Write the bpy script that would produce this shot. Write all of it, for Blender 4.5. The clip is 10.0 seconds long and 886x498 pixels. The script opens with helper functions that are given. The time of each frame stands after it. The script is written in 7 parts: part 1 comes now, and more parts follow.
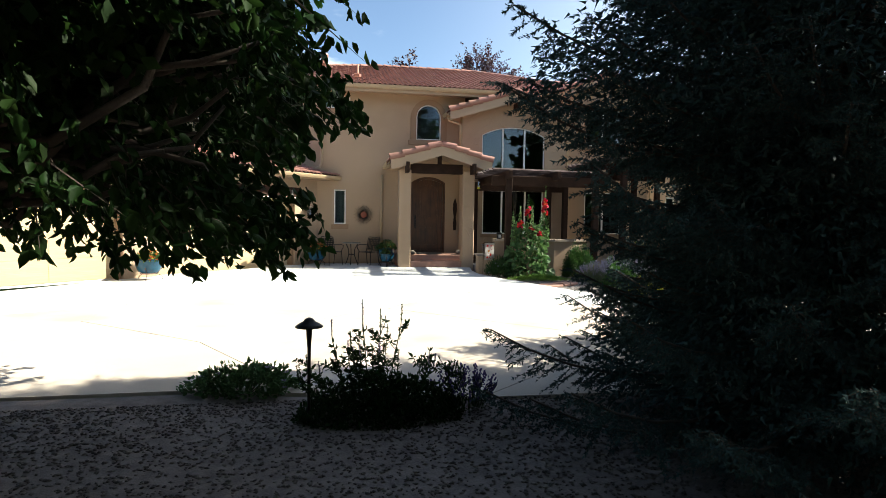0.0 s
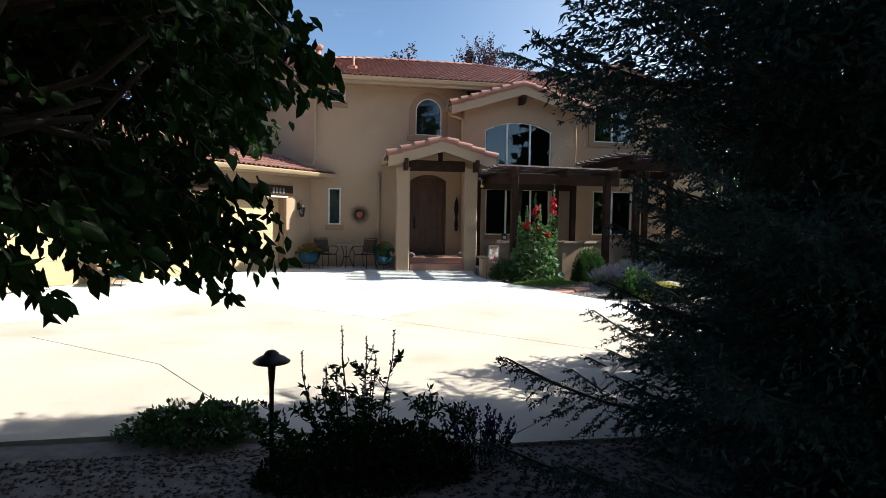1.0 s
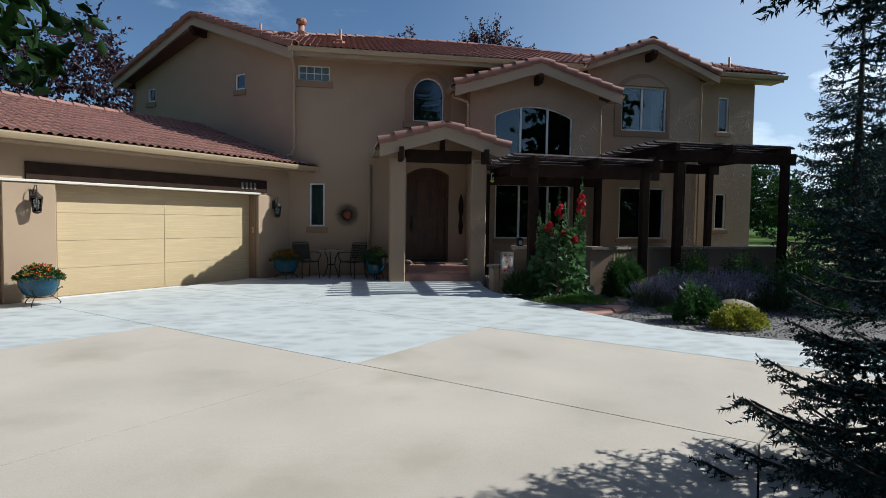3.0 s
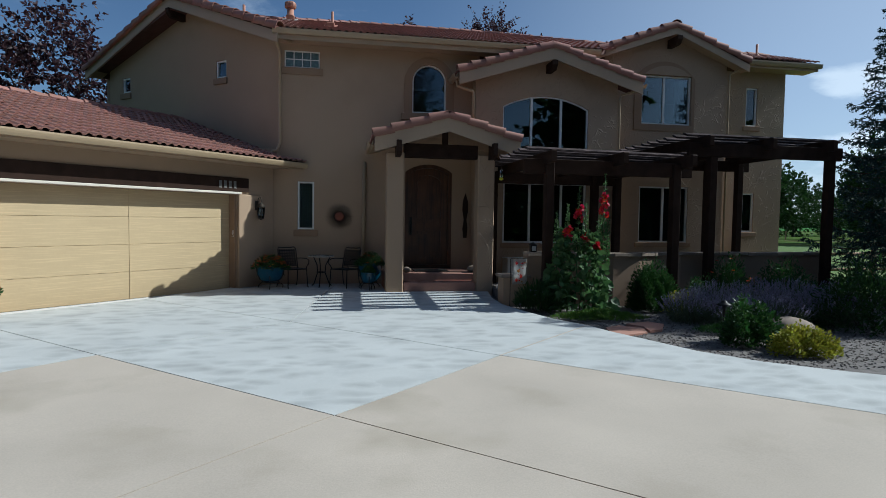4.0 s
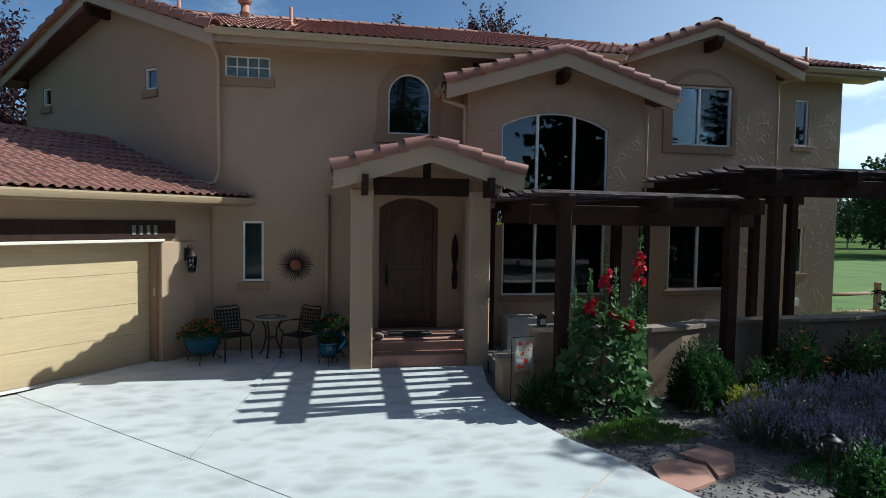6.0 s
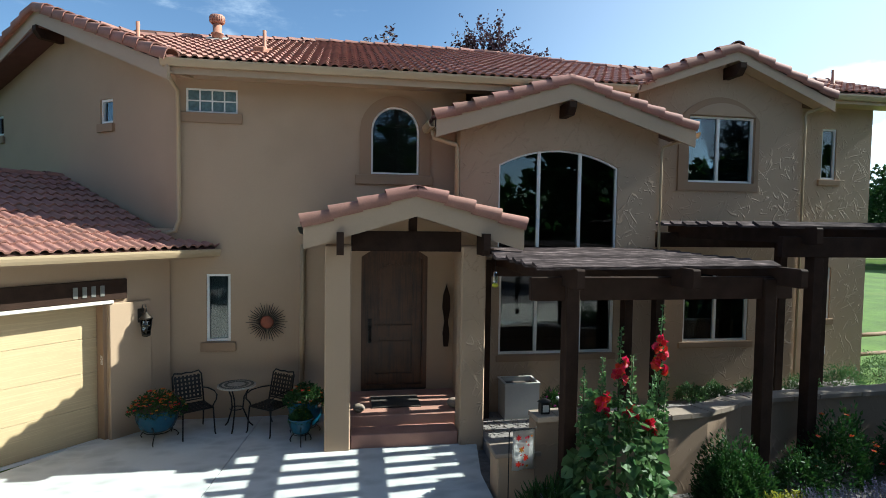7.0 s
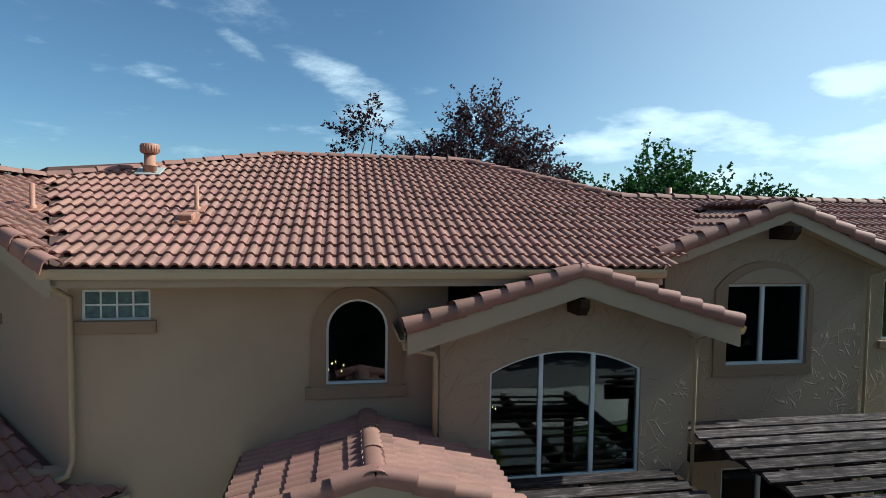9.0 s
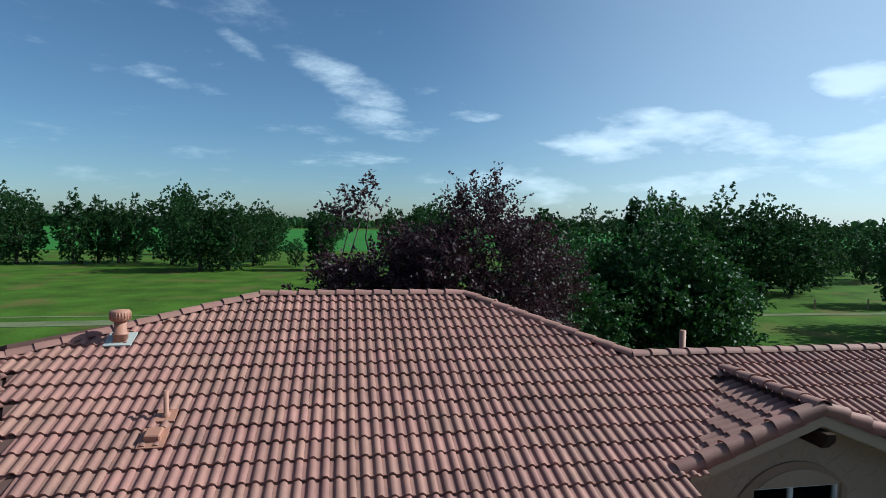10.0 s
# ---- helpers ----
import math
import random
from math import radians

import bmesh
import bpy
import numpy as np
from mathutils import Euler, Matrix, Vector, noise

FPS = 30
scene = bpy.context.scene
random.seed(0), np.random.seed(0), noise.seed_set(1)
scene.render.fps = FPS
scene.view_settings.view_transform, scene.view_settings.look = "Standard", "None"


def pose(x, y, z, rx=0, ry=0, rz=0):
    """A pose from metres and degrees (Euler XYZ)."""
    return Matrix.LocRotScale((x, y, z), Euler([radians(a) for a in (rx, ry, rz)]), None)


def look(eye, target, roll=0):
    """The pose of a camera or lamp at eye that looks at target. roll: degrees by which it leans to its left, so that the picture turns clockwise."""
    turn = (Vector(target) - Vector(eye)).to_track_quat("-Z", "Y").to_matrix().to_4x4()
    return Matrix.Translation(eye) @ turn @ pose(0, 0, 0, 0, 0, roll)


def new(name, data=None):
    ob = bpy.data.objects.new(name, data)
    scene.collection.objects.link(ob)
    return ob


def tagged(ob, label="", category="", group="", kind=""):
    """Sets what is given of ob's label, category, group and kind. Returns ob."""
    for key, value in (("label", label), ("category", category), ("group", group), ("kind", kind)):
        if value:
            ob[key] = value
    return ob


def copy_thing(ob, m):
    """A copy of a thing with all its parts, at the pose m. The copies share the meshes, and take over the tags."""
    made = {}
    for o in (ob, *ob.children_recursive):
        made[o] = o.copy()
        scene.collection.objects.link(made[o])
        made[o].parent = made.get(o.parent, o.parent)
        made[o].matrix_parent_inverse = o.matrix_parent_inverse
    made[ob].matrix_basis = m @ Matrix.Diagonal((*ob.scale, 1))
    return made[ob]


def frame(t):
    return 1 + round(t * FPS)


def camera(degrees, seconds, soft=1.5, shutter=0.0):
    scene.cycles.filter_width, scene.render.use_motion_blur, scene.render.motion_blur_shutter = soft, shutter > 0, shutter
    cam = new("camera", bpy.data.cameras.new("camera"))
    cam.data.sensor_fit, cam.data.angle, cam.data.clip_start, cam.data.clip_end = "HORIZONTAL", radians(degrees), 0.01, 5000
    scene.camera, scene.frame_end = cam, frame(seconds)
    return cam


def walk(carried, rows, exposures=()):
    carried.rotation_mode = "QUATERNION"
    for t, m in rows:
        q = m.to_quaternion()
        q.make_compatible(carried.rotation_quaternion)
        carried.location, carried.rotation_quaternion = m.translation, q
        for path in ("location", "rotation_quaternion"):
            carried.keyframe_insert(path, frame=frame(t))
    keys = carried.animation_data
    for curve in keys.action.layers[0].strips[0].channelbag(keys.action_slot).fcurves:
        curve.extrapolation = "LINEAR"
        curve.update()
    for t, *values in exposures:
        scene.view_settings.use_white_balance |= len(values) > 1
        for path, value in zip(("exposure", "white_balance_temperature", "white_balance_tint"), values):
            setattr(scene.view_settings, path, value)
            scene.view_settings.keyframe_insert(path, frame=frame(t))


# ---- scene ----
cam = camera(75.0, 10.0, 0.6)
PATH = [
    (0, (-1.743, -17.983, 1.456)),
    (0.5, (-1.688, -17.486, 1.463)),
    (1, (-1.581, -16.892, 1.466)),
    (1.5, (-1.459, -16.272, 1.487)),
    (2, (-1.336, -15.547, 1.497)),
    (2.5, (-1.243, -14.857, 1.492)),
    (4, (-0.960, -12.593, 1.552)),
    (4.5, (-0.806, -11.845, 1.715)),
    (5, (-0.615, -11.144, 1.911)),
    (6.5, (0.056, -9.103, 2.922)),
    (7, (0.230, -8.511, 3.401)),
    (7.5, (0.435, -7.894, 3.912)),
    (8, (0.638, -7.302, 4.536)),
    (8.5, (0.809, -6.744, 5.384)),
    (9, (0.926, -6.226, 6.479)),
    (9.5, (1.017, -5.696, 7.814)),
    (10, (1.109, -5.257, 9.320)),
]
EXPOSURES = [(0, 1.66, 6850, 4), (1, 1.25, 6350, 5), (2.5, 0.5, 5850, 4), (4, 0.02, 5520, 2), (5, 0.04, 5570, 2), (6.5, 0.8, 5650, -1), (7, 1.15, 5850, -2), (7.5, 1.45, 5850, -4), (8, 1.38, 5950, -7), (8.5, 0.92, 5650, -9), (9, 0.5, 5530, -9), (10, 0.25, 5350, -5)]
# the flight turns nowhere: one heading, tilt and lean serve all of it
AHEAD = Vector((0.1717, 0.9839, -0.0494))
walk(cam, [(t, look(eye, Vector(eye) + AHEAD, 0.86)) for t, eye in PATH], EXPOSURES)

# ---- sky and sun ----
SUN_TO = Vector((1.285, -0.022, 1.0)).normalized()
world = bpy.data.worlds.new("sky")
scene.world = world
world.use_nodes = True
wt = world.node_tree
wt.nodes.clear()
w_out = wt.nodes.new("ShaderNodeOutputWorld")
w_bg = wt.nodes.new("ShaderNodeBackground")
w_sky = wt.nodes.new("ShaderNodeTexSky")
w_sky.sky_type = "NISHITA"
w_sky.sun_disc = False
w_sky.sun_elevation = math.asin(SUN_TO.z)
w_sky.sun_rotation = math.atan2(SUN_TO.x, SUN_TO.y)
w_sky.altitude = 1500
w_sky.air_density, w_sky.dust_density, w_sky.ozone_density = 1.0, 1.9, 2.4
w_bg.inputs["Strength"].default_value = 0.075
# thin clouds, spread on a high flat layer
w_co = wt.nodes.new("ShaderNodeTexCoord")
w_sep = wt.nodes.new("ShaderNodeSeparateXYZ")
wt.links.new(w_co.outputs["Generated"], w_sep.inputs[0])
w_max = wt.nodes.new("ShaderNodeMath")
w_max.operation = "MAXIMUM"
w_max.inputs[1].default_value = 0.0
wt.links.new(w_sep.outputs["Z"], w_max.inputs[0])
w_add = wt.nodes.new("ShaderNodeMath")
w_add.operation = "ADD"
w_add.inputs[1].default_value = 0.12
wt.links.new(w_max.outputs[0], w_add.inputs[0])
w_div = wt.nodes.new("ShaderNodeVectorMath")
w_div.operation = "DIVIDE"
wt.links.new(w_co.outputs["Generated"], w_div.inputs[0])
w_comb = wt.nodes.new("ShaderNodeCombineXYZ")
for k in range(2):
    wt.links.new(w_add.outputs[0], w_comb.inputs[k])
w_comb.inputs[2].default_value = 1.0
wt.links.new(w_comb.outputs[0], w_div.inputs[1])
w_n = wt.nodes.new("ShaderNodeTexNoise")
w_n.inputs["Scale"].default_value = 2.2
w_n.inputs["Detail"].default_value = 9
w_n.inputs["Roughness"].default_value = 0.66
w_map = wt.nodes.new("ShaderNodeMapping")
w_map.inputs["Location"].default_value = (1.3, 0.4, 0.0)
wt.links.new(w_div.outputs[0], w_map.inputs[0])
wt.links.new(w_map.outputs[0], w_n.inputs["Vector"])
w_mix = wt.nodes.new("ShaderNodeMixRGB")
w_mix.inputs[2].default_value = (11.5, 11.9, 12.5, 1)
w_n2 = wt.nodes.new("ShaderNodeTexNoise")
w_n2.inputs["Scale"].default_value = 7.0
w_n2.inputs["Detail"].default_value = 8
w_n2.inputs["Roughness"].default_value = 0.55
w_map2 = wt.nodes.new("ShaderNodeMapping")
w_map2.inputs["Location"].default_value = (0.6, 0.2, 0.0)
w_map2.inputs["Scale"].default_value = (1.0, 1.0, 3.0)
wt.links.new(w_co.outputs["Generated"], w_map2.inputs[0])
wt.links.new(w_map2.outputs[0], w_n2.inputs["Vector"])


def w_range(src, a, b, c, d):
    n = wt.nodes.new("ShaderNodeMapRange")
    n.interpolation_type = "SMOOTHSTEP"
    n.inputs[1].default_value, n.inputs[2].default_value, n.inputs[3].default_value, n.inputs[4].default_value = a, b, c, d
    wt.links.new(src, n.inputs[0])
    return n.outputs[0]


def w_math(op, a, b):
    n = wt.nodes.new("ShaderNodeMath")
    n.operation = op
    for k, v in enumerate((a, b)):
        if isinstance(v, float):
            n.inputs[k].default_value = v
        else:
            wt.links.new(v, n.inputs[k])
    return n.outputs[0]


def w_patch(ahead, up, du, dv, lean, grow):
    """A soft patch of sky round a bearing (degrees east of north) and a height (degrees), leaning by an angle."""
    b0, e0 = radians(ahead), radians(up)
    c = Vector((math.sin(b0) * math.cos(e0), math.cos(b0) * math.cos(e0), math.sin(e0)))
    r = Vector((math.cos(b0), -math.sin(b0), 0))
    u = r.cross(c)
    k, q = math.cos(radians(lean)), math.sin(radians(lean))
    terms = []
    for axis, size in ((r * k + u * q, du), (u * k - r * q, dv)):
        dot = wt.nodes.new("ShaderNodeVectorMath")
        dot.operation = "DOT_PRODUCT"
        dot.inputs[1].default_value = axis / radians(size)
        wt.links.new(w_co.outputs["Generated"], dot.inputs[0])
        terms.append(w_math("POWER", w_math("SUBTRACT", dot.outputs["Value"], axis.dot(c) / radians(size)), 2.0))
    front = wt.nodes.new("ShaderNodeVectorMath")
    front.operation = "DOT_PRODUCT"
    front.inputs[1].default_value = c
    wt.links.new(w_co.outputs["Generated"], front.inputs[0])
    fall = w_range(w_math("ADD", terms[0], terms[1]), 0.0, 1.0, grow, 0.0)
    return w_math("MULTIPLY", fall, w_range(front.outputs["Value"], 0.0, 0.2, 0.0, 1.0))


# wisps drifting high in the north, and broken fleece elsewhere out of them
wisps = None
for spec in ((-12.6, 19.2, 7.5, 2.8, -6, 0.26), (-9.5, 15.6, 3.6, 1.0, -30, 0.2), (0.5, 13.0, 8.5, 2.0, -24, 0.24), (4.0, 9.2, 7.0, 1.9, -8, 0.30), (7.0, 8.6, 4.5, 1.2, 0, 0.26), (0.5, 5.8, 6.5, 1.0, 3, 0.22), (-12.8, 11.4, 4.5, 0.9, -6, 0.2), (-4.0, 8.4, 5.0, 0.8, 2, 0.16), (12.5, 10.2, 4.0, 0.8, 0, 0.24), (36.7, 12.2, 3.0, 0.8, 4, 0.26), (40.6, 11.6, 3.2, 0.9, 0, 0.26)):
    one = w_patch(*spec)
    wisps = one if wisps is None else w_math("MAXIMUM", wisps, one)
rest = w_math("MULTIPLY", w_range(w_sep.outputs["Z"], 0.40, 0.62, 0.0, 1.0), 0.12)
high = w_range(w_math("ADD", w_n.outputs["Fac"], w_math("MAXIMUM", wisps, rest)), 0.58, 1.02, 0.0, 0.62)
# a low bank of cumulus in the north-east
bank = None
for spec in ((31.0, 7.4, 15.0, 3.8, 0, 0.30), (46.5, 11.0, 6.5, 3.2, 0, 0.36), (50.0, 5.5, 14.0, 4.5, 0, 0.30), (26.0, 4.0, 24.0, 3.0, 0, 0.22)):
    one = w_patch(*spec)
    bank = one if bank is None else w_math("MAXIMUM", bank, one)
puff = w_range(w_math("ADD", w_n2.outputs["Fac"], bank), 0.58, 0.95, 0.0, 0.75)
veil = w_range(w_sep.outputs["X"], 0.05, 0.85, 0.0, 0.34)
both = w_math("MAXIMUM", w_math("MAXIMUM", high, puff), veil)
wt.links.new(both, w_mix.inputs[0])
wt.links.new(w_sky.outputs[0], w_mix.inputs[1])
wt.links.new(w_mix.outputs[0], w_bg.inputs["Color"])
wt.links.new(w_bg.outputs[0], w_out.inputs[0])

sun_data = bpy.data.lights.new("sun", "SUN")
sun_data.energy = 5.0
sun_data.angle = radians(0.53)
sun_data.color = (1.0, 0.95, 0.86)
sun = new("sun", sun_data)
sun.matrix_world = look(SUN_TO * 60, (0, 0, 0))

# ---- materials ----
def mat(name, color, rough=0.8, var=0.15, scale=3.0, fine=40.0, bump=0.2, metal=0.0, rand=0.0, spec=0.5, dist=0.01, stain=None, hue=0.0):
    """A surface with two scales of variation, fine relief and, where wanted, a random tone per object or per piece."""
    m = bpy.data.materials.new(name)
    m.use_nodes = True
    t = m.node_tree
    p = t.nodes["Principled BSDF"]
    p.inputs["Roughness"].default_value = rough
    p.inputs["Metallic"].default_value = metal
    p.inputs["Specular IOR Level"].default_value = spec
    co = t.nodes.new("ShaderNodeTexCoord")
    geo = t.nodes.new("ShaderNodeNewGeometry")
    n1 = t.nodes.new("ShaderNodeTexNoise")
    n1.inputs["Scale"].default_value = scale
    n1.inputs["Detail"].default_value = 5
    n2 = t.nodes.new("ShaderNodeTexNoise")
    n2.inputs["Scale"].default_value = fine
    n2.inputs["Detail"].default_value = 4
    for n in (n1, n2):
        t.links.new(geo.outputs["Position"], n.inputs["Vector"])
    mix = t.nodes.new("ShaderNodeMixRGB")
    dark = [c * (1 - var) for c in color]
    light = [min(1, c * (1 + var)) for c in color]
    mix.inputs[1].default_value = (*dark, 1)
    mix.inputs[2].default_value = (*light, 1)
    r1 = t.nodes.new("ShaderNodeMath")
    r1.operation = "MULTIPLY_ADD"
    r1.inputs[1].default_value = 0.65
    t.links.new(n1.outputs["Fac"], r1.inputs[0])
    r2 = t.nodes.new("ShaderNodeMath")
    r2.operation = "MULTIPLY"
    r2.inputs[1].default_value = 0.35
    t.links.new(n2.outputs["Fac"], r2.inputs[0])
    t.links.new(r2.outputs[0], r1.inputs[2])
    st = t.nodes.new("ShaderNodeMapRange")
    st.inputs[1].default_value, st.inputs[2].default_value = 0.3, 0.7
    t.links.new(r1.outputs[0], st.inputs[0])
    t.links.new(st.outputs[0], mix.inputs[0])
    out = mix.outputs[0]
    if stain:
        n3 = t.nodes.new("ShaderNodeTexNoise")
        n3.inputs["Scale"].default_value = stain[3]
        n3.inputs["Detail"].default_value = 7
        t.links.new(geo.outputs["Position"], n3.inputs["Vector"])
        rp = t.nodes.new("ShaderNodeMapRange")
        rp.inputs[1].default_value, rp.inputs[2].default_value = 0.55, 0.72
        rp.inputs[4].default_value = stain[4]
        t.links.new(n3.outputs["Fac"], rp.inputs[0])
        mx = t.nodes.new("ShaderNodeMixRGB")
        mx.inputs[2].default_value = (*stain[:3], 1)
        t.links.new(rp.outputs[0], mx.inputs[0])
        t.links.new(out, mx.inputs[1])
        out = mx.outputs[0]
    if rand:
        oi = t.nodes.new("ShaderNodeObjectInfo")
        ad = t.nodes.new("ShaderNodeMath")
        ad.operation = "ADD"
        t.links.new(oi.outputs["Random"], ad.inputs[0])
        t.links.new(geo.outputs["Random Per Island"], ad.inputs[1])
        fr = t.nodes.new("ShaderNodeMath")
        fr.operation = "FRACT"
        t.links.new(ad.outputs[0], fr.inputs[0])
        hs = t.nodes.new("ShaderNodeHueSaturation")
        mr = t.nodes.new("ShaderNodeMapRange")
        mr.inputs[3].default_value, mr.inputs[4].default_value = 1 - rand, 1 + rand
        t.links.new(fr.outputs[0], mr.inputs[0])
        t.links.new(mr.outputs[0], hs.inputs["Value"])
        if hue:
            mh = t.nodes.new("ShaderNodeMapRange")
            mh.inputs[3].default_value, mh.inputs[4].default_value = 0.5 - hue, 0.5 + hue
            m2 = t.nodes.new("ShaderNodeMath")
            m2.operation = "MULTIPLY"
            m2.inputs[1].default_value = 7.31
            f2 = t.nodes.new("ShaderNodeMath")
            f2.operation = "FRACT"
            t.links.new(fr.outputs[0], m2.inputs[0])
            t.links.new(m2.outputs[0], f2.inputs[0])
            t.links.new(f2.outputs[0], mh.inputs[0])
            t.links.new(mh.outputs[0], hs.inputs["Hue"])
        t.links.new(out, hs.inputs["Color"])
        out = hs.outputs[0]
    t.links.new(out, p.inputs["Base Color"])
    if bump:
        b = t.nodes.new("ShaderNodeBump")
        b.inputs["Strength"].default_value = bump
        b.inputs["Distance"].default_value = dist
        t.links.new(r1.outputs[0], b.inputs["Height"])
        t.links.new(b.outputs[0], p.inputs["Normal"])
    return m


def leaf_mat(name, color, rand=0.3, trans=0.35, rough=0.55, hue=0.02, spec=0.4):
    """Leaf tissue: a glossy skin with some light passing through."""
    m = mat(name, color, rough, 0.2, 6.0, 60.0, 0.0, rand=rand, hue=hue, spec=spec)
    t = m.node_tree
    p = t.nodes["Principled BSDF"]
    src = p.inputs["Base Color"].links[0].from_socket
    tr = t.nodes.new("ShaderNodeBsdfTranslucent")
    t.links.new(src, tr.inputs["Color"])
    mx = t.nodes.new("ShaderNodeMixShader")
    mx.inputs[0].default_value = trans
    t.links.new(p.outputs[0], mx.inputs[1])
    t.links.new(tr.outputs[0], mx.inputs[2])
    t.links.new(mx.outputs[0], t.nodes["Material Output"].inputs[0])
    return m


def stucco_mat(name, color, rough_trowel=0.0):
    """Painted stucco; the heavier kind has raised trowel strokes."""
    m = mat(name, color, 0.9, 0.07, 0.8, 55.0, 0.35, dist=0.004, stain=(color[0] * 0.82, color[1] * 0.8, color[2] * 0.78, 0.9, 0.35))
    if rough_trowel:
        t = m.node_tree
        p = t.nodes["Principled BSDF"]
        old = p.inputs["Normal"].links[0].from_node
        geo = t.nodes.new("ShaderNodeNewGeometry")
        strokes = []
        # trowel strokes: thin ridges in three leanings, each laid in patches
        for turn, stretch, seed in ((0.5, 4.2, 0.0), (-0.6, 3.6, 7.3), (1.2, 3.2, 15.1)):
            mp = t.nodes.new("ShaderNodeMapping")
            mp.vector_type = "TEXTURE"
            mp.inputs["Location"].default_value = (seed, seed * 0.7, seed * 1.3)
            mp.inputs["Rotation"].default_value = (0.0, turn, 0.0)
            mp.inputs["Scale"].default_value = (0.30, 0.30, 0.30 * stretch)
            t.links.new(geo.outputs["Position"], mp.inputs[0])
            n = t.nodes.new("ShaderNodeTexNoise")
            n.inputs["Scale"].default_value = 1.7
            n.inputs["Detail"].default_value = 1.2
            n.inputs["Distortion"].default_value = 0.5
            t.links.new(mp.outputs[0], n.inputs["Vector"])
            ri = t.nodes.new("ShaderNodeValToRGB")
            e = ri.color_ramp.elements
            e[0].position, e[1].position = 0.47, 0.53
            e[0].color = e[1].color = (0, 0, 0, 1)
            k = e.new(0.5)
            k.color = (1, 1, 1, 1)
            t.links.new(n.outputs["Fac"], ri.inputs[0])
            pm = t.nodes.new("ShaderNodeTexNoise")
            pm.inputs["Scale"].default_value = 2.6 + seed * 0.05
            t.links.new(mp.outputs[0], pm.inputs["Vector"])
            pr = t.nodes.new("ShaderNodeMapRange")
            pr.inputs[1].default_value, pr.inputs[2].default_value = 0.53, 0.60
            t.links.new(pm.outputs["Fac"], pr.inputs[0])
            pmul = t.nodes.new("ShaderNodeMath")
            pmul.operation = "MULTIPLY"
            t.links.new(pr.outputs[0], pmul.inputs[0])
            t.links.new(ri.outputs[0], pmul.inputs[1])
            strokes.append(pmul.outputs[0])
        mx1 = t.nodes.new("ShaderNodeMath")
        mx1.operation = "MAXIMUM"
        t.links.new(strokes[0], mx1.inputs[0])
        t.links.new(strokes[1], mx1.inputs[1])
        mx2 = t.nodes.new("ShaderNodeMath")
        mx2.operation = "MAXIMUM"
        t.links.new(mx1.outputs[0], mx2.inputs[0])
        t.links.new(strokes[2], mx2.inputs[1])
        b = t.nodes.new("ShaderNodeBump")
        b.inputs["Strength"].default_value = 1.0
        b.inputs["Distance"].default_value = rough_trowel * 0.75
        t.links.new(mx2.outputs[0], b.inputs["Height"])
        t.links.new(old.outputs[0], b.inputs["Normal"])
        t.links.new(b.outputs[0], p.inputs["Normal"])
    return m


def glass_mat(name):
    """Window glass: clear, with coated-glass reflection."""
    m = bpy.data.materials.new(name)
    m.use_nodes = True
    t = m.node_tree
    t.nodes.remove(t.nodes["Principled BSDF"])
    gl = t.nodes.new("ShaderNodeBsdfGlossy")
    gl.inputs["Roughness"].default_value = 0.01
    gl.inputs["Color"].default_value = (0.85, 0.93, 1.0, 1)
    tr = t.nodes.new("ShaderNodeBsdfTransparent")
    tr.inputs["Color"].default_value = (0.55, 0.6, 0.6, 1)
    fr = t.nodes.new("ShaderNodeFresnel")
    fr.inputs["IOR"].default_value = 1.75
    n = t.nodes.new("ShaderNodeTexNoise")
    n.inputs["Scale"].default_value = 1.3
    geo = t.nodes.new("ShaderNodeNewGeometry")
    t.links.new(geo.outputs["Position"], n.inputs["Vector"])
    b = t.nodes.new("ShaderNodeBump")
    b.inputs["Strength"].default_value = 0.04
    b.inputs["Distance"].default_value = 0.05
    t.links.new(n.outputs["Fac"], b.inputs["Height"])
    t.links.new(b.outputs[0], gl.inputs["Normal"])
    mx = t.nodes.new("ShaderNodeMixShader")
    t.links.new(fr.outputs[0], mx.inputs[0])
    t.links.new(tr.outputs[0], mx.inputs[1])
    t.links.new(gl.outputs[0], mx.inputs[2])
    t.links.new(mx.outputs[0], t.nodes["Material Output"].inputs[0])
    return m


M_STUCCO = stucco_mat("stucco_smooth", (0.368, 0.260, 0.172))
M_TROWEL = stucco_mat("stucco_trowelled", (0.368, 0.260, 0.172), 0.010)
M_BAYWALL = stucco_mat("stucco_lightly_trowelled", (0.368, 0.260, 0.172), 0.010)
M_TRIM = stucco_mat("stucco_trim", (0.28, 0.18, 0.11))
M_FASCIA = mat("painted_fascia", (0.37, 0.265, 0.175), 0.6, 0.06, 1.5, 30, 0.08, dist=0.002)
M_GUTTER = mat("gutter_paint", (0.38, 0.28, 0.17), 0.42, 0.05, 2, 30, 0.03, dist=0.002)
M_TILE = mat("clay_tile", (0.280, 0.134, 0.104), 0.75, 0.24, 2.4, 45, 0.3, rand=0.10, hue=0.006, dist=0.004, stain=(0.21, 0.112, 0.088, 2.2, 0.45))
M_DECK = mat("roof_felt", (0.10, 0.05, 0.04), 0.95, 0.2, 4, 60, 0.2)
M_VINYL = mat("white_vinyl", (0.74, 0.72, 0.68), 0.4, 0.03, 3, 30, 0.0)
M_GLASS = glass_mat("window_glass")
M_BLACKIRON = mat("black_iron", (0.018, 0.016, 0.015), 0.5, 0.25, 8, 80, 0.15, metal=0.6, dist=0.002)
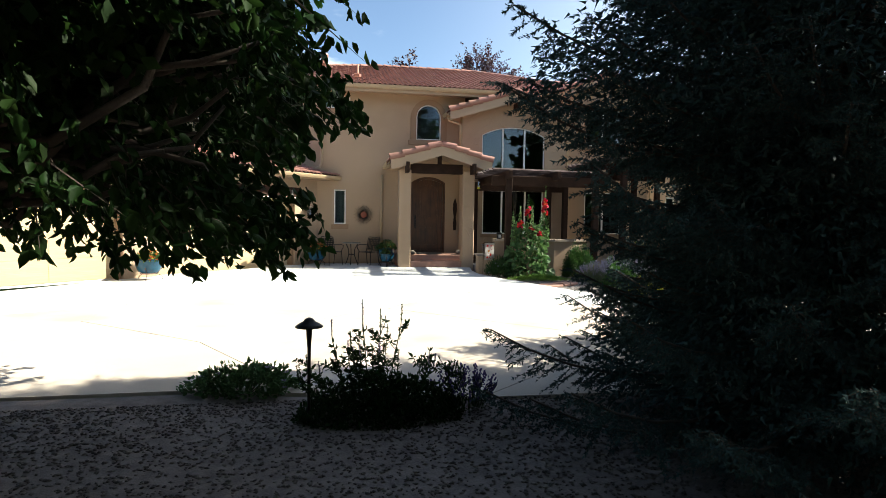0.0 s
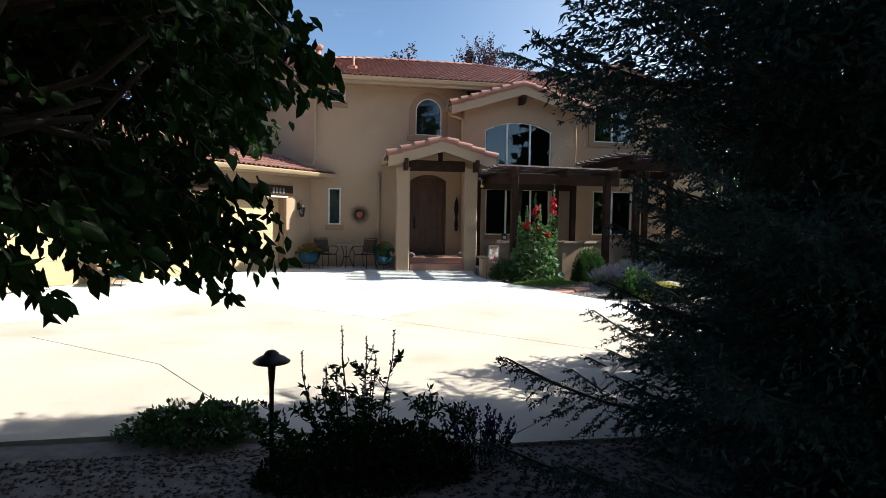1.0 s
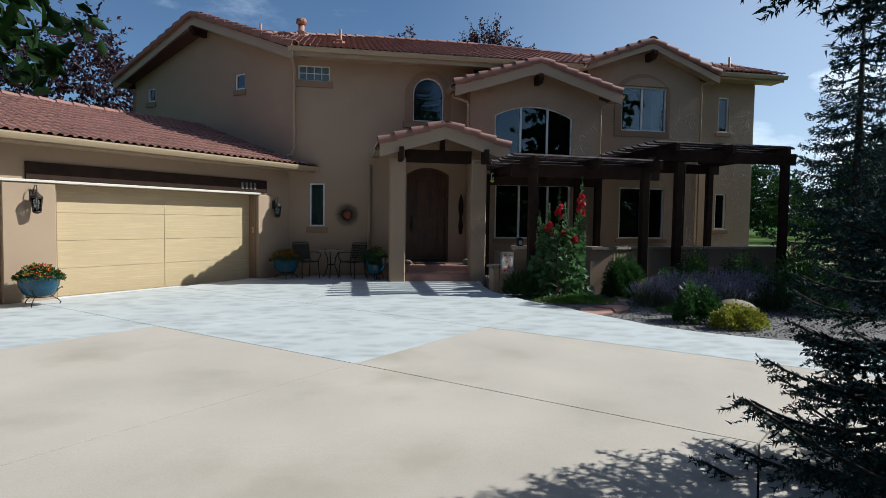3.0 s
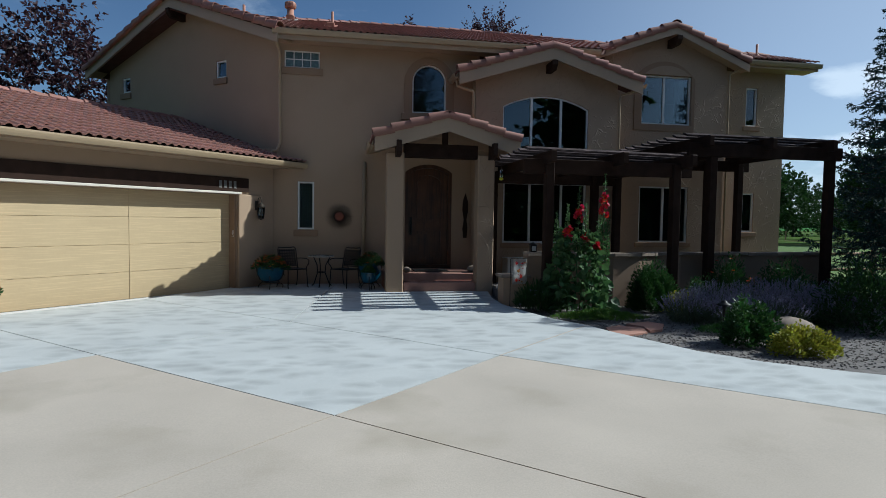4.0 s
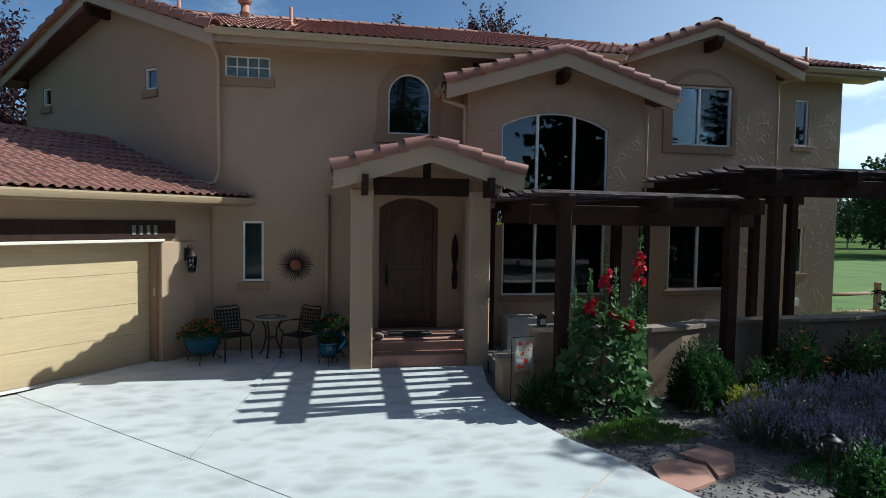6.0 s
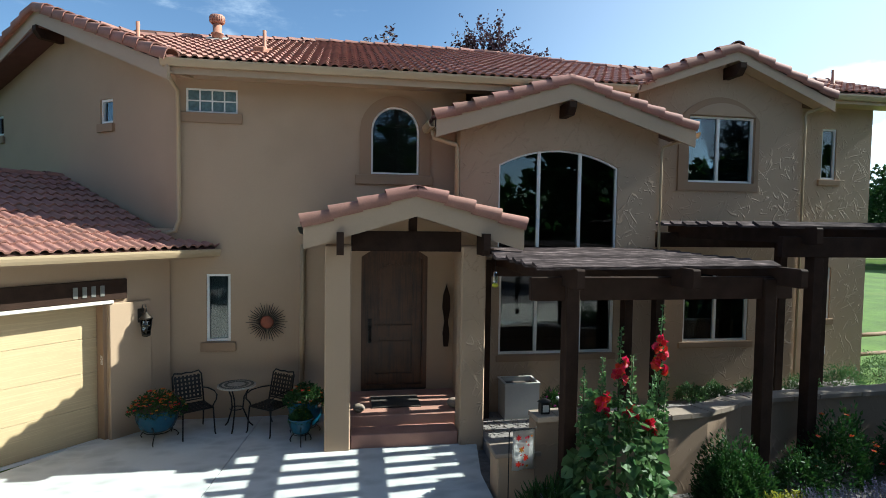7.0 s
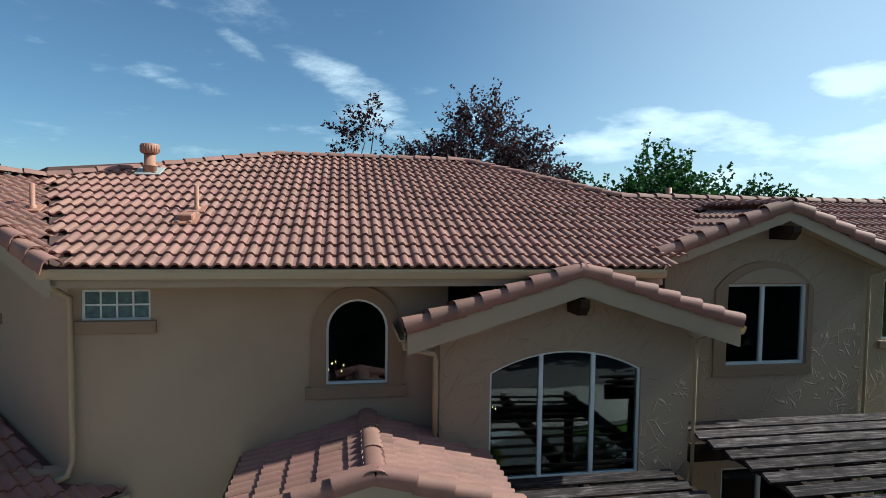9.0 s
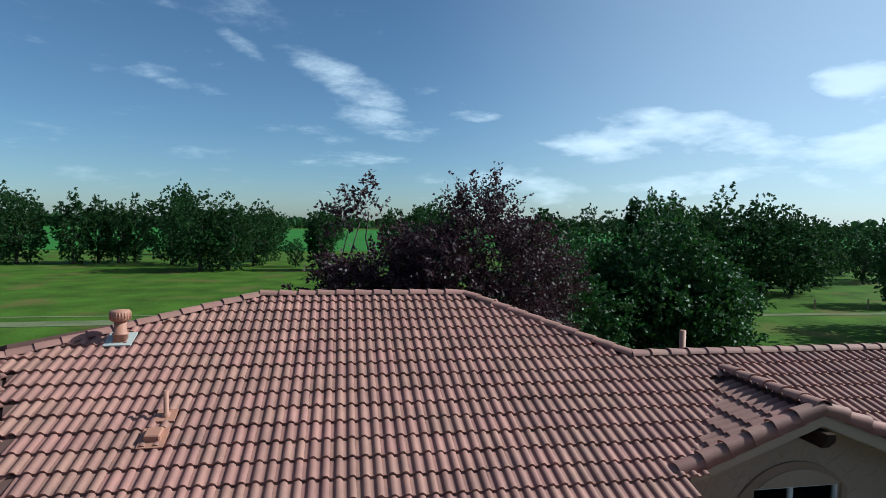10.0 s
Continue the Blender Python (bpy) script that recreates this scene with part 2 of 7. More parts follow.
M_BRONZE = mat("aged_bronze", (0.055, 0.045, 0.035), 0.55, 0.3, 9, 90, 0.2, metal=0.7, dist=0.002)
M_TIMBER = mat("dark_stained_timber", (0.030, 0.017, 0.012), 0.75, 0.35, 5, 70, 0.35, rand=0.18, dist=0.004, spec=0.1)
M_SLAT = mat("weathered_timber", (0.047, 0.036, 0.035), 0.85, 0.5, 6, 60, 0.9, rand=0.4, dist=0.010, spec=0.04)
M_DOOR = mat("knotty_alder", (0.078, 0.030, 0.011), 0.42, 0.4, 4, 40, 0.15, dist=0.003)
M_GDOOR = mat("garage_door_paint", (0.46, 0.345, 0.195), 0.6, 0.05, 1.2, 25, 0.1, dist=0.003)
M_CONC = mat("new_concrete", (0.47, 0.475, 0.465), 0.9, 0.09, 1.1, 60, 0.35, dist=0.004, stain=(0.36, 0.37, 0.37, 1.4, 0.55))
def streaks(m, scale, amount, lo=0.5, hi=0.72, bump=0.0):
    """Long streaks of grain, lighter than the ground colour."""
    t = m.node_tree
    p = t.nodes["Principled BSDF"]
    geo = t.nodes.new("ShaderNodeNewGeometry")
    mp = t.nodes.new("ShaderNodeMapping")
    mp.inputs["Scale"].default_value = scale
    t.links.new(geo.outputs["Position"], mp.inputs[0])
    n = t.nodes.new("ShaderNodeTexNoise")
    n.inputs["Scale"].default_value = 1.0
    n.inputs["Detail"].default_value = 4
    t.links.new(mp.outputs[0], n.inputs["Vector"])
    r = t.nodes.new("ShaderNodeMapRange")
    r.inputs[1].default_value, r.inputs[2].default_value = lo, hi
    r.inputs[3].default_value, r.inputs[4].default_value = 1.0, amount
    t.links.new(n.outputs["Fac"], r.inputs[0])
    h = t.nodes.new("ShaderNodeHueSaturation")
    t.links.new(p.inputs["Base Color"].links[0].from_socket, h.inputs["Color"])
    t.links.new(r.outputs[0], h.inputs["Value"])
    t.links.new(h.outputs[0], p.inputs["Base Color"])


streaks(M_GDOOR, (1.6, 1.6, 60.0), 1.22, 0.5, 0.75)
streaks(M_DOOR, (30.0, 30.0, 1.2), 0.45, 0.45, 0.7)
streaks(M_SLAT, (3.0, 45.0, 45.0), 4.0, 0.5, 0.75)
t = M_CONC.node_tree
vor = t.nodes.new("ShaderNodeTexVoronoi")
vor.feature = "F1"
vor.inputs["Scale"].default_value = 3.1
geo = t.nodes.new("ShaderNodeNewGeometry")
mpg = t.nodes.new("ShaderNodeMapping")
mpg.inputs["Rotation"].default_value = (0, 0, 0.7)
mpg.inputs["Scale"].default_value = (0.8, 1.5, 1)
t.links.new(geo.outputs["Position"], mpg.inputs[0])
vr = t.nodes.new("ShaderNodeMapRange")
vr.inputs[1].default_value, vr.inputs[2].default_value = 0.12, 0.72
vr.inputs[3].default_value, vr.inputs[4].default_value = 0.77, 1.05
wob = t.nodes.new("ShaderNodeTexNoise")
wob.inputs["Scale"].default_value = 2.2
wob.inputs["Detail"].default_value = 3
t.links.new(geo.outputs["Position"], wob.inputs["Vector"])
wmix = t.nodes.new("ShaderNodeVectorMath")
wmix.operation = "MULTIPLY_ADD"
wmix.inputs[1].default_value = (0.5, 0.5, 0.0)
t.links.new(wob.outputs["Color"], wmix.inputs[0])
t.links.new(mpg.outputs[0], wmix.inputs[2])
t.links.new(wmix.outputs[0], vor.inputs["Vector"])
cell = t.nodes.new("ShaderNodeSeparateColor")
t.links.new(vor.outputs["Color"], cell.inputs[0])
sw = t.nodes.new("ShaderNodeMath")
sw.operation = "MULTIPLY_ADD"
sw.inputs[1].default_value = 0.22
t.links.new(cell.outputs[0], sw.inputs[0])
t.links.new(vor.outputs["Distance"], sw.inputs[2])
t.links.new(sw.outputs[0], vr.inputs[0])
hsv = t.nodes.new("ShaderNodeHueSaturation")
pb = t.nodes["Principled BSDF"]
src = pb.inputs["Base Color"].links[0].from_socket
t.links.new(src, hsv.inputs["Color"])
t.links.new(vr.outputs[0], hsv.inputs["Value"])
t.links.new(hsv.outputs[0], pb.inputs["Base Color"])
M_CONCTAN = mat("old_tan_concrete", (0.465, 0.40, 0.335), 0.92, 0.14, 0.7, 70, 0.5, dist=0.005, stain=(0.34, 0.29, 0.225, 0.8, 0.65))
M_GRAVEL = mat("gravel", (0.17, 0.15, 0.14), 0.9, 0.4, 9, 60, 0.8, rand=0.55, hue=0.02, dist=0.02)
M_DARKGRAVEL = mat("dark_brown_gravel", (0.10, 0.082, 0.072), 0.9, 0.45, 9, 60, 0.8, rand=0.55, hue=0.02, dist=0.02)
M_SOIL = mat("soil", (0.07, 0.055, 0.045), 0.95, 0.3, 5, 60, 0.6, dist=0.02)
M_STONE = mat("red_sandstone", (0.42, 0.22, 0.16), 0.85, 0.15, 3, 40, 0.4, rand=0.1, dist=0.008)
M_CAPSTONE = mat("capstone", (0.25, 0.195, 0.15), 0.85, 0.15, 3, 40, 0.4, rand=0.1, dist=0.006)
M_STEP = mat("red_step_stone", (0.36, 0.19, 0.14), 0.8, 0.15, 4, 50, 0.3, dist=0.004)
M_BLUEPOT = mat("blue_glaze", (0.008, 0.062, 0.11), 0.22, 0.3, 5, 40, 0.05, stain=(0.03, 0.05, 0.06, 5, 0.5))
# the dimness of the rooms is put into this colour
M_DARKROOM = mat("interior_coloured_dark", (0.10, 0.09, 0.08), 0.9, 0.1, 2, 20, 0.0)
M_BARK = mat("bark", (0.055, 0.042, 0.032), 0.95, 0.35, 8, 60, 0.8, dist=0.02)
M_LEAF = leaf_mat("cherry_leaf", (0.014, 0.036, 0.008), trans=0.35, spec=0.12)
M_PURPLE = leaf_mat("purple_leaf", (0.045, 0.018, 0.022))
M_GREENTREE = leaf_mat("tree_leaf", (0.03, 0.075, 0.014))
M_FARTREE = leaf_mat("far_leaf", (0.030, 0.066, 0.018), spec=0.15)
M_NEEDLE = leaf_mat("spruce_needle", (0.030, 0.060, 0.058), trans=0.08, rough=0.7, spec=0.12)
M_GRASS = mat("meadow", (0.054, 0.098, 0.010), 0.95, 0.5, 0.22, 3, 0.9, spec=0.08, dist=0.05, stain=(0.120, 0.095, 0.030, 0.13, 0.9))
M_LAWN = mat("green_lawn", (0.075, 0.135, 0.014), 0.95, 0.4, 0.6, 6, 0.9, dist=0.04, stain=(0.10, 0.13, 0.02, 0.3, 0.6))
M_COURT = stucco_mat("stucco_garden_wall", (0.26, 0.178, 0.118), 0.003)
M_FIELD = mat("far_field", (0.040, 0.135, 0.022), 0.95, 0.12, 0.02, 2, 0.3, spec=0.08, dist=0.05)
M_SHRUB = leaf_mat("shrub_leaf", (0.03, 0.08, 0.016))
M_GCOVER = leaf_mat("groundcover_leaf", (0.11, 0.20, 0.03), trans=0.3)
M_YELLOW = leaf_mat("yellow_leaf", (0.30, 0.30, 0.03), trans=0.3)
M_LAVLEAF = leaf_mat("lavender_stem", (0.11, 0.14, 0.08))
M_LAVFLOWER = leaf_mat("lavender_flower", (0.25, 0.225, 0.31))
M_RED = leaf_mat("red_petal", (0.50, 0.012, 0.02), trans=0.3)
M_ORANGE = leaf_mat("orange_petal", (0.55, 0.12, 0.02), trans=0.3, hue=0.05)
M_MALLOW = leaf_mat("hollyhock_leaf", (0.07, 0.135, 0.045))
M_WHITEPAINT = mat("white_paint", (0.75, 0.73, 0.7), 0.5, 0.05, 3, 40, 0.05)
M_CUTWOOD = mat("fence_wood", (0.24, 0.15, 0.09), 0.85, 0.25, 3, 40, 0.4)
M_COPPER = mat("rusted_copper", (0.22, 0.06, 0.03), 0.6, 0.3, 10, 70, 0.2, metal=0.2)
M_DULLMETAL = mat("dull_grey_metal", (0.17, 0.165, 0.15), 0.5, 0.15, 20, 80, 0.1, metal=0.3)
M_UTIL = mat("tan_plastic", (0.42, 0.41, 0.38), 0.5, 0.05, 3, 30, 0.0)

M_GBLOCK = mat("rippled_glass_block", (0.10, 0.15, 0.15), 0.18, 0.4, 14, 60, 0.6, spec=0.8, dist=0.02)

# ---- building helpers ----
def part(name, bm, material, parent=None, label="", smooth=False):
    """Links a bmesh as one mesh object, under a parent where one is given."""
    me = bpy.data.meshes.new(name)
    bm.to_mesh(me)
    bm.free()
    me.materials.append(material)
    if smooth:
        me.shade_smooth()
    ob = new(name, me)
    if parent is not None:
        ob.parent = parent
    if label:
        ob["label"] = label
    return ob


def thing(name, at, label, category, group="", kind=""):
    ob = new(name)
    ob.empty_display_size = 0.2
    ob.matrix_basis = at if isinstance(at, Matrix) else Matrix.Translation(at)
    return tagged(ob, label, category, group, kind)


def box(bm, x0, x1, y0, y1, z0, z1, m=None, bevel=0.0):
    r = bmesh.ops.create_cube(bm, size=1.0)
    vs = r["verts"]
    bmesh.ops.transform(bm, matrix=Matrix.Translation(((x0 + x1) / 2, (y0 + y1) / 2, (z0 + z1) / 2)) @ Matrix.Diagonal((abs(x1 - x0), abs(y1 - y0), abs(z1 - z0), 1)), verts=vs)
    if bevel:
        es = list({e for v in vs for e in v.link_edges})
        b = bmesh.ops.bevel(bm, geom=es, offset=bevel, segments=1, affect="EDGES")
        vs = list({v for f in b["faces"] for v in f.verts} | {v for v in vs if v.is_valid})
    if m is not None:
        bmesh.ops.transform(bm, matrix=m, verts=vs)
    return vs


def boxed(x0, x1, y0, y1, z0, z1, m=None, bevel=0.0):
    bm = bmesh.new()
    box(bm, x0, x1, y0, y1, z0, z1, m, bevel)
    return bm


def slab(bm, loops, to3d, depth):
    """A flat sheet with holes (loops of (u, v); the first is the outline), given thickness along its third axis."""
    front, edges = [], []
    for lp in loops:
        vs = [bm.verts.new(to3d(u, v, 0.0)) for u, v in lp]
        front.append(vs)
        edges += [bm.edges.new((vs[i], vs[(i + 1) % len(vs)])) for i in range(len(vs))]
    filled = bmesh.ops.triangle_fill(bm, edges=edges, use_beauty=True, use_dissolve=False)
    faces = [f for f in filled["geom"] if isinstance(f, bmesh.types.BMFace)]
    back = [[bm.verts.new(to3d(u, v, depth)) for u, v in lp] for lp in loops]
    twin = {a: b for fa, ba in zip(front, back) for a, b in zip(fa, ba)}
    for f in faces:
        bm.faces.new([twin[v] for v in reversed(f.verts)])
    for fa, ba in zip(front, back):
        n = len(fa)
        for i in range(n):
            j = (i + 1) % n
            bm.faces.new((fa[i], fa[j], ba[j], ba[i]))
    bmesh.ops.recalc_face_normals(bm, faces=bm.faces[:])


class Side:
    """A vertical plane: origin on the plane at z 0, u along it to the right seen from outside, depth goes inwards."""

    def __init__(self, x, y, ux, uy):
        n = math.hypot(ux, uy)
        self.o, self.u = Vector((x, y, 0)), Vector((ux / n, uy / n, 0))
        self.inward = Vector((-self.u.y, self.u.x, 0))

    def p(self, u, z, d=0.0):
        return self.o + self.u * u + self.inward * d + Vector((0, 0, z))

    def m(self, u=0.0, z=0.0, d=0.0):
        """Local x along the wall, y inwards, z up."""
        q = self.p(u, z, d)
        return Matrix(((self.u.x, self.inward.x, 0, q.x), (self.u.y, self.inward.y, 0, q.y), (0, 0, 1, q.z), (0, 0, 0, 1)))


def wall(name, side, outline, holes, material, parent, depth=0.2, label=""):
    bm = bmesh.new()
    slab(bm, [outline] + holes, lambda u, v, d: side.p(u, v, d), depth)
    return part(name, bm, material, parent, label)


def rect(u0, u1, v0, v1):
    return [(u0, v0), (u1, v0), (u1, v1), (u0, v1)]


def arched(u0, u1, v0, v1, rise, n=12):
    """A rectangle with a segmental arch on top; v1 is the arch's crown."""
    w = (u1 - u0) / 2
    spring = v1 - rise
    r = (w * w + rise * rise) / (2 * rise)
    cu, cv = (u0 + u1) / 2, v1 - r
    a = math.asin(min(1, w / r))
    if rise > w:
        a = math.pi / 2
    pts = [(u0, v0), (u1, v0)]
    for i in range(n + 1):
        b = a - 2 * a * i / n
        pts.append((cu + r * math.sin(b), cv + r * math.cos(b)))
    return pts


def inset(loop, d):
    """The loop shrunk by d towards its inside (loops run anticlockwise)."""
    out, n = [], len(loop)
    for i in range(n):
        a, b, c = (Vector(loop[i - 1]), Vector(loop[i]), Vector(loop[(i + 1) % n]))
        e1, e2 = (b - a).normalized(), (c - b).normalized()
        n1, n2 = Vector((-e1.y, e1.x)), Vector((-e2.y, e2.x))
        k = n1 + n2
        k = k / max(0.3, k.dot(n1)) if k.length > 1e-6 else n1
        out.append(tuple(b + k * d))
    return out


def ring(bm, side, loop, width, d0, d1):
    """A frame of the given width that follows a loop, between two depths."""
    slab(bm, [loop, inset(loop, width)], lambda u, v, d: side.p(u, v, d0 + d), d1 - d0)


def window(side, loop, parent, mullions=(), bars=(), sill=None, label="", frame_w=0.04, surround=None, curtain=None, name="window"):
    """A vinyl window in an opening: frame, mullions, one pane for each light, and where seen a stucco sill or surround."""
    us, vs = [p[0] for p in loop], [p[1] for p in loop]
    u0, u1, v0, v1 = min(us), max(us), min(vs), max(vs)
    bm = bmesh.new()
    ring(bm, side, inset(loop, 0.002), frame_w, 0.03, 0.12)
    win = part(name, bm, M_VINYL, parent, label or "white vinyl window frame")
    spring = min(v for u, v in loop if v > (v0 + v1) / 2)
    for mu in mullions:
        # a mullion reaches up into the arch
        top = spring
        for (a, b), (c, d) in zip(loop, loop[1:] + loop[:1]):
            if min(a, c) <= mu <= max(a, c) and a != c and max(b, d) > (v0 + v1) / 2:
                top = b + (d - b) * (mu - a) / (c - a)
        b2 = boxed(mu - 0.027, mu + 0.027, 0.035, 0.115, v0 + frame_w * 0.8, top - frame_w * 0.8, side.m())
        part("mullion", b2, M_VINYL, win)
    for bu in bars:
        part("glazing_bar", boxed(u0 + 0.04, u1 - 0.04, 0.04, 0.11, bu - 0.02, bu + 0.02, side.m()), M_VINYL, win)
    cuts = [u0] + list(mullions) + [u1]
    inner = inset(loop, frame_w * 0.5)
    for a, b in zip(cuts[:-1], cuts[1:]):
        bm = bmesh.new()

        def height(mu):
            best = spring
            for (p, q), (r, s) in zip(inner, inner[1:] + inner[:1]):
                if p != r and min(p, r) - 1e-6 <= mu <= max(p, r) + 1e-6 and max(q, s) > (v0 + v1) / 2:
                    best = max(best if best != spring else 0, q + (s - q) * (mu - p) / (r - p))
            return best
        ua, ub = max(a, min(p[0] for p in inner) + 0.001), min(b, max(p[0] for p in inner) - 0.001)
        k = 8
        poly = [(ua, v0 + 0.02), (ub, v0 + 0.02)] + [(ub + (ua - ub) * i / k, height(ub + (ua - ub) * i / k)) for i in range(k + 1)]
        slab(bm, [poly], lambda u, v, d: side.p(u, v, 0.07 + d), 0.006)
        pane = part("pane", bm, M_GLASS, win)
        pane.visible_shadow = False
    if surround:
        bm = bmesh.new()
        slab(bm, [surround, inset(loop, -0.002)], lambda u, v, d: side.p(u, v, -0.035 + d), 0.06)
        part("surround", bm, M_TRIM, win, "raised stucco surround in a darker tan")
    if sill:
        a, b, z0, z1 = sill
        part("sill", boxed(a, b, -0.05, 0.03, z0, z1, side.m(), 0.006), M_TRIM, win, "raised stucco sill in a darker tan")
    if curtain:
        a, b = curtain[:2]
        bm = bmesh.new()
        n = 26
        pts = []
        for i in range(n + 1):
            u = a + (b - a) * i / n
            pts.append((u, 0.22 + 0.025 * math.sin(i * 1.9)))
        va, vb = curtain[2:4]
        q = [[bm.verts.new(side.p(u, z, d)) for u, d in pts] for z in (va, vb)]
        for i in range(n):
            bm.faces.new((q[0][i], q[0][i + 1], q[1][i + 1], q[1][i]))
        part("curtain", bm, curtain[4], win, "pale curtain drawn to one side", True)
    return win


# ---- clay tiles ----
TILE_W, TILE_E = 0.33, 0.355


def tile_mesh():
    """One double-roll clay tile: local x across, y up the slope, z out of the roof."""
    bm = bmesh.new()
    prof = []
    for k in range(2):
        o = k * 0.165
        prof += [(o, 0.002), (o + 0.030, 0.0), (o + 0.056, 0.003), (o + 0.068, 0.020), (o + 0.086, 0.034), (o + 0.112, 0.040), (o + 0.136, 0.035), (o + 0.155, 0.016)]
    prof.append((0.33, 0.002))
    lo = [bm.verts.new((x - 0.165, -0.03, z + 0.048)) for x, z in prof]
    hi = [bm.verts.new((x - 0.165, 0.375, z + 0.008)) for x, z in prof]
    lip = [bm.verts.new((x - 0.165, -0.027, z + 0.020)) for x, z in prof]
    top = [bm.verts.new(v.co) for v in lo]
    for i in range(len(prof) - 1):
        f = bm.faces.new((lo[i], lo[i + 1], hi[i + 1], hi[i]))
        f.smooth = True
        bm.faces.new((lip[i], lip[i + 1], top[i + 1], top[i]))
    me = bpy.data.meshes.new("tile")
    bm.to_mesh(me)
    bm.free()
    me.materials.append(M_TILE)
    return me


def cap_mesh():
    """One barrel ridge tile: local y along the ridge, z up."""
    bm = bmesh.new()
    rings = []
    for y, r, lift in ((-0.02, 0.130, 0.024), (0.02, 0.128, 0.022), (0.40, 0.114, 0.003)):
        rings.append([bm.verts.new((-math.cos(a) * r * 1.05, y, math.sin(a) * r * 0.68 + lift - 0.015)) for a in [math.pi * i / 8 for i in range(9)]])
    inner = [bm.verts.new((v.co.x * 0.86, v.co.y, (v.co.z - 0.015) * 0.86 + 0.013)) for v in rings[0]]
    rim = [bm.verts.new(v.co) for v in rings[0]]
    for a, b in zip(rings[:-1], rings[1:]):
        for i in range(8):
            f = bm.faces.new((a[i], b[i], b[i + 1], a[i + 1]))
            f.smooth = True
    for i in range(8):
        bm.faces.new((inner[i], rim[i], rim[i + 1], inner[i + 1]))
    bmesh.ops.recalc_face_normals(bm, faces=bm.faces[:])
    me = bpy.data.meshes.new("ridge_tile")
    bm.to_mesh(me)
    bm.free()
    me.materials.append(M_TILE)
    return me


def rake_mesh():
    """One rake tile: a low roll with an apron that hangs over the fascia on its +x side."""
    bm = bmesh.new()
    prof = [(-0.14, 0.0), (-0.125, 0.045), (-0.07, 0.078), (0.02, 0.086), (0.07, 0.07), (0.095, 0.03), (0.105, -0.10), (0.09, -0.10)]
    rows = [[bm.verts.new((x * k, y, z * k + l)) for x, z in prof] for y, k, l in ((-0.02, 1.07, 0.044), (0.42, 0.92, 0.0))]
    tip = [bm.verts.new((v.co.x * 0.86, v.co.y + 0.004, v.co.z - 0.018)) for v in rows[0]]
    rim = [bm.verts.new(v.co) for v in rows[0]]
    for i in range(len(prof) - 1):
        f = bm.faces.new((rows[0][i], rows[0][i + 1], rows[1][i + 1], rows[1][i]))
        f.smooth = True
        bm.faces.new((tip[i], tip[i + 1], rim[i + 1], rim[i]))
    me = bpy.data.meshes.new("rake_tile")
    bm.to_mesh(me)
    bm.free()
    me.materials.append(M_TILE)
    return me


TILE_ME, CAP_ME, RAKE_ME = tile_mesh(), cap_mesh(), rake_mesh()
TILE_JOBS = []


def inside(pt, poly):
    hit = False
    for (a, b), (c, d) in zip(poly, poly[1:] + poly[:1]):
        if (b > pt[1]) != (d > pt[1]) and pt[0] < (c - a) * (pt[1] - b) / (d - b) + a:
            hit = not hit
    return hit


def roof_slope(name, corners, eave, parent, label, shift=0.0, tiled=True, keep=0.0):
    """A pitched plane: deck slab under rows of tiles. corners: its outline in space; eave: two points along its low edge, left to right seen from below."""
    e0, e1 = Vector(eave[0]), Vector(eave[1])
    ux = (e1 - e0).normalized()
    pts = [Vector(c) for c in corners]
    far = max(pts, key=lambda q: ((q - e0) - ux * (q - e0).dot(ux)).length)
    uy = ((far - e0) - ux * (far - e0).dot(ux)).normalized()
    uz = ux.cross(uy)
    flat = [((q - e0).dot(ux), (q - e0).dot(uy)) for q in pts]
    bm = bmesh.new()
    slab(bm, [flat], lambda u, v, d: e0 + ux * u + uy * v + uz * (0.005 - d), 0.10)
    deck = part(name, bm, M_DECK, parent, label)
    if tiled:
        u0, u1 = min(p[0] for p in flat), max(p[0] for p in flat)
        v1 = max(p[1] for p in flat)
        rows = int(v1 / TILE_E) + 1
        turn = Matrix((ux, uy, uz)).transposed().to_4x4()
        spots = []
        for r in range(rows):
            for c in range(int((u1 - u0) / TILE_W) + 2):
                u, v = u0 + shift + (c + 0.5) * TILE_W, r * TILE_E
                if inside((u, v + TILE_E * (0.5 if r else 0.3)), flat) or inside((u, v + 0.06), flat) and r == 0:
                    jig = random.uniform(-0.006, 0.006)
                    spots.append(Matrix.Translation(e0 + ux * u + uy * (v + jig) + uz * random.uniform(0, 0.006)) @ turn @ pose(0, 0, 0, random.uniform(-0.5, 0.5), random.uniform(-0.5, 0.5), random.uniform(-0.35, 0.35)))
        TILE_JOBS.append((deck, spots, keep))
    return deck


CAP_JOBS = []


def caps(deck, a, b, rake=0, lift=0.03, step=0.37):
    """Ridge tiles in a row from a up or along to b; rake 1 or -1 lays rake tiles with the apron to the right or left."""
    a, b = Vector(a), Vector(b)
    d = b - a
    n = max(1, round(d.length / step))
    y = d.normalized()
    x = y.cross(Vector((0, 0, 1))).normalized()
    z = x.cross(y)
    turn = Matrix((x, y, z)).transposed().to_4x4()
    for i in range(n):
        m = Matrix.Translation(a + d * (i / n) + z * lift) @ turn @ pose(0, 0, 0, random.uniform(-1, 1), random.uniform(-1.5, 1.5), random.uniform(-1, 1))
        CAP_JOBS.append((deck, m @ Matrix.Diagonal((rake, 1.0, 1.0, 1.0)) if rake else m @ Matrix.Diagonal((1.0, step / 0.37, 1.0, 1.0)), bool(rake)))


